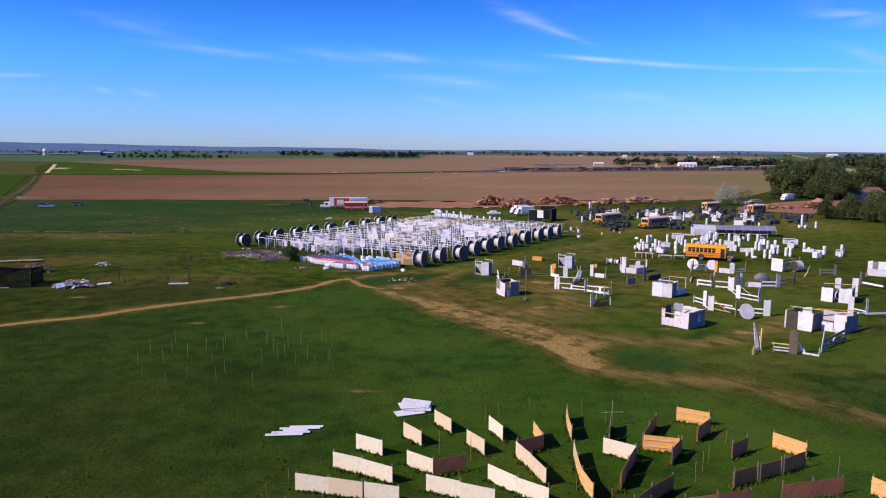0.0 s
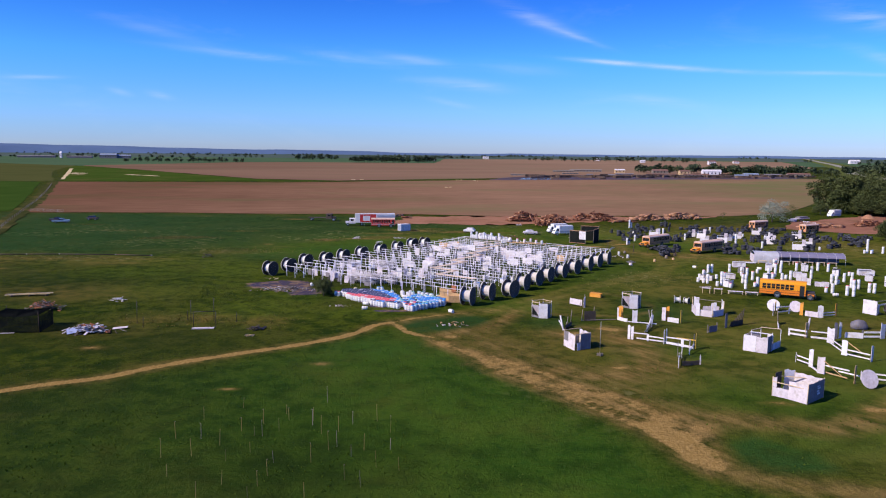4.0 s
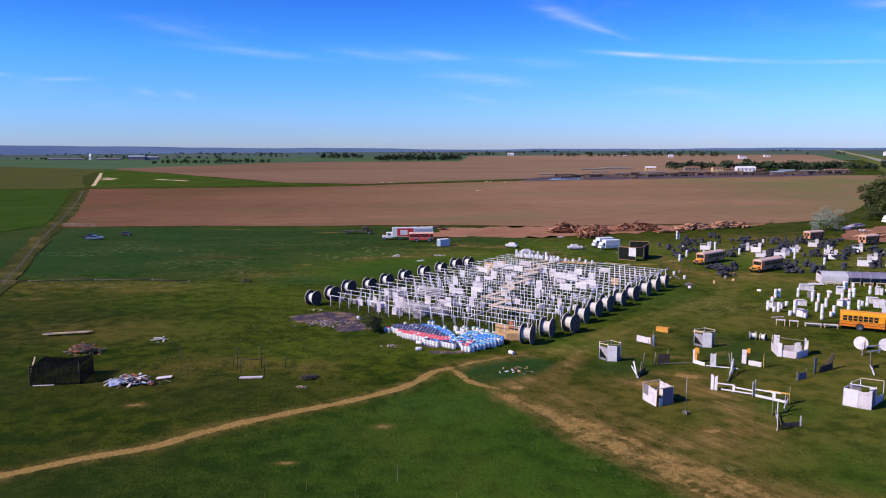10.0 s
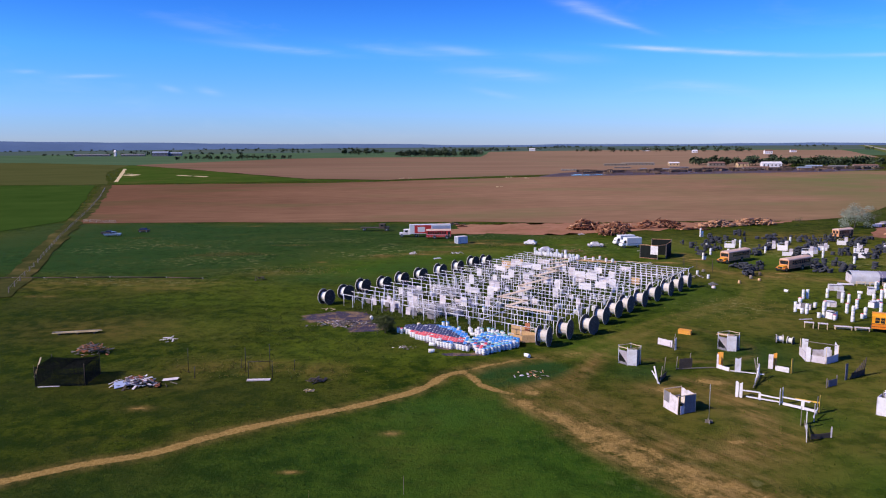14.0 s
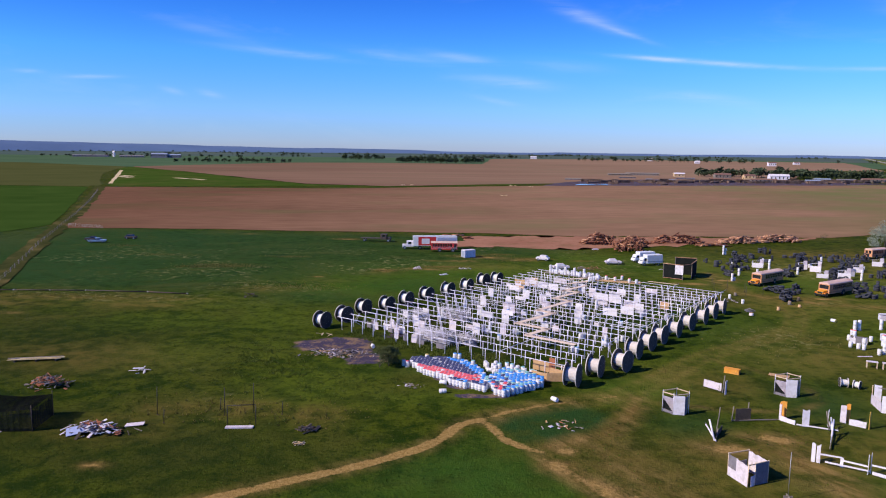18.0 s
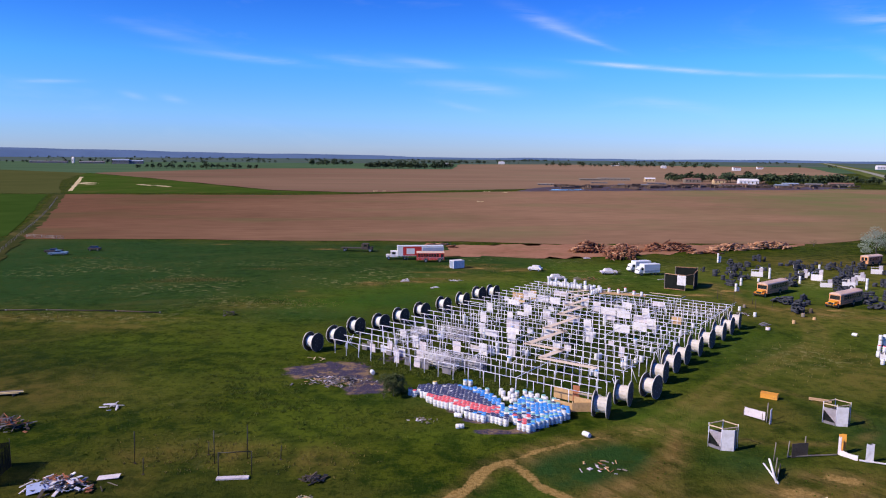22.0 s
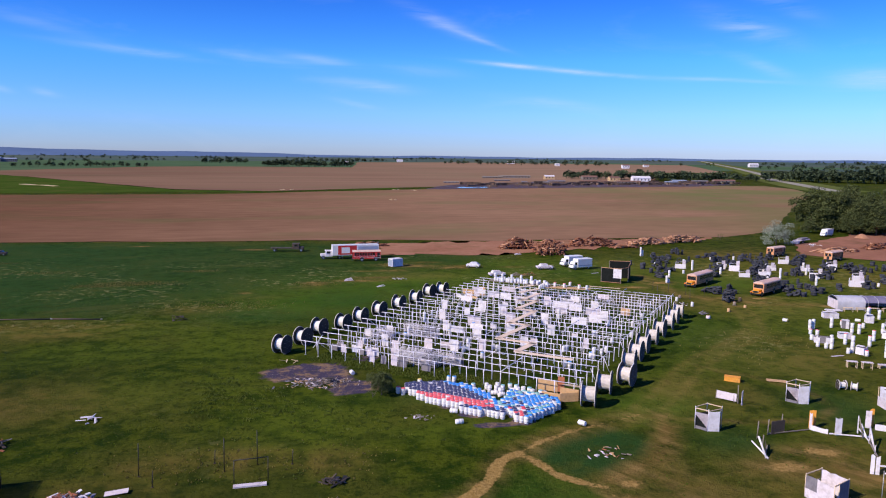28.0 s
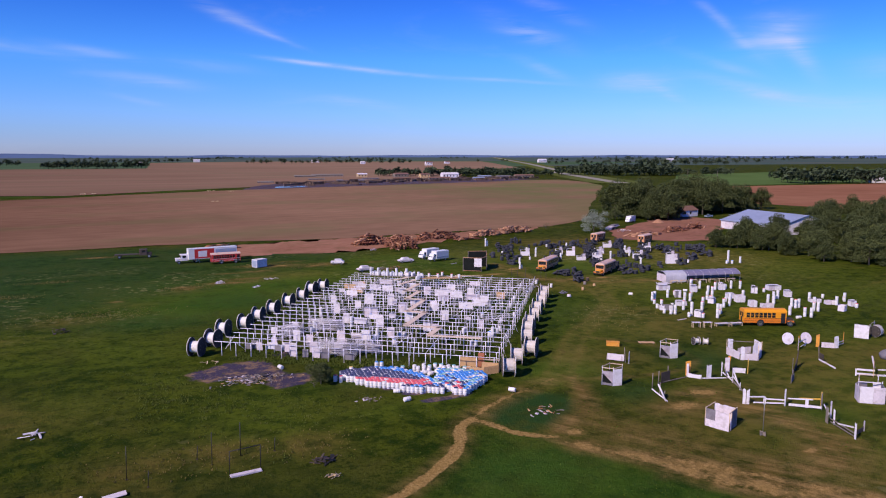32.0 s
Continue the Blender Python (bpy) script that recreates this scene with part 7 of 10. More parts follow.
for y0, y1 in ((-0.5, 14.05), (28.5, 13.95)):
    bm = bmesh.new()
    z0, z1 = 3.2, 7.05
    a = [bm.verts.new(v) for v in ((-0.5, y0, z0), (30.5, y0, z0), (30.5, y1, z1), (-0.5, y1, z1), (-0.5, y0, z0 + 0.15), (30.5, y0, z0 + 0.15), (30.5, y1, z1 + 0.15), (-0.5, y1, z1 + 0.15))]
    for q in ((3, 2, 1, 0), (4, 5, 6, 7), (0, 1, 5, 4), (1, 2, 6, 5), (2, 3, 7, 6), (3, 0, 4, 7)):
        bm.faces.new([a[i] for i in q])
    bmesh.ops.recalc_face_normals(bm, faces=bm.faces)
    part("roof_slope", bm, M["bluewhite"], barn, "pale blue metal roof")
part("barn_door", box(2.5, 7.0, -0.05, -0.01, 0.0, 2.9), M["offwhite"], barn)
for x in (10, 15, 20, 25):
    part("window", box(x, x + 1.6, -0.05, -0.01, 1.1, 2.1), M["glass"], barn)


def house(x, y, turn, w, d, h, wall, roof, label, ridge_h=1.8, category="house", group="farm buildings"):
    t_ = thing("farm_building", x, y, turn, label, category, group)
    part("wall", shell([(-d / 2, 0), (d / 2, 0), (d / 2, h), (0, h + ridge_h), (-d / 2, h)], -w / 2, w / 2), M[wall], t_)
    for s in (-1, 1):
        bm = bmesh.new()
        m_, L = along((0, s * (d / 2 + 0.3), h - 0.25), (0, 0, h + ridge_h + 0.05))
        a = [bm.verts.new(v) for v in ((-w / 2 - 0.3, s * (d / 2 + 0.3), h - 0.15), (w / 2 + 0.3, s * (d / 2 + 0.3), h - 0.15), (w / 2 + 0.3, 0, h + ridge_h + 0.02), (-w / 2 - 0.3, 0, h + ridge_h + 0.02))]
        b = [bm.verts.new(v.co + Vector((0, 0, 0.14))) for v in a]
        bm.faces.new(a)
        bm.faces.new(b[::-1])
        for i in range(4):
            bm.faces.new((a[i], a[(i + 1) % 4], b[(i + 1) % 4], b[i]))
        bmesh.ops.recalc_face_normals(bm, faces=bm.faces)
        part("roof", bm, M[roof], t_)
    for k in range(max(1, int(w / 4))):
        part("window", box(-w / 2 + 1.2 + k * 4, -w / 2 + 2.3 + k * 4, -d / 2 - 0.03, -d / 2 + 0.01, h * 0.4, h * 0.8), M["glass"], t_)
    part("door", box(-w / 2 - 0.03, -w / 2 + 0.01, -0.6, 0.6, 0, min(2.1, h * 0.85)), M["black"], t_)
    return t_


house(191.5, 328.5, 10, 11, 7, 3.0, "white", "roofbrown", "white farmhouse with a brown roof among trees")
house(146.5, 183.0, -60, 9, 7, 3.0, "tan", "tan", "tan building at the edge of the trees")
house(212.0, 306.0, 0, 8, 3, 2.8, "white", "trailerwhite", "white trailer beside the barn", 0.3, "trailer")
for x, y, a in ((197, 318, 10), (205, 312, 30), (216, 318, 0), (184, 324, 20)):
    car("old_car", x, y, a, ("white", "carblue", "darksteel", "white")[int(x) % 4], "old car standing in the farmyard", 4.4)
sand = thing("sand_heap", 157.5, 305.0, 0, "small heap of pale sand in the yard", "sand")
part("heap", lathe([(2.6, 0), (1.8, 0.7), (0.8, 1.5), (0.15, 1.6), (0, 1.62)], 16), M["cutlog"], sand)
trl = thing("flat_trailer", 124.5, 291.5, 35, "pale flat farm trailer standing by the bush", "trailer")
part("flat_bed", box(-4.5, 4.5, -1.2, 1.2, 0.9, 1.15), M["offwhite"], trl)
part("rear_ramp", box(-6.2, -4.6, -1.2, 1.2, 0.2, 0.9), M["offwhite"], trl)
part("load", box(-2.0, 3.5, -0.9, 0.9, 1.16, 1.7, 0.1), M["greyboard"], trl)
for px in (-2, -0.9):
    for s in (-1, 1):
        wheel(trl, px, s, 0.42, 0.25, M["chrome"])


# ---- plywood panel course ----
# ends of the top edge, kind of board
WEST_PANELS = [
    ((-6.2, 50.0), (-4.2, 48.8), "w"), ((-7.4, 46.9), (-5.3, 45.8), "w"), ((-5.3, 45.8), (-3.2, 44.5), "w"), ((-9.3, 43.6), (-7.1, 43.0), "w"), ((-7.1, 43.0), (-4.9, 42.4), "p"),
    ((-4.8, 42.4), (-2.6, 41.8), "w"), ((-2.4, 47.2), (-0.6, 45.8), "w"), ((-0.6, 45.7), (1.6, 46.5), "r"), ((-1.0, 43.5), (1.1, 42.5), "w"), ((1.1, 42.4), (3.2, 41.4), "w"),
    ((-2.9, 52.3), (-1.5, 50.5), "p"), ((-0.6, 55.0), (0.7, 52.9), "p"), ((1.8, 50.9), (3.0, 49.0), "p"), ((3.6, 53.7), (4.5, 51.5), "w"),
]
MIDDLE_PANELS = [
    ((6.9, 52.5), (7.3, 50.1), "o"), ((5.3, 48.8), (7.3, 50.0), "r"), ((5.2, 48.8), (6.0, 46.6), "p"), ((6.0, 46.5), (6.7, 44.3), "p"), ((3.0, 45.0), (4.7, 43.2), "w"),
    ((4.7, 43.1), (6.5, 41.7), "w"), ((10.0, 56.0), (9.7, 53.8), "o"), ((9.7, 53.7), (9.6, 51.5), "o"), ((9.3, 49.0), (9.1, 46.6), "p"), ((9.1, 46.5), (9.0, 44.4), "o"),
    ((9.0, 44.4), (9.3, 42.2), "o"), ((13.1, 54.1), (12.5, 51.9), "g"), ((12.5, 51.8), (11.9, 49.6), "g"), ((11.5, 49.5), (13.4, 48.0), "w"), ((13.4, 47.9), (12.3, 45.8), "d"),
]
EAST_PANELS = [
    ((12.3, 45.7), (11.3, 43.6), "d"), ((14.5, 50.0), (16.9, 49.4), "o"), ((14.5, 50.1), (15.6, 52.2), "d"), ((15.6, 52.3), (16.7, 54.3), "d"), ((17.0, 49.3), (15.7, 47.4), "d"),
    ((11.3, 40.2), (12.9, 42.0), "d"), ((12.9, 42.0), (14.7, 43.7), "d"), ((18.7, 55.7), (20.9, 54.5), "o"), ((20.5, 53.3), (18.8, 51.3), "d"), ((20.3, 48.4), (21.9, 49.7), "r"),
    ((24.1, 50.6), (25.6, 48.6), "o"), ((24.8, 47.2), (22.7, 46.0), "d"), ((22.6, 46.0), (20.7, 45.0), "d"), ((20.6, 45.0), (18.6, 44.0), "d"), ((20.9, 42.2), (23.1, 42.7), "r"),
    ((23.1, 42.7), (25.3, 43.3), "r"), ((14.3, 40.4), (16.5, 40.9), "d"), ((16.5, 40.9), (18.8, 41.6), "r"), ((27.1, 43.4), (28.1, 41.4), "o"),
]
FRONT_PANELS = [
    ((-9.2, 40.0), (-7.1, 39.4), "w"), ((-6.9, 39.2), (-4.8, 38.4), "p"), ((0.2, 39.8), (2.2, 38.8), "w"), ((5.0, 39.0), (6.9, 37.6), "p"), ((8.6, 39.6), (9.2, 37.2), "o"),
    ((12.2, 38.4), (14.2, 39.2), "d"), ((18.2, 38.6), (20.4, 39.4), "r"), ((24.0, 39.4), (26.2, 40.0), "r"),
]
PANELS = WEST_PANELS + MIDDLE_PANELS + EAST_PANELS + FRONT_PANELS
# d and g: the same plywood, darkened in colour for faces in shade
LOOKS = {"w": ("palewood", "pale cream plywood panel standing on edge in grass"), "p": ("palewood", "sunlit tan plywood panel standing on edge in grass"), "o": ("orangeply", "orange-tan plywood panel with rails standing in grass"),
         "r": ("redwood", "dark red plywood panel standing in grass"), "d": ("greyboard", "plywood panel coloured dark for shade, standing in grass"), "g": ("shadedply", "brown plywood panel coloured dark for shade, standing in grass")}
M["creamply"] = surface("cream_plywood", (0.72, 0.60, 0.46), (0.88, 0.78, 0.64), 0.8, grain=6, coarse=1.3, stain=(0.5, 0.4, 0.32), stainamt=0.3, rnd=0.3)
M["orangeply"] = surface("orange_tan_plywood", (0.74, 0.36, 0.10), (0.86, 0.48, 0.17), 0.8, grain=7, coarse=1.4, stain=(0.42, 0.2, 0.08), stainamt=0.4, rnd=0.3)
M["shadedply"] = surface("shade_dark_plywood", (0.52, 0.155, 0.046), (0.66, 0.23, 0.078), 0.85, grain=6, coarse=1.2, stain=(0.09, 0.05, 0.045), rnd=0.4)
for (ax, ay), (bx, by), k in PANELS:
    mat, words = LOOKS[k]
    mat = {"w": "creamply", "d": "shadedply", "p": "palewood"}.get(k, mat)
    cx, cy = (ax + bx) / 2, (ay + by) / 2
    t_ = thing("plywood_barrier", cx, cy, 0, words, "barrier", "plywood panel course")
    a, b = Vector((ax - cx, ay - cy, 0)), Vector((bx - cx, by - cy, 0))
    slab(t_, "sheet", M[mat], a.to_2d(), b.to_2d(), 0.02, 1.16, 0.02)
    d_ = (b - a).normalized()
    n_ = Vector((-d_.y, d_.x, 0)) * 0.045
    for e_, s in ((a + d_ * 0.06, 1), (b - d_ * 0.06, 1)):
        beam(t_, "stake", M["greywood"], e_ + n_ * s + Vector((0, 0, -0.1)), e_ + n_ * s + Vector((0, 0, 1.24 + 0.1 * ((int(ax * 10)) % 3))), 0.06, 0.04)
    if k == "o":
        for z in (0.35, 0.85):
            beam(t_, "back_rail", M["palewood"], a - n_ + Vector((0, 0, z)), b - n_ + Vector((0, 0, z)), 0.04, 0.05)

r = random.Random(8)
MEADOW_STAKES = [(-30.4, 70.3), (-28.5, 66.8), (-30.7, 74.3), (-28.0, 70.7), (-25.0, 63.3), (-28.5, 74.4), (-29.8, 78.9), (-23.9, 65.7), (-26.4, 73.0), (-24.9, 69.9), (-21.0, 62.5), (-25.5, 76.3), (-27.1, 82.4), (-23.4, 71.7), (-21.1, 65.5), (-24.0, 75.2), (-23.3, 75.2), (-20.8, 67.3), (-20.9, 69.7), (-24.0, 78.2), (-22.1, 76.4), (-22.4, 80.7), (-21.8, 79.1), (-17.1, 63.4), (-17.9, 69.8), (-19.5, 79.1), (-19.4, 78.0), (-18.2, 76.0), (-16.9, 72.4), (-19.1, 84.3), (-16.3, 73.1), (-14.7, 66.8), (-16.7, 76.5), (-14.8, 71.1), (-15.7, 78.4), (-13.3, 65.6), (-13.9, 72.5), (-12.5, 69.2), (-13.5, 79.2), (-11.7, 72.8), (-12.0, 76.5), (-10.6, 68.6)]
COURSE_STAKES = [(4.6, 56.6), (7.2, 58.0), (3.4, 55.4), (11.4, 56.8), (-9.8, 44.2), (-10.6, 41.6), (2.0, 48.2), (17.6, 46.6), (16.6, 45.0), (10.2, 41.2), (21.0, 51.4), (13.0, 55.4), (-0.2, 49.2), (8.6, 43.8), (18.4, 47.8), (12.4, 40.6), (26.2, 45.6)]
for x, y in MEADOW_STAKES + COURSE_STAKES:
    t_ = thing("wooden_stake", x, y, r.uniform(0, 90), "thin weathered wooden stake driven into the grass", "stake", "stakes in the grass")
    h = r.uniform(0.9, 1.7)
    beam(t_, "shaft", M["stake"] if r.random() < 0.8 else M["greywood"], (0, 0, -0.1), (r.uniform(-0.08, 0.08), r.uniform(-0.08, 0.08), h), 0.034, 0.025)
    if r.random() < 0.3:
        part("cap", box(-0.03, 0.03, -0.03, 0.03, h - 0.02, h + 0.03), M["greywood"], t_)
gw = thing("fallen_board_stack", -2.4, 57.8, 12, "stack of lilac-white boards lying in the grass", "boards")
for k, (dx, dy, a, tilt) in enumerate(((-0.4, -0.5, 8, 0), (0.3, 0.1, -14, 1.0), (0.1, 0.5, 4, 4), (0.35, 0.7, -22, 7))):
    bm = bmesh.new()
    add_box(bm, -1.2, 1.2, -0.6, 0.6, 0, 0.03, pose(dx, dy, 0.05 + k * 0.11, tilt, tilt * 0.5, a))
    part("board", bm, M["white"], gw)
gw = thing("fallen_boards", -11.3, 53.3, 4, "flat white boards lying in long grass", "boards")
for k, (x0, x1) in enumerate(((-2.1, 0.7), (-1.7, 1.2), (-0.9, 1.0), (-1.2, 1.9), (-0.5, 2.1))):
    bm = bmesh.new()
    add_box(bm, x0, x1, 0, 0.36, 0, 0.03, pose(0, -0.95 + k * 0.38, 0.05 + 0.02 * (k % 2), 0, r.uniform(-0.8, 0.8), r.uniform(-1.5, 1.5)))
    part("board", bm, M["white"], gw)
cp = thing("cross_stake", 13.3, 54.6, 0, "thin grey pole with a crossbar standing in the panel course", "stake")
beam(cp, "pole", M["greywood"], (0, 0, -0.1), (0, 0, 2.1), 0.05, 0.05)
beam(cp, "crossbar", M["greywood"], (-0.85, 0, 1.1), (0.85, 0, 1.15), 0.05, 0.04)


# ---- the village of obstacles ----
class Site:
    """An obstacle on the grass, built from parts given in world places."""

    def __init__(self, name, x, y, label, category="obstacle"):
        self.x, self.y = x, y
        self.t = thing(name, x, y, 0, label, category, "village obstacles")

    def p(self, q):
        return (q[0] - self.x, q[1] - self.y)

    def wall(self, a, b, h, mat="offwhite", z0=0.0, name="wall_board", label="", lean=0.0):
        slab(self.t, name, M[mat], self.p(a), self.p(b), z0, h, 0.05, label, lean, jag=0.14 if h > 1.5 else 0.05)

    def post(self, a, h, mat="white", w=0.3, name="tall_board", turn=0.0, th=0.05):
        x, y = self.p(a)
        c_, s_ = math.cos(radians(turn)) * w / 2, math.sin(radians(turn)) * w / 2
        slab(self.t, name, M[mat], (x - c_, y - s_), (x + c_, y + s_), 0, h, th, jag=0.2)

    def spike(self, a, tip, h, mat="offwhite", w=0.3, turn=0.0, name="splintered_board"):
        """A split board that narrows to a point above tip."""
        (x, y), (tx, ty) = self.p(a), self.p(tip)
        c_, n_ = math.cos(radians(turn)), math.sin(radians(turn))
        bm = bmesh.new()
        rings = [[bm.verts.new((x + (tx - x) * k + u * w * q * c_ - e * n_, y + (ty - y) * k + u * w * q * n_ + e * c_, h * k)) for u, e in ((-0.5, -0.03), (0.5, -0.03), (0.5, 0.03), (-0.5, 0.03))] for k, q in ((0, 0.8), (0.3, 1.05), (0.55, 0.7), (0.75, 0.55), (1.0, 0.10))]
        for lo, hi in zip(rings, rings[1:]):
            for i in range(4):
                bm.faces.new((lo[i], lo[(i + 1) % 4], hi[(i + 1) % 4], hi[i]))
        bm.faces.new(rings[-1])
        bm.faces.new(rings[0][::-1])
        bmesh.ops.recalc_face_normals(bm, faces=bm.faces)
        part(name, bm, M[mat], self.t)

    def rail(self, a, b, z, mat="white", w=0.05, h=0.16, z2=None, name="rail"):
        beam(self.t, name, M[mat], (*self.p(a), z), (*self.p(b), z if z2 is None else z2), w, h)

    def pole(self, a, h, mat="pipe", r_=0.035, name="pole", z0=-0.05):
        x, y = self.p(a)
        tube(self.t, name, M[mat], (x, y, z0), (x, y, h), r_, 6)

    def pipe(self, a, za, b, zb, mat="pipe", r_=0.035, name="pipe"):
        tube(self.t, name, M[mat], (*self.p(a), za), (*self.p(b), zb), r_, 6)


def frame_hut(x, y, turn, label, flip=1):
    """A small open hut: two tall boards, a dark side, a black sheet for the opening's shade and a pipe frame on top."""
    s = Site("board_hut", x, y, label, "hut")
    c_, n_ = math.cos(radians(turn)), math.sin(radians(turn))

    def g(u, v):
        return (x + u * c_ - v * n_, y + u * n_ + v * c_)
    s.wall(g(0, 0), g(1.25, 0), 2.25, "white", name="front_board")
    s.wall(g(1.27, 0.03), g(1.65, 0.95), 2.2, "greyboard", name="side_board")
    s.wall(g(-1.1, 1.0), g(-0.05, 0.05), 0.35, "greyboard", name="side_board")
    bm = bmesh.new()
    (ax, ay), (bx, by) = s.p(g(-1.1, 0.96)), s.p(g(-0.04, 0.0))
    tri = [bm.verts.new(v) for v in ((ax, ay, 1.62), (bx, by, 0.3), (bx, by, 1.95), (ax, ay, 1.9))]
    slant = bm.faces.new(tri)
    bmesh.ops.solidify(bm, geom=[slant], thickness=0.03)
    part("slanting_board", bm, M["offwhite"], s.t)
    # added black sheet stands in for the shade inside the opening
    s.wall(g(-0.95, 1.1), g(0.3, 0.5), 1.75, "net", name="dark_cloth")
    s.wall(g(-1.1, 1.1), g(0.6, 1.9), 1.7, "darkwood", name="back_board")
    for q in ((-1.15, 0.95), (1.8, 1.0), (0.5, 2.1), (-0.02, 0.0)):
        s.pole(g(*q), 2.6, "pipe", 0.04)
    s.rail(g(-1.15, 0.95), g(0.1, -0.02), 2.35, "palewood", 0.08, 0.1, name="top_rail")
    s.rail(g(-1.15, 0.95), g(0.5, 2.1), 2.5, "palewood", 0.08, 0.08, name="top_rail")
    s.rail(g(0.5, 2.1), g(1.8, 1.0), 2.5, "palewood", 0.08, 0.08, name="top_rail")
    s.rail(g(-0.02, 0), g(1.8, 1.0), 2.3, "palewood", 0.08, 0.08, name="top_rail")
    return s


frame_hut(6.6, 122.9, -8, "small hut of pale boards with a pipe frame")
s_ = frame_hut(22.2, 130.6, -8, "small hut of pale boards beside a tan platform")
s_ = Site("leaning_board", 13.8, 132.4, "low white board with a leaning broken post")
s_.wall((12.9, 133.4), (14.6, 131.6), 1.15, "offwhite", 0.15)
s_.post((14.9, 130.8), 1.9, "offwhite", 0.35, turn=40)
s_.pipe((14.7, 131.4), 0.0, (15.2, 132.4), 2.0, "greywood", 0.06)
s_.post((12.9, 133.5), 0.9, "greywood", 0.12, turn=0)
s_.post((14.4, 131.8), 0.9, "greywood", 0.12, turn=0)
ob_ = thing("orange_box", 18.5, 140.0, -32, "orange wooden box lying on the grass", "box", "village obstacles")
part("box_body", box(-1.0, 1.0, -0.45, 0.45, 0.02, 0.65, 0.02), M["orangewood"], ob_)
part("top_board", box(-1.03, 1.03, -0.48, 0.48, 0.652, 0.70), M["orangewood"], ob_)
op_ = thing("low_platform", 24.6, 139.4, -25, "tan plank platform lying on the grass", "platform", "village obstacles")
for k in range(3):
    beam(op_, "board", M["plywood"], (-1.3, -0.35 + k * 0.34, 0.12), (1.3, -0.35 + k * 0.34, 0.12), 0.32, 0.05)
for sx in (-1, 1):
    beam(op_, "bearer", M["greywood"], (sx, -0.5, 0.045), (sx, 0.5, 0.045), 0.1, 0.09)
rl_ = cable_reel("small_cable_reel", 0.62, 0.9, 0.36, M["reeldrum"])
rl_.matrix_basis = pose(31.4, 135.6, -0.02, 0, 0, -12)
tagged(rl_, "small pale cable reel lying on the grass", "cable reel", "village obstacles")
rl_ = cable_reel("small_cable_reel", 0.55, 0.7, 0.34, M["reeldrum"])
rl_.matrix_basis = pose(32.8, 135.0, -0.02, 0, 0, -40)
tagged(rl_, "small white cable reel lying on the grass", "cable reel", "village obstacles")

# yellow and white board corners
s_ = Site("board_corner", 19.4, 121.4, "corner of tall yellow and white boards with a low rail")
s_.post((18.5, 122.4), 2.0, "offwhite", 0.3, turn=-60)
s_.post((19.0, 122.9), 2.1, "orangewood", 0.7, turn=-25)
s_.wall((18.5, 122.3), (19.6, 120.9), 0.55, "white", name="low_board")
s_.post((20.6, 120.6), 2.0, "white", 0.75, turn=-5)
s_.post((20.9, 121.0), 1.9, "greyboard", 0.4, turn=20)
s_.rail((19.7, 120.8), (23.6, 119.4), 0.15, "white", 0.12, 0.12)
s_ = Site("board_corner", 26.4, 121.4, "corner of tall tan boards with a low white wall")
s_.post((25.4, 122.3), 2.1, "offwhite", 0.6, turn=-35)
s_.post((26.1, 122.7), 2.1, "orangewood", 0.45, turn=-25)
s_.wall((25.8, 121.7), (27.2, 120.7), 0.7, "white", name="low_board")
s_.post((27.5, 120.6), 2.0, "yellow", 0.5, turn=50)
s_ = Site("broken_fence", 22.6, 118.0, "chain of broken white boards and sagging rails", "fence")
s_.post((23.2, 121.0), 2.0, "white", 0.3, turn=70)
s_.pipe((23.3, 120.6), 1.2, (22.7, 118.8), 0.25, "white", 0.08)
s_.rail((23.2, 120.8), (22.6, 118.4), 0.55, "white", 0.06, 0.16, z2=0.2)
s_.post((22.5, 118.2), 1.9, "offwhite", 0.4, turn=60)
s_.pipe((22.5, 118.2), 1.8, (21.6, 116.4), 0.7, "white", 0.10)
s_.rail((22.4, 118.0), (21.2, 115.6), 0.9, "white", 0.06, 0.2, z2=0.5)
s_.rail((22.4, 118.0), (20.4, 114.0), 0.25, "greywood", 0.08, 0.2)
s_.post((21.1, 115.4), 1.1, "white", 0.3, turn=60)
s_.pipe((22.7, 119.4), 0, (22.4, 119.8), 2.2, "greywood", 0.07)
s_ = Site("wire_fence", 13.6, 118.8, "dark leaning posts with wire mesh around bare earth")
for a, h in (((10.0, 117.6), 1.5), ((11.0, 120.4), 1.9), ((12.8, 121.4), 1.7), ((14.6, 121.8), 2.1), ((9.6, 116.2), 1.0)):
    s_.pipe(a, 0, (a[0] + 0.2, a[1] + 0.2), h, "greywood", 0.06)
s_.wall((9.6, 116.2), (10.9, 118.6), 0.6, "darkwood", name="mesh_panel")
s_.pipe((9.2, 115.4), 0, (8.9, 116.6), 1.9, "white", 0.11)
s_.pipe((9.3, 115.2), 0.05, (8.9, 117.8), 0.9, "white", 0.09)
s_.wall((13.2, 121.4), (15.0, 121.8), 1.5, "darkwood", name="dark_board")
s_.rail((12.8, 121.4), (18.2, 122.2), 0.12, "greywood", 0.1, 0.1)

# hut A: four boards round a square with window holes
s_ = Site("window_hut", 9.6, 106.0, "pale board hut with a dark window opening and pipe top", "hut")
s_.wall((8.1, 107.2), (8.5, 106.1), 0.85, "offwhite")
# grey board closes the window hole, standing in for the shade inside
s_.wall((8.1, 107.2), (8.5, 106.1), 2.1, "greyboard", 0.86, name="dark_window")
s_.wall((8.5, 106.1), (9.1, 104.6), 2.1, "offwhite")
s_.wall((9.9, 105.1), (11.3, 105.8), 2.1, "greyboard")
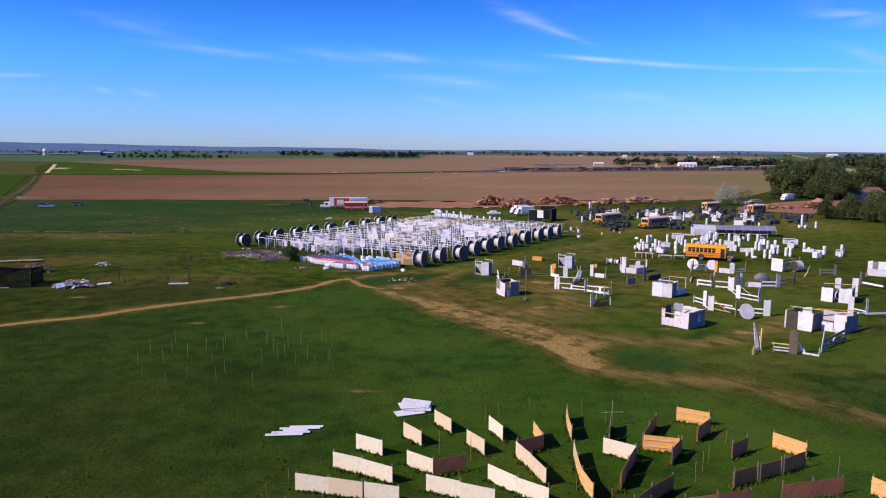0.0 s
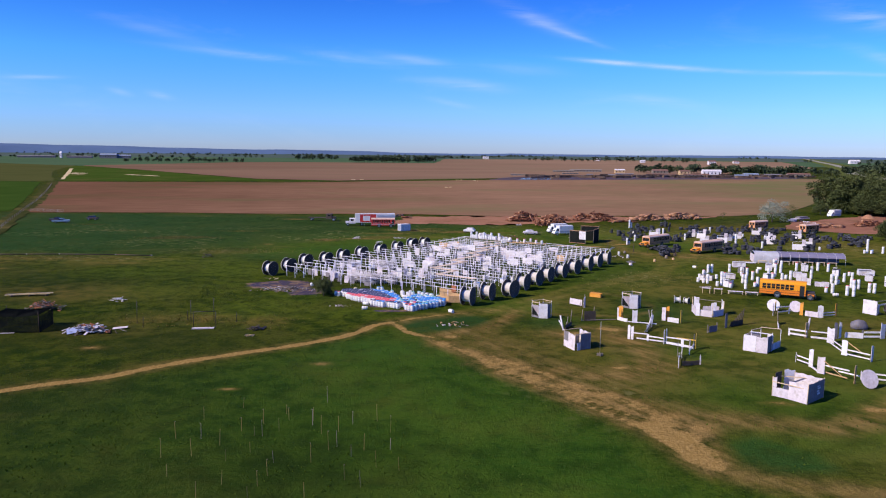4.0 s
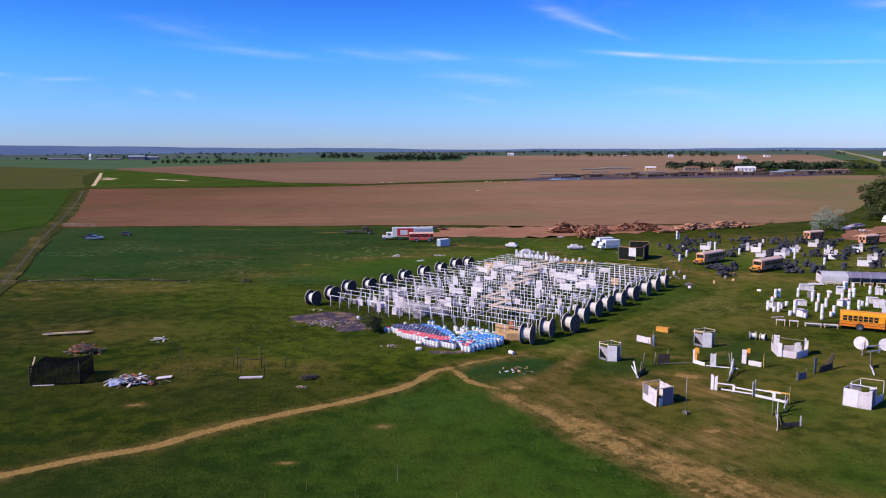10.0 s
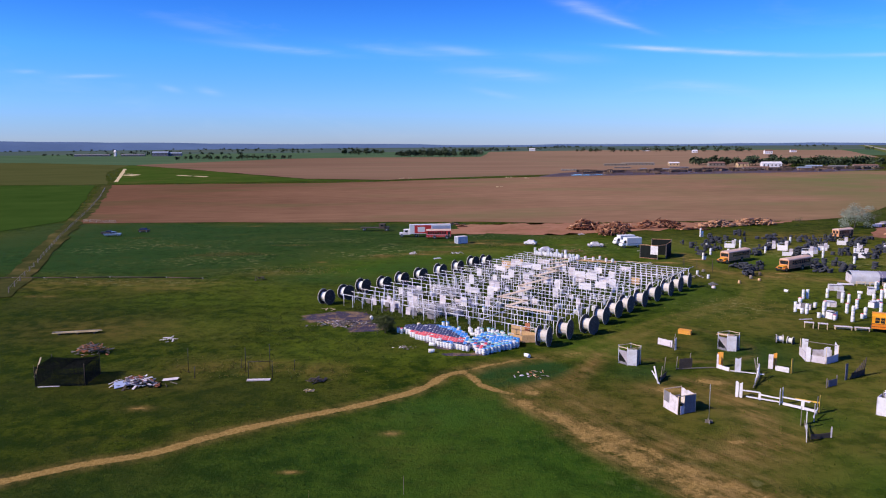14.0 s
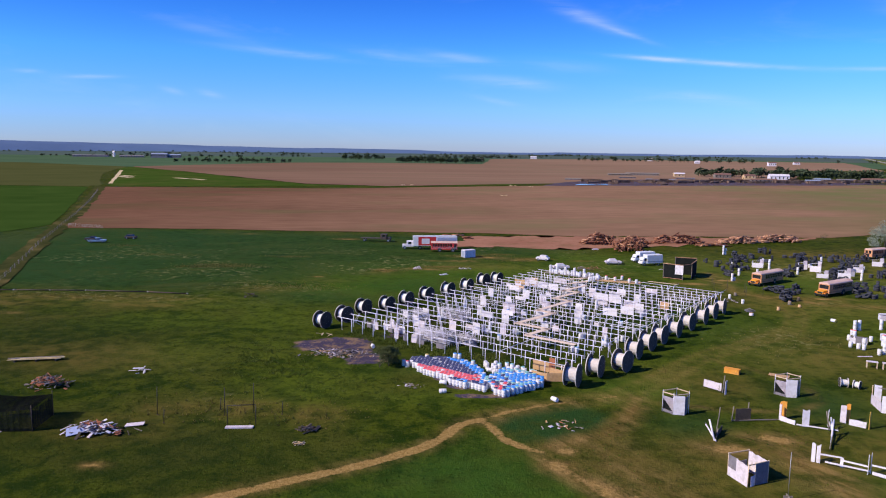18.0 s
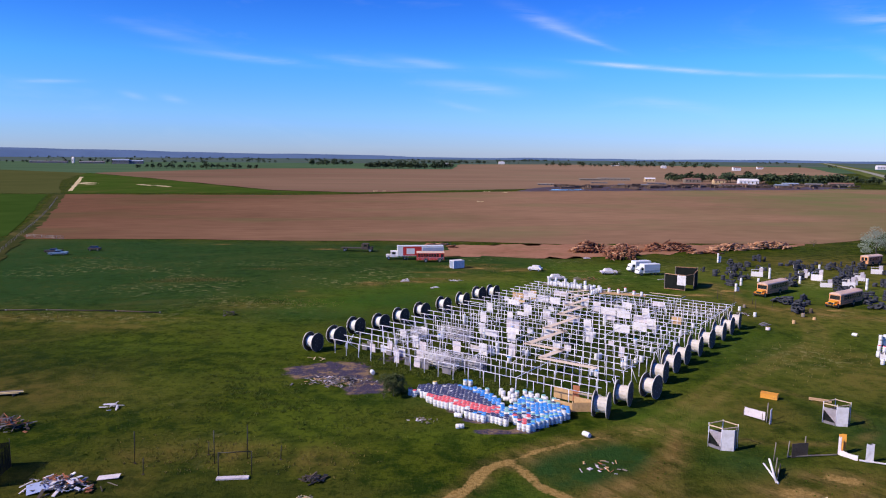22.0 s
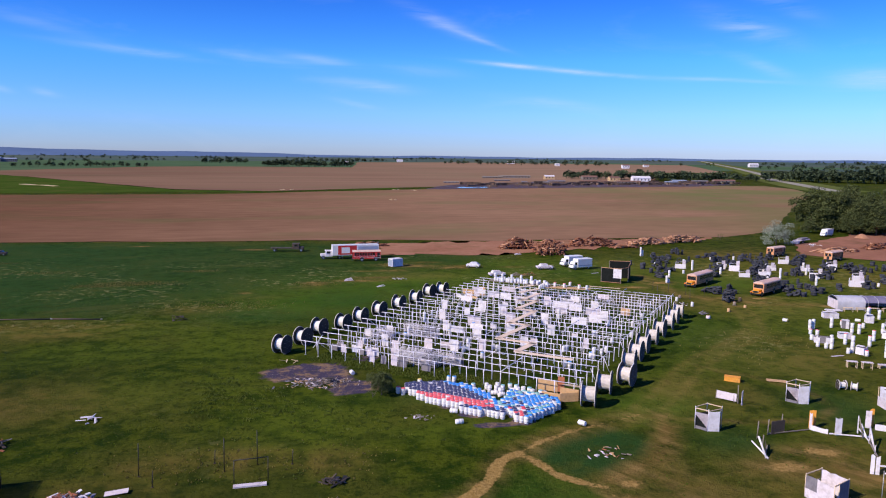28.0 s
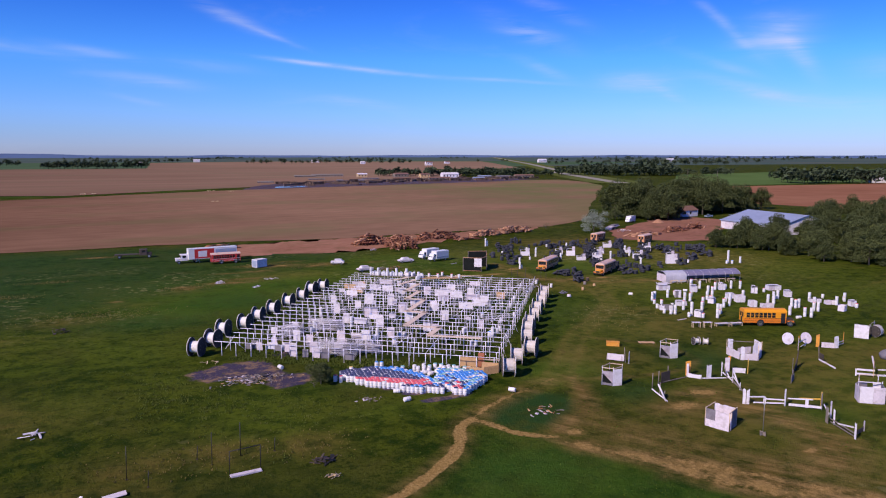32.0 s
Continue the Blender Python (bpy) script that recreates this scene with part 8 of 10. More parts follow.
s_.wall((9.4, 104.7), (9.85, 105.05), 1.0, "offwhite")
s_.wall((11.3, 105.9), (10.3, 108.2), 2.1, "offwhite")
s_.wall((8.2, 107.4), (10.2, 108.3), 1.1, "greyboard")
s_.rail((8.1, 107.2), (10.3, 108.2), 2.12, "palewood", 0.08, 0.08)
s_.rail((9.1, 104.6), (11.3, 105.8), 2.12, "palewood", 0.08, 0.08)
for a in ((8.1, 107.2), (9.1, 104.6), (11.3, 105.8), (10.3, 108.2), (9.9, 105.1)):
    s_.pole(a, 2.2, "palewood", 0.045, "stud")
s_ = Site("mast", 11.9, 102.5, "thin mast on a square concrete foot", "pole")
s_.pole((11.9, 102.5), 4.4, "steel", 0.035)
s_.wall((11.5, 102.5), (12.3, 102.5), 0.4, "greywood", name="foot_block")
s_.wall((11.9, 102.1), (11.9, 102.9), 0.42, "greywood", name="foot_block")

# long white rail fence
s_ = Site("rail_fence", 20.5, 109.2, "white low rail fence with tall boards and a yellow end", "fence")
s_.post((17.5, 111.0), 2.0, "white", 0.35, turn=-30)
s_.post((17.9, 110.8), 1.9, "white", 0.35, turn=-30)
s_.rail((17.8, 110.8), (19.8, 110.0), 0.95)
s_.rail((18.4, 110.4), (21.8, 108.6), 0.3)
s_.wall((19.7, 110.1), (19.9, 109.9), 1.0, "white", name="short_post")
s_.rail((19.8, 109.8), (21.6, 108.6), 0.75)
s_.post((21.6, 108.6), 2.0, "white", 0.35, turn=60)
s_.post((22.0, 108.9), 2.0, "white", 0.35, turn=60)
s_.rail((21.8, 108.4), (24.3, 106.9), 1.0)
s_.rail((23.0, 107.8), (25.2, 106.6), 1.05, "yellow")
s_.rail((21.8, 108.2), (24.6, 105.9), 0.3, "white", 0.08, 0.3)
s_.wall((23.4, 107.2), (23.7, 107.0), 1.1, "white", name="short_post")
s_.post((24.7, 106.0), 2.1, "greyboard", 0.3, turn=60)
s_.post((25.1, 106.4), 2.1, "yellow", 0.3, turn=60)
s_ = Site("fence_end", 21.4, 100.6, "weathered grey fence end with white posts")
s_.post((23.4, 103.6), 2.0, "offwhite", 0.35, turn=60)
s_.rail((24.6, 105.6), (23.4, 103.8), 0.8, "white", 0.06, 0.2, z2=0.4)
s_.post((21.6, 102.6), 1.9, "greywood", 0.5, turn=70)
s_.post((21.9, 101.9), 1.8, "white", 0.25, turn=80)
s_.rail((21.9, 102.4), (20.5, 98.2), 0.55, "greywood", 0.05, 0.14, name="mesh_rail")
s_.rail((21.9, 102.4), (20.5, 98.2), 0.2, "greywood", 0.05, 0.14, name="mesh_rail")
s_.post((20.3, 97.9), 1.9, "white", 0.3, turn=70)
s_.rail((20.4, 98.2), (21.4, 101.0), 1.2, "white", z2=0.5)
s_.wall((21.0, 98.6), (23.2, 99.2), 0.55, "darkwood", name="dark_board")
s_.post((23.3, 99.2), 1.2, "offwhite", 0.15)
s_ = Site("big_hut", 33.4, 127.0, "roofless pale board hut with tall corner boards", "hut")
s_.wall((31.6, 126.2), (33.6, 124.8), 1.0, "offwhite")
s_.wall((31.5, 126.3), (31.9, 129.4), 1.2, "offwhite")
s_.wall((33.7, 124.8), (35.9, 126.4), 1.05, "offwhite")
s_.wall((35.9, 126.5), (36.2, 128.2), 2.2, "white")
s_.wall((33.4, 128.6), (36.0, 128.6), 1.0, "offwhite")
s_.post((31.7, 125.9), 2.1, "white", 0.6, turn=-30)
s_.post((32.6, 129.4), 2.3, "white", 0.8, turn=-20)
s_.post((34.2, 126.0), 2.1, "white", 0.8, turn=-10)
s_.rail((32.6, 129.4), (36.0, 127.2), 2.0, "greywood", 0.08, 0.08)
for a in ((33.6, 124.8), (35.9, 126.4), (32.0, 129.5)):
    s_.pole(a, 2.3, "palewood", 0.045, "stud")
s_ = Site("dark_barricade", 33.0, 117.8, "dark scrap timber barricade with a blue-grey board")
s_.wall((29.8, 115.2), (31.2, 116.0), 0.9, "greyboard")
s_.post((29.5, 114.9), 1.2, "greywood", 0.15)
s_.post((31.3, 116.3), 1.3, "greywood", 0.15)
s_.post((33.3, 118.2), 2.1, "greyboard", 0.6, turn=40)
for k in range(7):
    s_.pipe((34.0 + k * 0.4, 118.7 + k * 0.28), 0, (34.3 + k * 0.4, 118.6 + k * 0.3), 0.7 + 0.28 * k, "darkwood", 0.08)
s_.wall((34.2, 118.7), (36.6, 120.4), 0.8, "darkwood", name="dark_board")

# hut E
s_ = Site("white_hut", 33.8, 106.4, "white board hut with an open pipe-railed side", "hut")
s_.wall((31.1, 106.0), (32.3, 105.1), 2.1, "white")
s_.wall((32.32, 105.08), (33.5, 104.4), 2.1, "offwhite")
s_.wall((33.5, 104.5), (34.8, 106.0), 2.1, "greyboard")
s_.wall((32.4, 107.6), (33.6, 107.0), 2.1, "greyboard")
s_.wall((34.5, 106.9), (34.9, 106.1), 2.0, "white")
s_.wall((34.6, 105.8), (36.6, 107.8), 0.9, "offwhite", name="low_board")
s_.wall((31.1, 106.1), (32.3, 107.6), 2.0, "offwhite")
for a in ((36.6, 107.8), (34.4, 108.8), (32.6, 107.4), (34.6, 105.7)):
    s_.pole(a, 2.4, "pipe", 0.04)
s_.rail((34.4, 108.8), (36.6, 107.8), 2.4, "palewood", 0.08, 0.08)
s_.rail((32.6, 107.5), (34.4, 108.8), 2.3, "palewood", 0.08, 0.08)
s_.rail((32.4, 107.4), (34.6, 105.9), 2.15, "white", 0.08, 0.1)

# benches beside the bus
for x, y, a, w in ((39.4, 144.8, -20, 1.5), (41.3, 144.1, -20, 1.5), (44.4, 143.9, -14, 2.6), (47.0, 143.2, -14, 2.2)):
    t_ = thing("bench", x, y, a, "rough pale plank bench standing near the bus", "bench", "benches by the bus")
    low = w > 2
    h = 0.55 if low else 0.95
    for k in (-1, 1):
        beam(t_, "seat_plank" if low else "top_plank", M["offwhite"], (-w / 2, k * 0.22, h), (w / 2, k * 0.22, h), 0.34, 0.06)
    for sx in (-w / 2 + 0.12, w / 2 - 0.12):
        for sy in (-0.3, 0.3):
            beam(t_, "leg", M["palewood"], (sx, sy, 0), (sx, sy, h - 0.02), 0.09, 0.09)
    if low:
        beam(t_, "cross_bar", M["palewood"], (-w / 2 + 0.1, 0, 0.25), (w / 2 - 0.1, 0, 0.25), 0.08, 0.1)


# white discs (reel flanges) with boards near the bus
def disc(site, a, radius, mat, lean, turn, name="disc"):
    x, y = site.p(a)
    bm = lathe([(0, -0.04), (radius * 0.97, -0.04), (radius, 0.0), (radius * 0.97, 0.04), (0, 0.04)], 24)
    bm.transform(pose(x, y, radius * math.cos(radians(lean)) + 0.01, 90 - lean, 0, turn))
    part(name, bm, M[mat], site.t, "round white board")


s_ = Site("disc_barricade", 45.6, 129.0, "white round boards with tall yellow and grey boards")
disc(s_, (45.3, 130.2), 0.98, "white", 16, -20)
disc(s_, (48.6, 129.6), 0.95, "offwhite", 24, -14)
s_.post((44.3, 127.2), 2.2, "orangewood", 0.5, turn=50)
s_.post((43.8, 126.8), 2.0, "offwhite", 0.25, turn=50)
s_.rail((44.4, 127.2), (47.0, 128.2), 1.2, "white")
s_.rail((44.6, 127.0), (47.2, 128.2), 0.5, "white")
s_.post((47.0, 128.3), 1.0, "white", 0.3, turn=30)
s_ = Site("board_corner", 50.6, 126.4, "yellow and white tall boards with a low grey wall")
s_.post((48.4, 127.2), 2.1, "orangewood", 0.5, turn=-40)
s_.wall((48.8, 126.8), (50.3, 125.6), 0.85, "offwhite", name="low_board")
s_.post((50.6, 125.6), 2.0, "white", 0.8, turn=-10)
s_.rail((51.0, 125.8), (53.4, 126.6), 0.7)
s_.rail((51.0, 125.8), (53.4, 126.6), 0.3)
s_.post((53.6, 126.8), 2.0, "orangewood", 0.45, turn=30)

# zigzag rails
s_ = Site("zigzag_rail", 42.6, 112.6, "white zigzag rail fence with a broken tan post", "fence")
s_.rail((40.6, 114.0), (42.3, 112.6), 0.95, "white", 0.06, 0.25)
s_.rail((40.6, 114.0), (42.3, 112.6), 0.35, "white", 0.06, 0.25)
s_.post((40.6, 114.1), 1.1, "white", 0.2, turn=-40)
s_.post((42.4, 112.8), 2.2, "plywood", 0.6, turn=30)
s_.pipe((42.6, 112.9), 1.2, (43.2, 113.8), 2.6, "offwhite", 0.12)
s_.rail((42.9, 112.6), (44.9, 111.6), 1.0)
s_.rail((42.9, 112.6), (44.9, 111.6), 0.2, "white", 0.08, 0.25)
s_.post((44.9, 111.5), 1.2, "plywood", 0.25, turn=20)
s_ = Site("zigzag_rail", 44.0, 106.0, "white fence of tall boards and paired rails", "fence")
s_.post((44.4, 110.2), 2.1, "white", 0.9, turn=-40)
s_.post((46.2, 112.4), 2.3, "greyboard", 0.5, turn=10)
s_.post((47.0, 112.8), 2.4, "white", 0.35, turn=10)
for z in (0.25, 0.8):
    s_.rail((44.0, 109.6), (43.2, 104.4), z)
    s_.rail((43.2, 104.0), (44.9, 101.6), z)
s_.post((43.1, 104.2), 2.1, "white", 0.75, turn=-60)
s_.post((45.0, 101.4), 2.1, "offwhite", 0.6, turn=40)
s_.pipe((43.4, 104.0), 1.7, (44.6, 102.2), 0.6, "plywood", 0.06)
s_ = Site("zigzag_rail", 52.0, 113.6, "white low board wall with tall end boards", "fence")
s_.wall((48.0, 113.4), (50.2, 112.8), 0.8, "white", name="low_board")
s_.rail((50.3, 112.8), (52.6, 112.8), 0.9, "white", 0.06, 0.25)
s_.rail((50.3, 112.8), (52.6, 112.8), 0.3, "white", 0.06, 0.25)
s_.post((52.9, 112.9), 2.2, "white", 0.8, turn=20)
s_.post((50.2, 113.0), 1.2, "greyboard", 0.2)
for z in (0.35, 0.9):
    s_.rail((53.4, 113.4), (56.7, 115.8), z, "greyboard")
s_.post((56.9, 115.9), 2.1, "greyboard", 0.5, turn=40)
rk = thing("foam_boulder", 52.8, 118.6, 20, "grey-brown rounded mock boulder on the grass", "boulder", "village obstacles")
bm = bmesh.new()
bmesh.ops.create_icosphere(bm, subdivisions=3, radius=1.12)
for v in bm.verts:
    k = 1 + 0.18 * noise.noise(v.co * 1.1) + 0.06 * noise.noise(v.co * 3)
    v.co = Vector((v.co.x * 1.15 * k, v.co.y * 0.9 * k, max(-0.45, v.co.z * 0.82 * k) + 0.43))
part("shell", bm, M["greyboard"], rk, smooth=True)
s_ = Site("zigzag_rail", 36.8, 97.4, "white fence with tall boards and sagging rails", "fence")
for z in (0.35, 0.85):
    s_.rail((35.6, 100.8), (36.2, 99.0), z)
s_.post((35.5, 100.9), 1.2, "white", 0.2, turn=60)
s_.post((36.3, 98.8), 2.2, "white", 0.5, turn=-50)
s_.post((36.2, 96.2), 2.1, "offwhite", 0.8, turn=-40)
s_.rail((36.2, 99.0), (36.0, 96.4), 0.2, "white", 0.08, 0.2)
s_.rail((36.5, 95.8), (38.2, 93.8), 1.1)
s_.rail((36.5, 95.6), (37.8, 93.4), 0.35, "plywood", 0.08, 0.1)
s_.rail((37.4, 94.6), (38.8, 92.8), 0.8)
s_.pipe((36.4, 96.0), 1.6, (37.6, 94.0), 0.3, "plywood", 0.05)
s_.post((38.2, 92.6), 2.2, "plywood", 0.45, turn=40)
disc(s_, (39.0, 91.2), 1.05, "offwhite", 24, 10)
s_ = Site("rail_fence", 41.0, 93.4, "short white rail with a tall end board", "fence")
s_.rail((39.8, 94.0), (42.0, 93.0), 0.85)
s_.rail((39.8, 94.0), (42.0, 93.0), 0.3)
s_.post((42.3, 92.9), 2.2, "white", 0.85, turn=-10)
s_.post((39.7, 94.1), 1.0, "white", 0.12)

# hut B with dark opening
s_ = Site("window_hut", 29.8, 87.4, "pale roofless board hut with a dark opening and faded lettering", "hut")
s_.wall((27.2, 88.2), (28.4, 87.1), 1.0, "offwhite")
s_.wall((28.4, 87.1), (29.6, 85.5), 2.0, "offwhite")
s_.wall((27.2, 88.2), (27.5, 87.9), 2.1, "offwhite", 1.01)
s_.wall((29.6, 85.5), (32.4, 87.9), 2.05, "greyboard")
s_.wall((32.4, 88.0), (30.4, 90.2), 2.0, "offwhite")
s_.wall((29.2, 90.0), (30.4, 90.2), 2.3, "white")
s_.wall((27.8, 89.0), (28.8, 89.8), 2.3, "darkwood")
s_.rail((27.2, 88.2), (29.4, 85.8), 1.55, "palewood", 0.08, 0.08)
s_.rail((28.6, 90.0), (31.6, 89.2), 1.6, "palewood", 0.08, 0.08)
for k, (dx, w_) in enumerate(((0.0, 0.5), (0.05, 0.6), (-0.02, 0.45), (0.03, 0.55))):
    s_.wall((31.2 + dx, 86.82 + dx * 0.86), (31.2 + dx + w_ * 0.76, 86.82 + (dx + w_ * 0.76) * 0.86), 1.62 - k * 0.28, "white", 1.45 - k * 0.28, name="painted_bar")
for a in ((27.2, 88.2), (29.6, 85.5), (32.4, 87.9), (30.4, 90.2)):
    s_.pole(a, 2.1, "palewood", 0.05, "stud")

# far side huts and rails seen in the first seconds
s_ = Site("white_hut", 60.8, 128.0, "white tall board with a dark drum and pipe rail", "hut")
s_.wall((59.2, 129.4), (60.4, 127.6), 2.3, "white")
s_.wall((60.6, 127.8), (61.6, 129.0), 1.4, "offwhite")
s_.rail((60.4, 127.8), (64.4, 129.8), 2.2, "palewood", 0.06, 0.08)
s_.rail((61.0, 128.4), (63.8, 130.0), 1.5, "white", 0.06, 0.2)
s_.pole((64.4, 129.8), 2.3)
rl_ = cable_reel("small_cable_reel", 0.95, 1.2, 0.85, M["greydrum"])
rl_.matrix_basis = pose(63.4, 128.6, -0.02, 0, 0, 20)
tagged(rl_, "dark blue-grey reel beside a white board", "cable reel", "village obstacles")
s_ = Site("broken_posts", 62.8, 123.4, "broken brown posts leaning over the grass")
s_.pipe((61.6, 122.2), 0, (62.4, 122.6), 0.9, "plywood", 0.12)
s_.pipe((62.4, 123.2), 0, (63.4, 124.0), 1.7, "greywood", 0.14)
s_ = Site("hut", 57.6, 102.2, "pale board hut with a lattice gap and post frame", "hut")
s_.wall((54.5, 102.8), (55.5, 101.6), 2.1, "white", name="front_board")
s_.wall((56.3, 101.5), (57.6, 100.5), 2.1, "white", name="front_board")
s_.wall((55.4, 102.9), (57.0, 101.8), 2.0, "darkwood", name="inner_board")
for k in range(3):
    s_.pipe((55.5 + k * 0.2, 102.0 - k * 0.1), 0.2, (56.3 - k * 0.15, 101.7), 2.0 - k * 0.3, "offwhite", 0.04, "lattice_stick")
    s_.pipe((56.3 - k * 0.1, 101.6), 0.2 + k * 0.2, (55.5 + k * 0.1, 102.0), 1.9 - k * 0.2, "offwhite", 0.04, "lattice_stick")
s_.wall((57.7, 100.6), (60.2, 104.4), 1.9, "greyboard", name="side_board")
s_.wall((54.5, 102.9), (56.6, 106.0), 1.9, "greyboard", name="side_board")
s_.post((58.2, 105.4), 2.9, "white", 0.8, turn=-20)
s_.post((61.0, 105.8), 2.9, "white", 0.8, turn=-20)
s_.rail((58.2, 105.4), (61.0, 105.8), 1.2, "white")
s_.rail((56.4, 105.9), (60.3, 104.5), 2.0, "palewood", 0.06, 0.08)
s_ = Site("long_hut", 46.0, 86.2, "open hut of boards, those in shade coloured dark", "hut")
s_.post((41.9, 86.9), 2.2, "white", 0.12, turn=-40, name="corner_board")
# dark and grey boards put the hut's shaded panels and recess into colour
s_.wall((42.0, 86.9), (43.1, 86.2), 2.1, "darkwood", name="dark_board")
s_.wall((42.9, 85.8), (44.0, 84.5), 2.25, "white", name="front_board")
s_.wall((44.1, 85.0), (46.2, 86.6), 2.0, "greyboard", name="inner_board")
s_.wall((43.6, 88.4), (46.4, 88.8), 2.0, "darkwood", name="back_board")
s_.wall((45.7, 85.6), (46.6, 84.7), 1.05, "white", name="low_board")
s_.wall((46.65, 84.65), (47.5, 83.7), 2.2, "white", name="front_board")
s_.post((46.3, 86.7), 2.1, "plywood", 0.3, turn=30)
s_.wall((47.6, 83.7), (50.0, 85.6), 2.05, "greyboard", name="side_board")
s_.wall((47.2, 88.2), (50.0, 86.6), 1.9, "offwhite", name="back_board")
s_.wall((44.6, 88.2), (45.4, 87.5), 2.3, "white", name="tall_board")
s_.rail((42.0, 86.9), (44.0, 88.6), 2.15, "palewood", 0.08, 0.08)
s_.rail((43.2, 88.6), (48.8, 84.9), 2.3, "palewood", 0.1, 0.06, z2=2.15)
s_.rail((46.0, 87.6), (50.1, 86.2), 2.2, "orangewood", 0.1, 0.06)
s_.rail((46.2, 85.2), (47.2, 87.0), 2.15, "yellow", 0.08, 0.08)
s_.pipe((44.8, 87.0), 0.9, (45.3, 87.4), 2.1, "offwhite", 0.06, "leaning_stick")
s_.pipe((45.6, 86.4), 1.0, (45.2, 87.2), 1.9, "plywood", 0.05, "leaning_stick")
for a in ((42.0, 86.9), (44.0, 84.5), (47.55, 83.65), (50.0, 85.7)):
    s_.pole(a, 2.25, "palewood", 0.05, "stud")
s_.spike((46.6, 91.4), (46.7, 91.6), 1.5, "orangewood", 0.3, 20)
s_ = Site("broken_fence", 40.6, 77.0, "broken fence with a wide dark post and splintered boards", "fence")
for z in (0.30, 0.62):
    s_.rail((35.5, 75.7), (36.9, 75.1), z, "offwhite", 0.05, 0.12)
s_.rail((35.3, 75.9), (36.9, 75.2), 1.0, "yellow", 0.08, 0.12)
s_.post((35.5, 75.8), 1.0, "greywood", 0.12)
s_.post((37.2, 75.0), 2.6, "darkbrown", 0.82, turn=-10, name="wide_post")
s_.spike((38.6, 75.3), (37.9, 75.4), 1.3, "white", 0.4, -10)
s_.rail((38.3, 75.1), (39.6, 74.1), 0.12, "offwhite", 0.15, 0.18)
s_.spike((39.5, 74.0), (39.5, 74.0), 1.0, "offwhite", 0.2, 20)
s_.spike((40.6, 75.7), (41.1, 76.3), 2.4, "offwhite", 0.42, 50)
s_.spike((41.2, 76.0), (41.4, 76.4), 1.6, "greywood", 0.3, 30)
s_.rail((41.2, 76.8), (45.7, 80.6), 0.85, "greywood", 0.06, 0.3, z2=1.2)
s_.rail((41.2, 76.8), (45.7, 80.6), 0.3, "greywood", 0.06, 0.35)
s_.wall((42.4, 78.2), (45.6, 81.0), 0.5, "darkwood", name="low_board")
s_.pipe((43.6, 79.2), 0.1, (44.2, 79.4), 1.4, "offwhite", 0.08, "leaning_stick")
s_.post((45.8, 80.6), 2.3, "greyboard", 0.5, turn=40)
s_ = Site("splintered_posts", 33.6, 76.0, "pair of splintered white and yellow posts")
s_.spike((34.2, 76.7), (33.9, 77.3), 2.9, "white", 0.5, 25)
s_.spike((34.5, 76.5), (34.4, 76.9), 1.5, "offwhite", 0.3, 70)
s_.pipe((34.9, 77.6), 0, (35.1, 78.0), 2.1, "yellow", 0.08)
s_.spike((32.8, 74.6), (33.0, 74.9), 1.0, "plywood", 0.25, 10)
s_.rail((33.0, 74.9), (34.2, 76.5), 0.25, "greywood", 0.06, 0.15)
s_ = Site("rail_fence", 56.0, 93.2, "white rail fence with paired tall boards", "fence")
s_.post((54.2, 94.6), 2.4, "white", 0.7, turn=-20)
s_.post((55.9, 93.8), 2.2, "white", 0.45, turn=20)
s_.rail((54.2, 94.2), (54.9, 92.2), 0.8)
s_.rail((54.6, 93.8), (56.0, 93.4), 0.3)
s_.rail((55.0, 92.3), (58.2, 92.8), 0.5, "white", 0.06, 0.25)
s_.rail((58.2, 92.8), (62.0, 93.6), 0.5, "white", 0.06, 0.25)
s_ = Site("window_hut", 75.0, 123.4, "white board with a dark window over an orange wall", "hut")
s_.wall((73.6, 124.4), (76.4, 122.4), 1.2, "offwhite")
s_.wall((73.6, 124.4), (74.2, 124.0), 2.6, "white", 1.21)
# grey board put in the window for its dark inside
s_.wall((74.2, 124.0), (74.9, 123.5), 2.6, "greyboard", 1.21, name="dark_window")
s_.wall((74.9, 123.5), (76.4, 122.4), 2.6, "white", 1.21)
s_ = Site("rail_fence", 68.6, 113.0, "low white fence with orange and dark boards", "fence")
s_.rail((67.3, 114.8), (68.6, 111.4), 0.5, "white", 0.06, 0.3)
s_.wall((69.0, 110.8), (70.4, 110.4), 2.0, "orangewood")
s_.wall((70.6, 110.6), (73.0, 112.0), 1.0, "white")
s_.post((67.2, 115.2), 2.2, "greywood", 0.35)
s_.post((68.4, 115.8), 2.2, "greywood", 0.35)
s_ = Site("rail_fence", 66.6, 124.4, "short grey rail between low posts", "fence")
s_.rail((65.6, 124.6), (67.8, 124.4), 0.9, "greyboard")
s_.rail((65.6, 124.6), (67.8, 124.4), 0.4, "greyboard")
s_.post((65.5, 124.6), 1.2, "greyboard", 0.25)
s_.post((68.0, 124.4), 1.9, "greyboard", 0.4)
s_ = Site("thin_barrier", 40.4, 119.4, "thin dark upright pole barrier")
s_.pipe((42.3, 121.6), 0, (42.2, 121.7), 2.2, "greywood", 0.07)
s_.rail((40.6, 117.4), (42.3, 121.6), 0.15, "white", 0.15, 0.2)
s_.wall((41.8, 120.4), (42.3, 121.6), 1.2, "darkwood")

# ---- beyond the trail: net cage, scrap, goal ----
cg = thing("net_cage", -67.0, 112.4, 8, "black net cage on thin poles casting deep shade", "cage")
W_, D_, H_ = 3.1, 2.4, 2.5
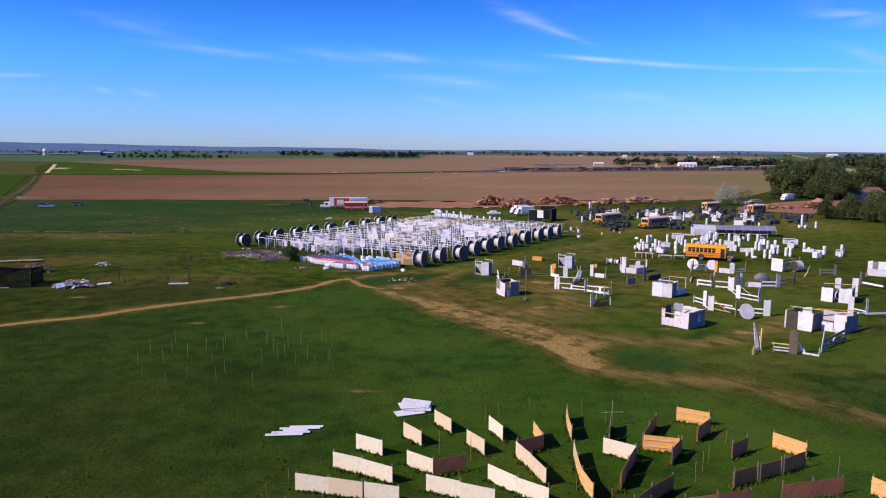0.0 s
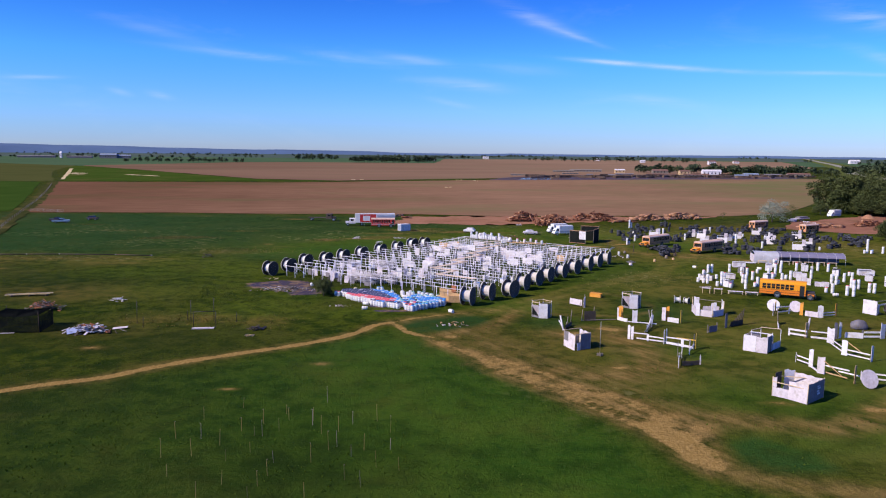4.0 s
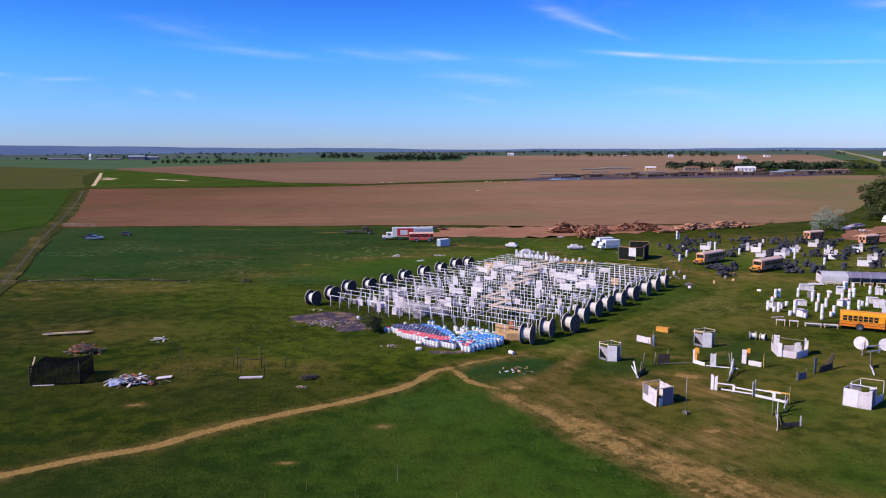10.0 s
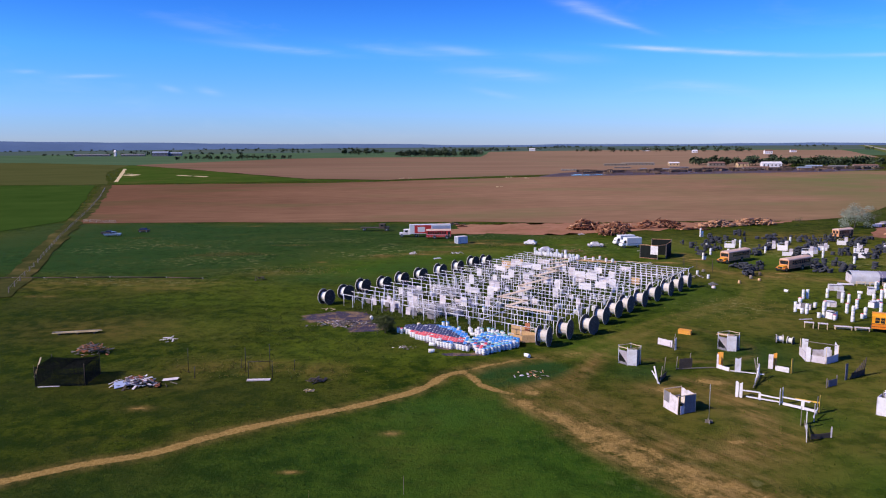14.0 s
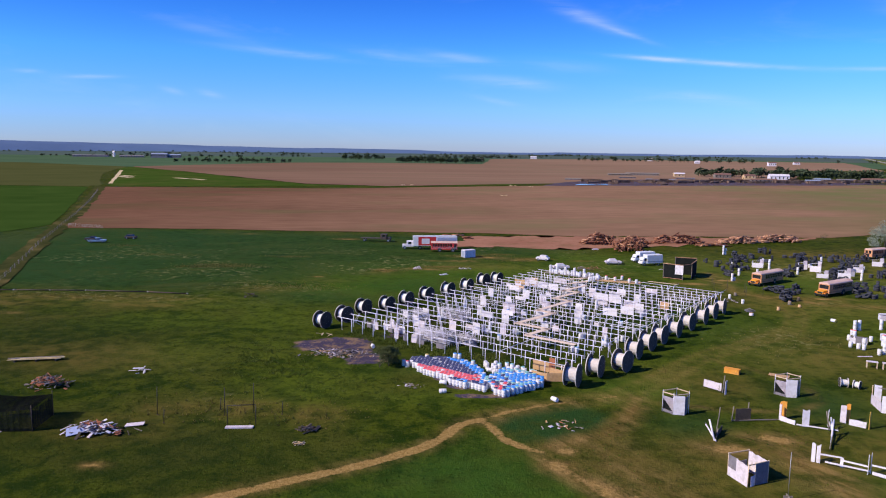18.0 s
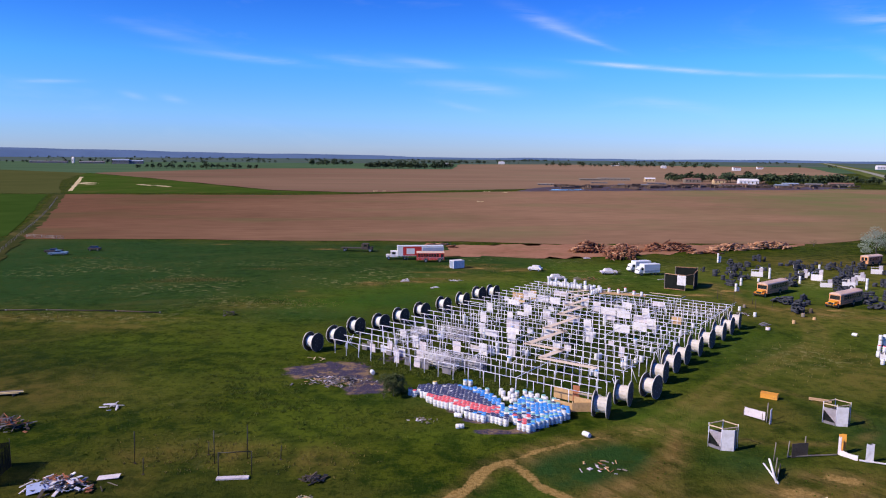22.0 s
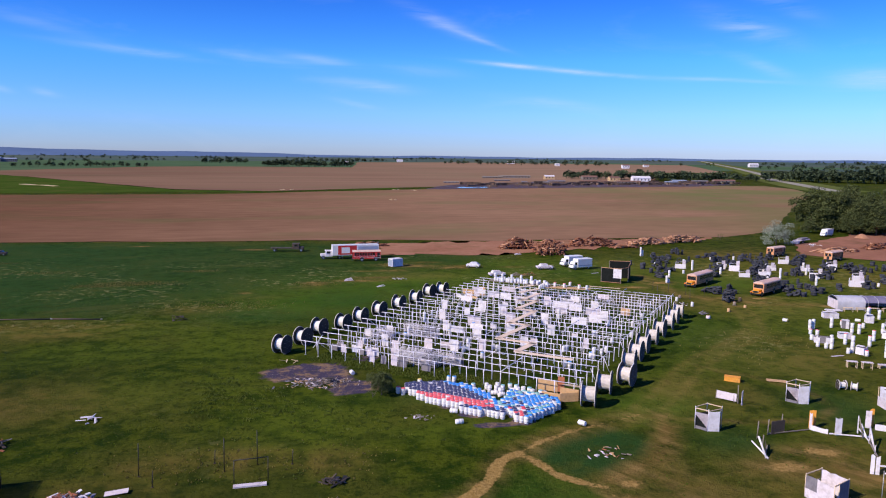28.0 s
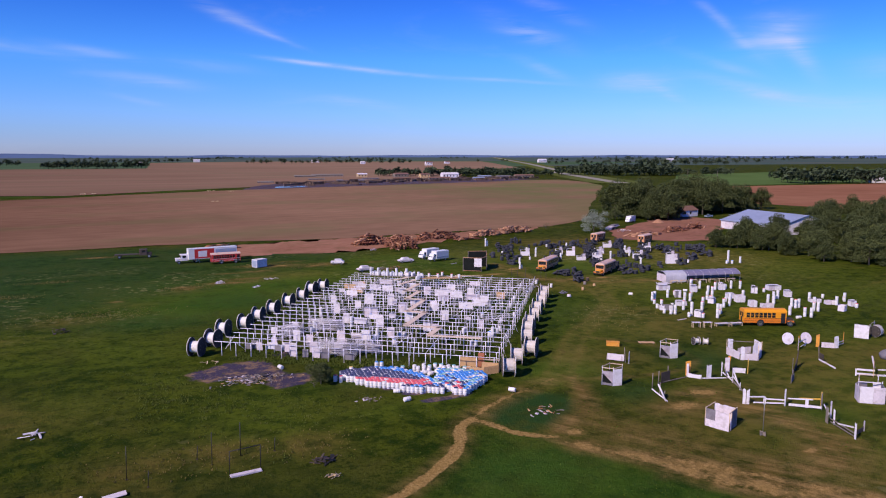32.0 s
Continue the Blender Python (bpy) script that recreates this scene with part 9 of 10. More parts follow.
for a, b in (((-W_, -D_), (W_, -D_)), ((W_, -D_), (W_, D_)), ((-W_, D_), (W_, D_)), ((-W_, -D_), (-W_, D_))):
    bm = bmesh.new()
    n = 60
    for k in range(n + 1):
        u = k / n
        x, y = a[0] + (b[0] - a[0]) * u, a[1] + (b[1] - a[1]) * u
        add_tube(bm, (x, y, 0), (x + 0.05 * math.sin(k), y, H_ - 0.28 * math.sin(u * math.pi)), 0.017, 3, caps=False)
    for k in range(26):
        z = 0.1 + k * (H_ - 0.4) / 26
        add_tube(bm, (*a, z), (*b, z), 0.017, 3, caps=False)
    part("net_side", bm, M["net"], cg)
bm = bmesh.new()
for k in range(30):
    x = -W_ + 2 * W_ * k / 29
    add_tube(bm, (x, -D_, H_ - 0.28 * math.sin(k / 29 * math.pi)), (x, D_, H_ - 0.2 * math.sin(k / 29 * math.pi)), 0.032, 3, caps=False)
for k in range(22):
    y = -D_ + 2 * D_ * k / 21
    add_tube(bm, (-W_, y, H_ - 0.05), (0, y, H_ - 0.3), 0.032, 3, caps=False)
    add_tube(bm, (0, y, H_ - 0.3), (W_, y, H_ - 0.05), 0.032, 3, caps=False)
part("net_roof", bm, M["net"], cg)
for x, y in ((-W_, -D_), (W_, -D_), (W_, D_), (-W_, D_)):
    tube(cg, "pole", M["darksteel"], (x, y, -0.05), (x, y, H_ + 0.4), 0.04, 6)
beam(cg, "pale_beam", M["palewood"], (-W_, -D_, 1.3), (-W_ - 0.6, 0.8, 2.9), 0.14, 0.1)
beam(cg, "floor_board", M["offwhite"], (-W_ + 0.4, -D_ - 0.2, 0.04), (-W_ + 3.0, -D_ - 0.1, 0.04), 0.2, 0.05)


def scrap_heap(name, x, y, w, d, h, n, mats, label, seed, size=1.0):
    t_ = thing(name, x, y, 0, label, "scrap", "scrap heaps")
    rr = random.Random(seed)
    for k in range(int(n * (1.5 if n > 40 else 1.0))):
        u, v = rr.gauss(0, 0.26), rr.gauss(0, 0.26)
        z = max(0.03, h * (1 - (u * u + v * v) * 2) * rr.uniform(0.2, 1))
        c_ = Vector((u * w, v * d, z))
        a, e = rr.uniform(0, 6.28), rr.uniform(-0.35, 0.35)
        L = rr.uniform(0.3, 1.5) * (0.45 if h < 0.14 else size)
        d_ = Vector((math.cos(a), math.sin(a), e)) * L / 2
        low = min((c_ - d_).z, (c_ + d_).z)
        if low < 0.03:
            c_.z += 0.03 - low
        beam(t_, "scrap_piece", M[rr.choice(mats)], c_ - d_, c_ + d_, (rr.uniform(0.05, 0.2) if rr.random() < 0.85 else 0.4) * size, rr.uniform(0.03, 0.08))
    return t_


st_ = scrap_heap("scrap_heap", -57.0, 110.8, 5.4, 2.4, 1.2, 130, ("white", "offwhite", "greywood", "greyboard", "redwood", "darkwood"), "heap of broken white boards and scrap timber", 3, 0.8)
bm = bmesh.new()
add_box(bm, -1.1, 1.1, -0.6, 0.6, 0, 0.04, pose(-1.4, -0.6, 0.45, 24, -8, 25))
part("blue_sheet", bm, M["bluesheet"], st_, "pale blue sheet")
bm = bmesh.new()
add_box(bm, -1.0, 1.0, -0.4, 0.4, 0, 0.04, pose(3.4, 2.4, 0.12, 5, -4, 10))
part("white_board", bm, M["offwhite"], st_)
scrap_heap("scrap_heap", -71.0, 124.8, 4.2, 3.0, 1.5, 110, ("redwood", "greywood", "redwood", "darkwood", "greyboard"), "heap of reddish broken timber on the grass", 4, 0.7)
scrap_heap("scrap_heap", -62.6, 131.8, 2.2, 1.4, 0.5, 12, ("white", "offwhite", "white"), "few white broken boards lying on the grass", 5)
scrap_heap("scrap_heap", -37.6, 143.6, 8.0, 4.0, 0.35, 170, ("greywood", "offwhite", "greyboard", "plywood", "greywood"), "scattered burnt timber and debris on ash", 6, 0.55)
scrap_heap("scrap_heap", -36.0, 143.4, 1.6, 1.2, 0.9, 16, ("darkwood", "greywood"), "small dark crate of scrap on the ash", 7)
scrap_heap("scrap_heap", -34.6, 113.6, 2.4, 1.6, 0.5, 22, ("darkwood", "darksteel", "black"), "small heap of dark scrap on the grass", 8)
scrap_heap("scrap_heap", -34.4, 110.0, 1.6, 1.2, 0.15, 18, ("straw", "plywood", "greywood"), "low scatter of dry brown scrap", 9, 0.5)
ip_ = thing("irrigation_pipe", -116.0, 182.6, 0, "long dark irrigation pipe lying along the meadow's edge", "pipe")
pts_ = [(-22, -1.5), (0, 0), (15, 1.5), (28.5, 1.6), (37.4, 0.8)]
for (ax, ay), (bx, by) in zip(pts_, pts_[1:]):
    n = max(1, int(math.hypot(bx - ax, by - ay) / 7))
    for k in range(n):
        p_, q_ = (ax + (bx - ax) * k / n, ay + (by - ay) * k / n, 0.12), (ax + (bx - ax) * (k + 1) / n, ay + (by - ay) * (k + 1) / n, 0.12)
        tube(ip_, "pipe_length", M["darksteel"], p_, q_, 0.11, 8)
        tube(ip_, "coupling", M["steel"], (q_[0] - 0.15, q_[1], 0.12), (q_[0] + 0.15, q_[1], 0.12), 0.15, 8)
ps_ = thing("plank_stack", -79.6, 135.2, 14, "long weathered planks stacked on low bearers in the grass", "planks")
for k, (dy, z, x0, x1) in enumerate(((-0.5, 0.32, -3.6, 3.4), (-0.1, 0.32, -3.2, 3.8), (0.3, 0.34, -3.8, 2.6), (-0.3, 0.42, -2.0, 3.9), (0.15, 0.43, -0.4, 3.6))):
    beam(ps_, "plank", M["greywood"] if k % 3 else M["straw"], (x0, dy, z), (x1, dy + 0.1, z), 0.3, 0.06)
for x_ in (-2.6, 0.2, 2.8):
    beam(ps_, "bearer", M["darkwood"], (x_, -0.8, 0.14), (x_, 0.7, 0.14), 0.16, 0.28)
scrap_heap("scrap_heap", -6.4, 118.4, 5.0, 3.6, 0.12, 26, ("offwhite", "greywood", "plywood", "redwood"), "small litter of scrap in the grass wedge", 12)
scrap_heap("scrap_heap", -25.0, 129.6, 4.0, 2.0, 0.12, 18, ("greywood", "offwhite"), "small litter of grey scrap before the barrels", 13)
scrap_heap("scrap_heap", -42.0, 153.8, 2.0, 0.8, 0.2, 5, ("straw", "palewood"), "pale boards lying near the first reel", 14)
scrap_heap("scrap_heap", -64.6, 182.4, 2.4, 1.6, 0.9, 16, ("darkwood", "darksteel"), "small dark scrap heap on the meadow", 15)
scrap_heap("scrap_heap", -23.0, 223.0, 4.0, 1.2, 0.3, 14, ("white", "offwhite"), "white boards lying on the green field", 16)
scrap_heap("scrap_heap", 34.0, 190.0, 3.0, 3.0, 0.25, 12, ("offwhite", "greywood"), "few pale boards on the worn grass", 17)
scrap_heap("scrap_heap", 18.6, 237.6, 3.4, 1.6, 0.8, 24, ("darksteel", "greywood", "black"), "dark scrap metal beside the derelict car", 18)
scrap_heap("scrap_heap", 10.0, 226.0, 5.0, 2.0, 1.0, 30, ("greywood", "darkwood", "redwood"), "brown scrap timber behind the maze", 19)
scrap_heap("scrap_heap", 122.0, 281.0, 7.0, 3.0, 0.9, 30, ("white", "offwhite", "greywood"), "white scrap beside the yard", 20)

gl = thing("goal_frame", -42.0, 114.4, 0, "thin dark steel goal frame standing in grass", "goal")
for x, y, h in ((-1.5, -0.3, 2.36), (1.5, 0.3, 2.36), (-2.9, 2.6, 3.4), (0.0, 4.0, 3.5)):
    tube(gl, "upright", M["black"], (x, y, -0.1), (x + 0.05, y, h), 0.045, 6)
tube(gl, "crossbar", M["black"], (-1.5, -0.3, 2.33), (1.5, 0.3, 2.33), 0.045, 6)
wp = thing("white_plank", -42.0, 113.7, 8, "thick white plank lying in front of the goal", "plank")
beam(wp, "board", M["offwhite"], (-1.5, 0, 0.09), (1.5, 0, 0.09), 0.6, 0.14)
for x, y, h in ((-52.7, 116.6, 3.3), (-50.8, 114.2, 1.6), (-46.2, 119.0, 1.4), (-38.6, 118.2, 1.5)):
    t_ = thing("fence_post", x, y, 0, "thin dark post standing in the grass", "post", "posts by the goal")
    tube(t_, "shaft", M["black"], (0, 0, -0.1), (0.1, 0, h), 0.04, 6)
    part("foot_plate", box(-0.1, 0.1, -0.1, 0.1, 0.0, 0.04), M["darksteel"], t_)

# ---- field fence on the far side ----
fence = thing("field_fence", -155.0, 240.0, 0, "old wire fence with grey wooden posts", "fence")
line = [(-113, 166), (-131, 203), (-155, 250), (-180, 302), (-206, 356), (-240, 424), (-290, 520)]
prev = None
for (ax, ay), (bx, by) in zip(line, line[1:]):
    n = int(math.hypot(bx - ax, by - ay) / 6)
    for k in range(n):
        x, y = ax + (bx - ax) * k / n + 155, ay + (by - ay) * k / n - 240
        beam(fence, "post", M["greywood"], (x, y, -0.1), (x, y, 1.3), 0.14, 0.14)
        if prev:
            for z in (0.5, 0.9, 1.2):
                tube(fence, "wire", M["steel"], (prev[0], prev[1], z), (x, y, z), 0.015, 3)
        prev = (x, y)
cor = thing("cattle_panel", -176.0, 300.0, -25, "grey steel cattle panels at the field corner", "fence")
for k in range(5):
    for z in (0.4, 0.8, 1.2):
        tube(cor, "rail", M["steel"], (k * 3.2, k * 0.6, z), (k * 3.2 + 3.1, k * 0.6 + 0.6, z), 0.04, 5)
    tube(cor, "post", M["steel"], (k * 3.2, k * 0.6, 0), (k * 3.2, k * 0.6, 1.4), 0.05, 5)

# sawn stumps and odd blocks on the worn grass behind the maze
for x, y, h, wd, key in ((44.6, 188.6, 0.7, 0.34, "greywood"), (45.6, 186.2, 0.5, 0.3, "plywood"), (30.6, 193.0, 0.9, 0.3, "darkwood"), (33.4, 177.4, 0.5, 0.4, "offwhite"), (40.2, 182.6, 0.7, 0.28, "plywood"), (36.4, 196.6, 0.6, 0.3, "greywood"), (47.8, 192.4, 0.8, 0.36, "darkwood")):
    t_ = thing("tree_stump", x, y, h * 100, "short sawn stump standing on worn grass", "stump", "stumps behind the maze")
    bm = lathe([(0, 0), (wd * 1.15, 0), (wd, h * 0.25), (wd * 0.94, h * 0.96), (wd * 0.8, h), (0, h)], 9)
    part("trunk", bm, M[key], t_)
    bm = lathe([(0, h + 0.004), (wd * 0.74, h + 0.004), (wd * 0.74, h + 0.012), (0, h + 0.012)], 9)
    part("cut_face", bm, M["cutlog"], t_, "pale sawn top")


for x, y, a, n, key, words in ((-35.1, 222.2, 10, 4, "offwhite", "few pale boards lying in dry grass"), (-27.6, 214.0, 40, 2, "white", "few white boards lying in the grass"), (41.2, 150.8, 8, 1, "offwhite", "single pale plank lying on the grass"), (34.2, 181.2, 30, 3, "greyboard", "small heap of grey boards near the maze"), (15.4, 265.4, 15, 3, "offwhite", "few pale boards beside the log piles"), (7.0, 227.9, 20, 4, "greywood", "small heap of weathered boards behind the maze"), (28.2, 229.6, 25, 1, "offwhite", "single pale plank near the black shed")):
    t_ = thing("loose_boards", x, y, a, words, "boards", "loose boards on the grass")
    for k in range(n):
        beam(t_, "board", M[key], (-1.1 + 0.2 * k, -0.3 * n / 2 + 0.42 * k, 0.05 + 0.05 * k), (1.2 - 0.1 * k, -0.3 * n / 2 + 0.5 * k, 0.06 + 0.14 * k), 0.34, 0.05)


# ---- far farms, woods and the horizon ----
r = random.Random(55)
M["yardclutter"] = surface("dark_pens_and_hay", (0.05, 0.035, 0.03), (0.26, 0.17, 0.12), 0.9, grain=0.2, coarse=0.05, space="World", mix=0.3)
FAR = [  # x, y, turn, width, depth, height, wall, roof, words
    (283, 850, -5, 20, 10, 5.0, "white", "white", "white hooped farm shed far across the field"), (322, 836, -5, 16, 6, 2.4, "greywood", "bluewhite", "white long farm shed far away"), (345, 832, -5, 18, 6, 2.2, "greywood", "greyboard", "pale low farm shed far away"),
    (372, 830, -5, 24, 7, 3.0, "greywood", "roofbrown", "brown low farm shed far away"), (240, 905, 0, 18, 9, 4.0, "greywood", "roofbrown", "brown farm shed among far trees"), (262, 880, 0, 12, 8, 4.0, "tan", "roofbrown", "tan farm shed among far trees"),
    (196, 925, 0, 12, 7, 3.6, "tan", "white", "small tan farm shed with a white roof"), (160, 960, 0, 40, 6, 2.5, "greywood", "greywood", "long low cattle shed far away"), (130, 950, 0, 26, 5, 1.8, "greywood", "greywood", "long low cattle shed far away"),
    (135, 792, 0, 6, 3, 1.8, "greywood", "greyboard", "grey feed box on the far mud"), (157, 786, 0, 7, 3, 1.8, "greywood", "greyboard", "grey feed box on the far mud"), (60, 800, 0, 16, 2.5, 1.2, "greyboard", "greywood", "long grey feed bunk on the far mud"),
    (125, 860, 0, 18, 2.5, 1.2, "greyboard", "greywood", "long grey feed bunk on the far mud"), (185, 850, 0, 20, 2.5, 1.2, "greyboard", "greyboard", "long grey feed bunk on the far mud"), (250, 800, 0, 26, 4, 2.5, "greywood", "roofbrown", "brown pen beside the far farm"),
    (215, 810, 0, 30, 4, 2.2, "darkwood", "roofbrown", "dark pen beside the far farm"), (300, 805, 0, 14, 4, 2.0, "greyboard", "bluewhite", "pale low shed beside the far farm"),
    (-1110, 1920, 15, 90, 10, 4, "greyboard", "greyboard", "long grey farm sheds on the far plain"), (-985, 1900, 15, 60, 10, 4, "greyboard", "greyboard", "long grey farm sheds on the far plain"), (-900, 1880, 15, 40, 16, 9, "greyboard", "bluewhite", "pale blue barn on the far plain"),
    (-880, 1890, 15, 60, 10, 7, "greyboard", "bluewhite", "pale blue barn on the far plain"), (-1040, 1910, 0, 5, 5, 12, "white", "white", "white silo on the far plain"),
    (-70, 1980, 0, 16, 8, 5, "white", "white", "white house on the far ridge"), (90, 2450, 0, 20, 9, 6, "white", "white", "white barn on the far ridge"), (420, 2250, 0, 22, 9, 6, "white", "white", "white barn near the far trees"),
    (470, 1900, 0, 12, 8, 5, "white", "white", "white barn near the far trees"), (700, 1880, 0, 14, 9, 5, "white", "roofbrown", "far white farmhouse with trees"), (560, 1650, 0, 16, 10, 7, "white", "roofbrown", "far white farmhouse with trees"),
    (610, 1080, 0, 22, 12, 5, "white", "roofbrown", "white farmhouse beside the road"), (1050, 1980, 0, 26, 12, 8, "white", "white", "white barn beyond the gravel road"), (1500, 1950, 0, 26, 12, 8, "white", "white", "white barn in green crop land"), (640, 570, -20, 16, 9, 4, "white", "white", "white house behind the far wood"),
    (700, 545, -20, 14, 9, 4, "white", "white", "white house behind the far wood"),
]
for x, y, a, w, d, h, wall, roof, words in FAR:
    house(x, y, a, w, d, h, wall, roof, words, h * 0.35, "building", "far farm buildings")


# low pens, hay rows and machinery round the far farm, too small to pick apart
bm = bmesh.new()
for k in range(150):
    u, v = r.uniform(0, 1), r.gauss(0, 0.5)
    x, y = 70 + 310 * u, 742 + 92 * u + v * 34
    w, d = r.uniform(2, 16), r.uniform(0.8, 2.5)
    add_box(bm, -w / 2, w / 2, -d / 2, d / 2, 0, r.uniform(0.8, 2.4), pose(x, y, 0.1, 0, 0, r.gauss(14, 12)))
tagged(part("far_yard_clutter", bm, M["yardclutter"]), "low dark pens and hay rows round the far farm", "clutter", kind="stuff")


def wood(name, spots, size, label, mat="leaffar"):
    """Distant trees too many to count."""
    bm = bmesh.new()
    for x, y, h in spots:
        for k in range(4):
            leaf_cloud(bm, r, x + r.uniform(-0.25, 0.25) * h, y + r.uniform(-0.25, 0.25) * h, h * r.uniform(0.35, 0.62), h * 0.36, h * 0.36, h * 0.38, int(26 * size), h * 0.15)
        add_tube(bm, (x, y, 0), (x, y, h * 0.5), h * 0.03, 4, caps=False)
    return tagged(part(name, bm, M[mat]), label, "wood", kind="stuff")


def row(x0, y0, x1, y1, n, h, spread):
    return [(x0 + (x1 - x0) * (k + r.uniform(0, 1)) / n, y0 + (y1 - y0) * k / n + r.uniform(-spread, spread), h * r.uniform(0.7, 1.25)) for k in range(n)]


wood("far_wood", row(-228, 1545, -54, 1562, 26, 15, 8), 1.0, "dense dark shelter wood at the field's end")
wood("far_wood", row(-430, 1930, -320, 1950, 14, 14, 10), 0.8, "distant dark trees with houses")
wood("far_wood", row(-640, 1390, -420, 1425, 26, 9, 10), 0.8, "line of low dark trees on the far plain")
wood("far_wood", row(-1300, 1960, -700, 1960, 30, 9, 20), 0.7, "thin line of far trees by the sheds")
wood("far_wood", row(225, 960, 400, 880, 44, 11, 22), 1.0, "trees round the far farm")
wood("far_wood", row(300, 900, 470, 905, 34, 10, 16), 1.0, "trees round the far farm")
wood("far_wood", row(200, 2100, 640, 1980, 40, 12, 40), 0.7, "scattered far trees before the horizon")
wood("far_wood", row(-260, 2300, 40, 2380, 24, 12, 30), 0.7, "distant trees round a far village")
wood("far_wood", row(480, 905, 600, 830, 60, 15, 22), 1.1, "dark wood beside the road")
wood("far_wood", row(560, 870, 680, 800, 22, 11, 16), 1.0, "thin trees at the wood's end")
wood("far_wood", row(900, 1700, 1500, 1600, 30, 13, 40), 0.7, "scattered trees in green crop land")
wood("far_wood", row(1060, 1520, 1260, 1430, 22, 14, 12), 0.8, "distant dark copse in crop land")
wood("far_wood", row(540, 590, 700, 540, 44, 14, 20), 1.1, "dark wood behind the red field")
wood("far_wood", row(590, 640, 760, 600, 26, 12, 20), 1.0, "dark wood behind the red field")
wood("far_wood", row(1700, 2500, 2900, 2300, 40, 14, 80), 0.7, "far trees towards the horizon")
hz = []
for k in range(90):
    az = radians(r.uniform(-48, 72))
    d = r.uniform(2300, 4200)
    for _ in range(r.randint(1, 9)):
        a_, e_ = az + r.gauss(0, 0.012), d + r.gauss(0, 30)
        hz.append((e_ * math.sin(a_), e_ * math.cos(a_), r.uniform(5, 12)))
wood("horizon_trees", hz, 0.6, "scattered clumps of trees before the horizon")

# telegraph poles and small field things
for x, y in ((560, 760), (640, 700), (505, 650)):
    t_ = thing("utility_pole", x, y, 30, "tall wooden utility pole by the crop field", "pole", "utility poles")
    tube(t_, "shaft", M["greywood"], (0, 0, 0), (0, 0, 11), 0.18, 6)
    beam(t_, "cross_arm", M["greywood"], (-1.3, 0, 10.2), (1.3, 0, 10.2), 0.15, 0.15)
for x, y, w in ((-4, 655, 6), (10, 640, 4), (-12, 520, 4), (-95, 640, 4), (-88, 642, 3)):
    t_ = thing("rock_heap", x, y, 0, "small pale heap of field stones", "rocks", "field stone heaps")
    for k in range(7):
        bm = bmesh.new()
        bmesh.ops.create_icosphere(bm, subdivisions=1, radius=r.uniform(0.25, 0.55))
        for v in bm.verts:
            v.co *= r.uniform(0.8, 1.2)
        bm.transform(Matrix.Translation((r.uniform(-w, w) / 2, r.uniform(-1, 1), 0.25)))
        part("stone", bm, M["straw"], t_)

# ---- weeds and grass tufts ----
def tufts(name, places, size, mat, label):
    bmv, bmf = [], []
    for x, y, s in places:
        for k in range(5):
            a = r.uniform(0, math.tau)
            c_, n_ = math.cos(a), math.sin(a)
            h, w = s * r.uniform(0.6, 1.2) * size, s * 0.28 * size
            lx, ly = r.uniform(-0.4, 0.4) * h, r.uniform(-0.4, 0.4) * h
            i = len(bmv)
            bx, by = x + r.uniform(-0.3, 0.3) * size, y + r.uniform(-0.3, 0.3) * size
            bmv.extend(((bx - c_ * w, by - n_ * w, -0.02), (bx + c_ * w, by + n_ * w, -0.02), (bx + lx, by + ly, h)))
            bmf.append((i, i + 1, i + 2))
    me = bpy.data.meshes.new(name)
    me.from_pydata(bmv, [], bmf)
    return tagged(link_mesh(name, me, M[mat]), label, "grass", kind="stuff")


def off_track(x, y):
    for line_ in (TRAIL, SPUR, UPPER, TRACK, *RUTS):
        for (ax, ay), (bx, by) in zip(line_, line_[1:]):
            dx, dy = bx - ax, by - ay
            k = max(0, min(1, ((x - ax) * dx + (y - ay) * dy) / (dx * dx + dy * dy)))
            if math.hypot(x - ax - k * dx, y - ay - k * dy) < 2.0:
                return False
    return True


M["tuft"] = surface("grass_tufts", (0.038, 0.078, 0.006), (0.095, 0.125, 0.015), 0.95, grain=0.9, coarse=0.1, spec=0.05, space="World", mix=0.6)
M["drytuft"] = surface("dry_grass_tufts", (0.13, 0.11, 0.032), (0.26, 0.21, 0.075), 0.95, grain=0.9, coarse=0.1, spec=0.05, space="World", mix=0.6)
pl = []
while len(pl) < 12000:
    y = 36 + (r.random() ** 1.3) * 180
    x = r.uniform(-80 - y * 0.12, 50 + y * 0.2)
    if noise.noise(Vector((x * 0.09, y * 0.09, 0))) + 0.5 * noise.noise(Vector((x * 0.3, y * 0.3, 3))) < r.uniform(-0.30, 0.45) or not off_track(x, y):
        continue
    pl.append((x, y, r.uniform(0.5, 1.3)))
tufts("grass_tufts", pl, 0.13, "tuft", "uneven tufts of green meadow grass")
pl = []
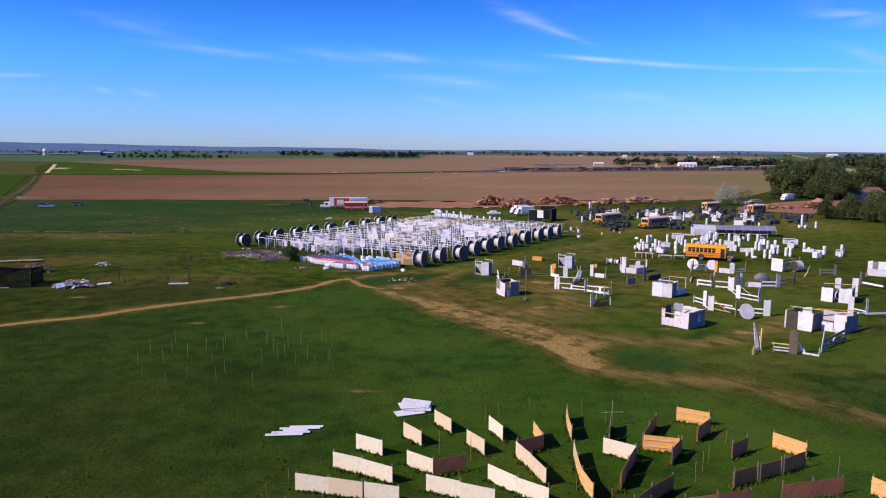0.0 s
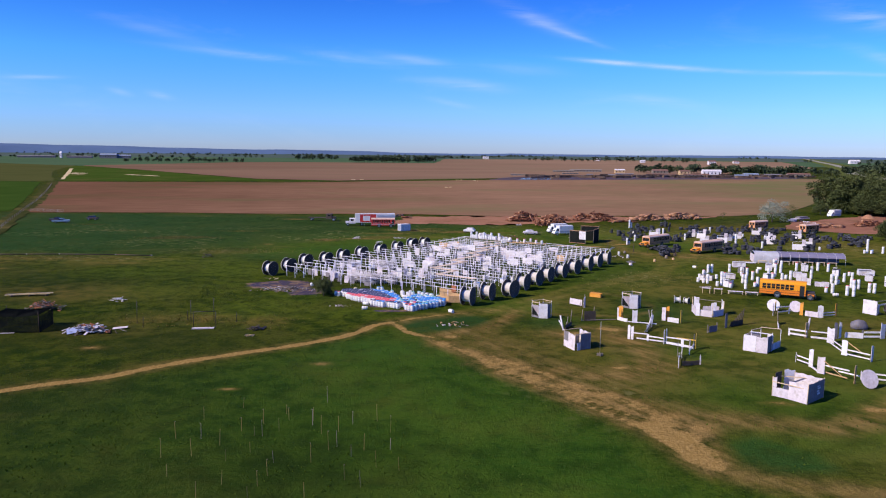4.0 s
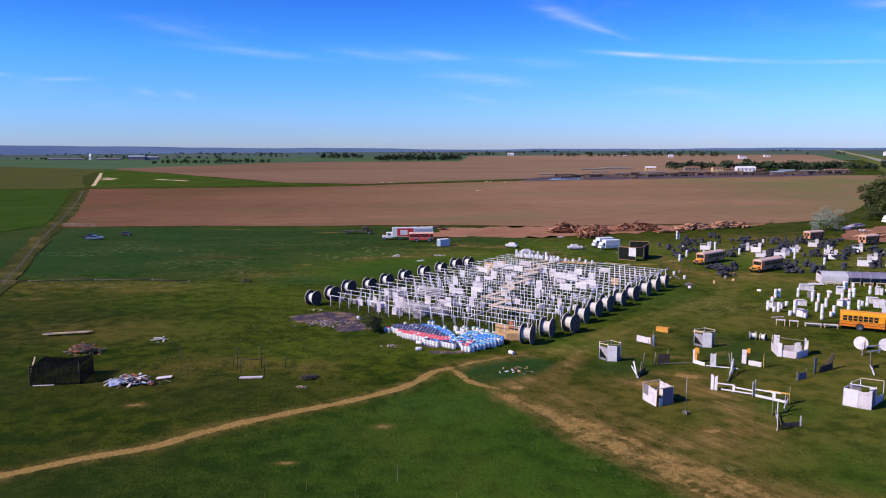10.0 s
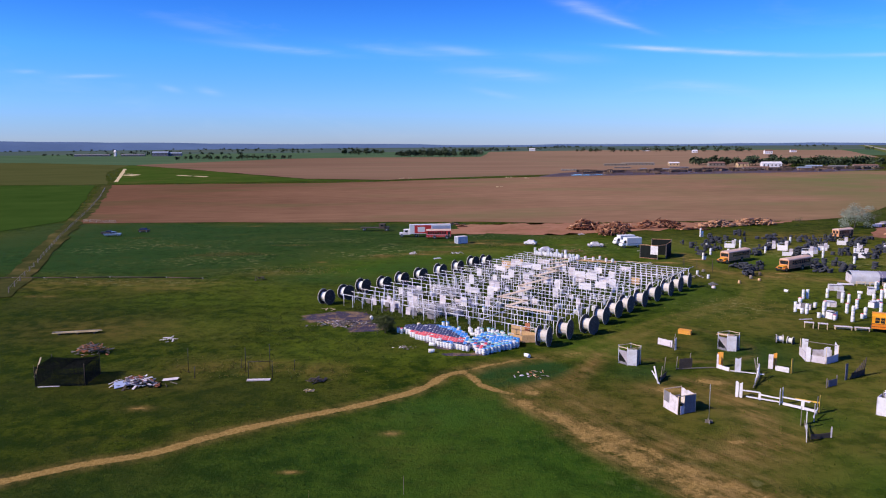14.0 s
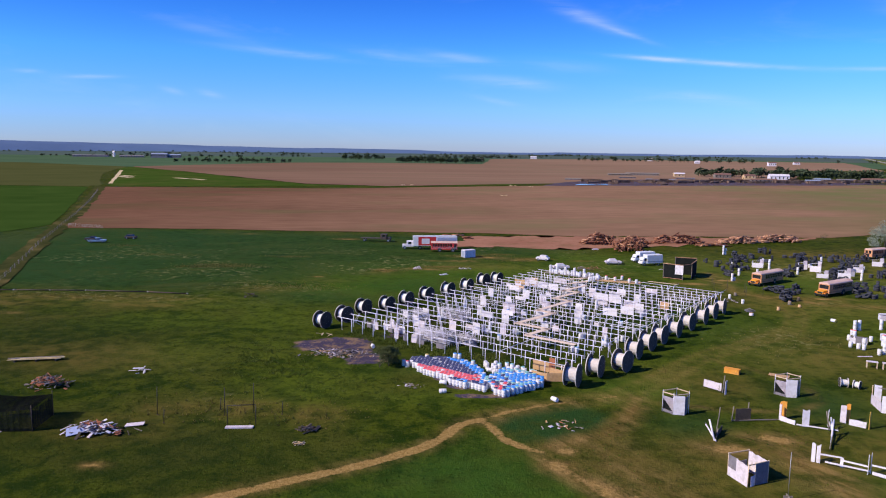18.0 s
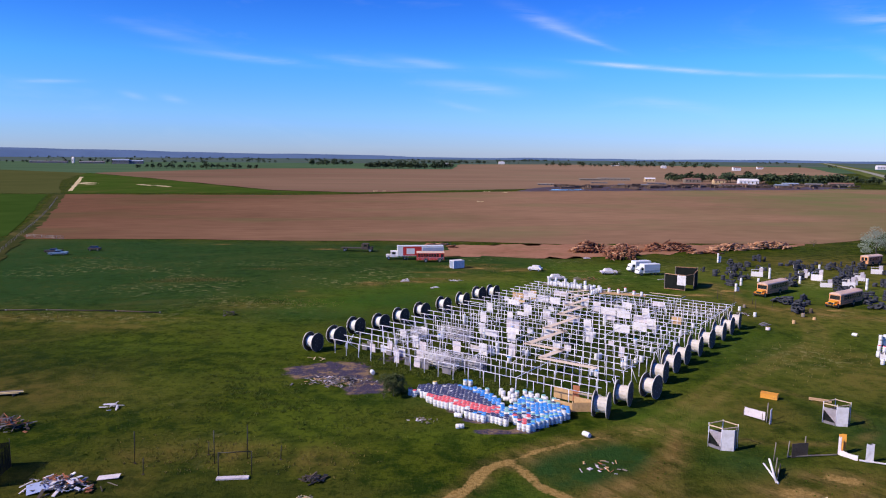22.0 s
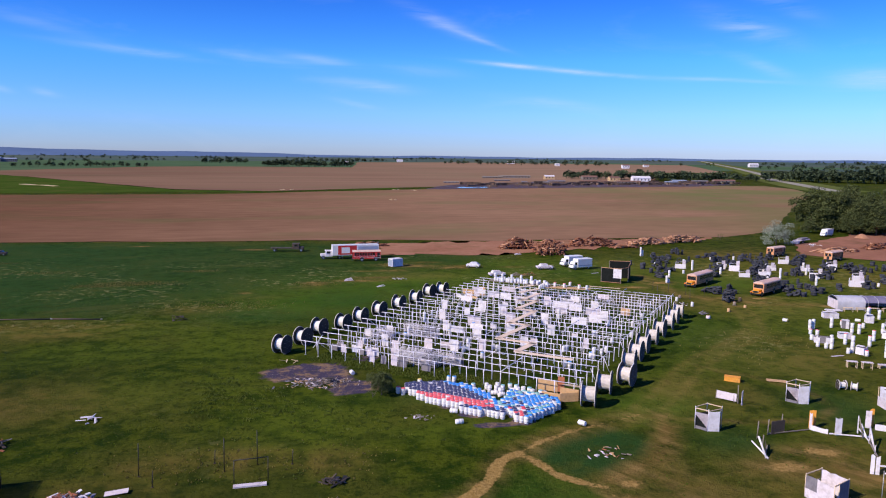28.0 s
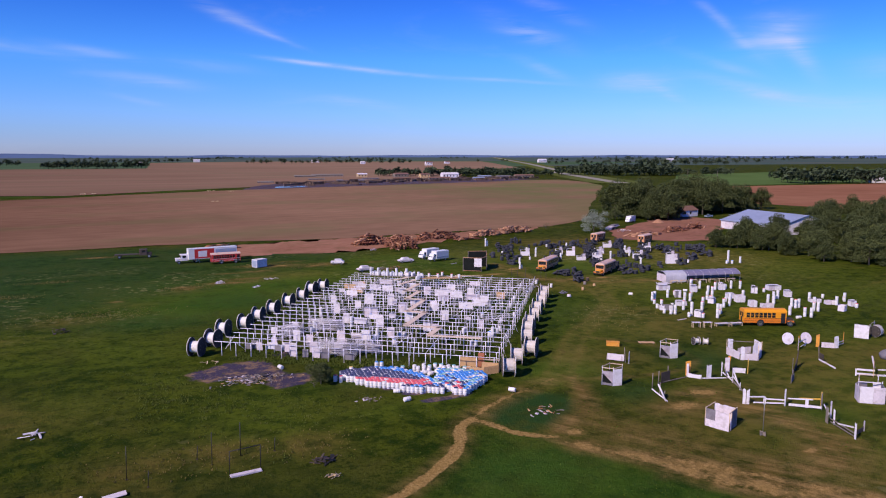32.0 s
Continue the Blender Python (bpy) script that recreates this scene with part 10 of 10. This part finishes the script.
while len(pl) < 2100:
    x, y = r.uniform(-66, -22), r.uniform(112, 172)
    k = math.exp(-((x + 45) / 9) ** 2 - ((y - 140) / 13) ** 2) + 0.7 * math.exp(-((x + 30) / 9) ** 2 - ((y - 128) / 6) ** 2)
    if k + 0.6 * noise.noise(Vector((x * 0.25, y * 0.25, 5))) < r.uniform(0.25, 0.9) or not off_track(x, y) or ((x + 37.5) / 8) ** 2 + ((y - 146) / 7) ** 2 < 1:
        continue
    spread = r.uniform(0.15, 0.6)
    pl += [(x + r.gauss(0, spread), y + r.gauss(0, spread * 0.7), r.uniform(0.4, 1.3)) for _ in range(r.randint(2, 9))]
tufts("weed_clumps", pl, 0.16, "weed", "pale green clumps of tall weeds beside the maze")
pl = []
for x0, y0, a, b, n in ((-84, 220, 9, 3.0, 620), (-91, 217, 5, 1.6, 200), (-73, 238, 6, 1.6, 160), (-60, 195, 11, 5, 520), (-100, 179, 20, 3, 420), (-42, 218, 6, 2, 200), (-31, 222, 6, 1.6, 180), (-128, 253, 6, 2, 120), (-46, 119, 9, 4, 240), (-34, 119, 5, 4, 90), (36, 162, 8, 7, 120), (-65, 279, 5, 1.5, 120), (-110, 236, 10, 1.5, 120), (-14, 240, 9, 4, 200), (-28, 225.8, 5, 1.2, 260), (-5, 243, 5, 1.3, 200), (-21, 247, 7, 2, 240), (26, 154, 6, 5, 90)):
    for _ in range(n):
        pl.append((x0 + r.gauss(0, a * 0.6), y0 + r.gauss(0, b * 0.6), r.uniform(0.5, 1.3)))
tufts("dry_grass_tufts", pl, 0.16, "drytuft", "scattered dry straw-yellow grass tufts")
pl = [(maze(r.uniform(2, 34), r.uniform(-5.5, -0.5))) for _ in range(2600)]
tufts("tall_weeds", [(x, y, r.uniform(0.6, 1.5)) for x, y in pl], 0.17, "weed", "tall bright weeds before the maze")

pl = []
for (ax, ay), (bx, by), k in PANELS:
    for _ in range(70):
        q = r.uniform(-0.05, 1.05)
        pl.append((ax + (bx - ax) * q + r.gauss(0, 0.16), ay + (by - ay) * q + r.gauss(0, 0.16), r.uniform(0.5, 1.5)))
tufts("grass_fringe", pl, 0.17, "tuft", "longer grass left standing round the boards")
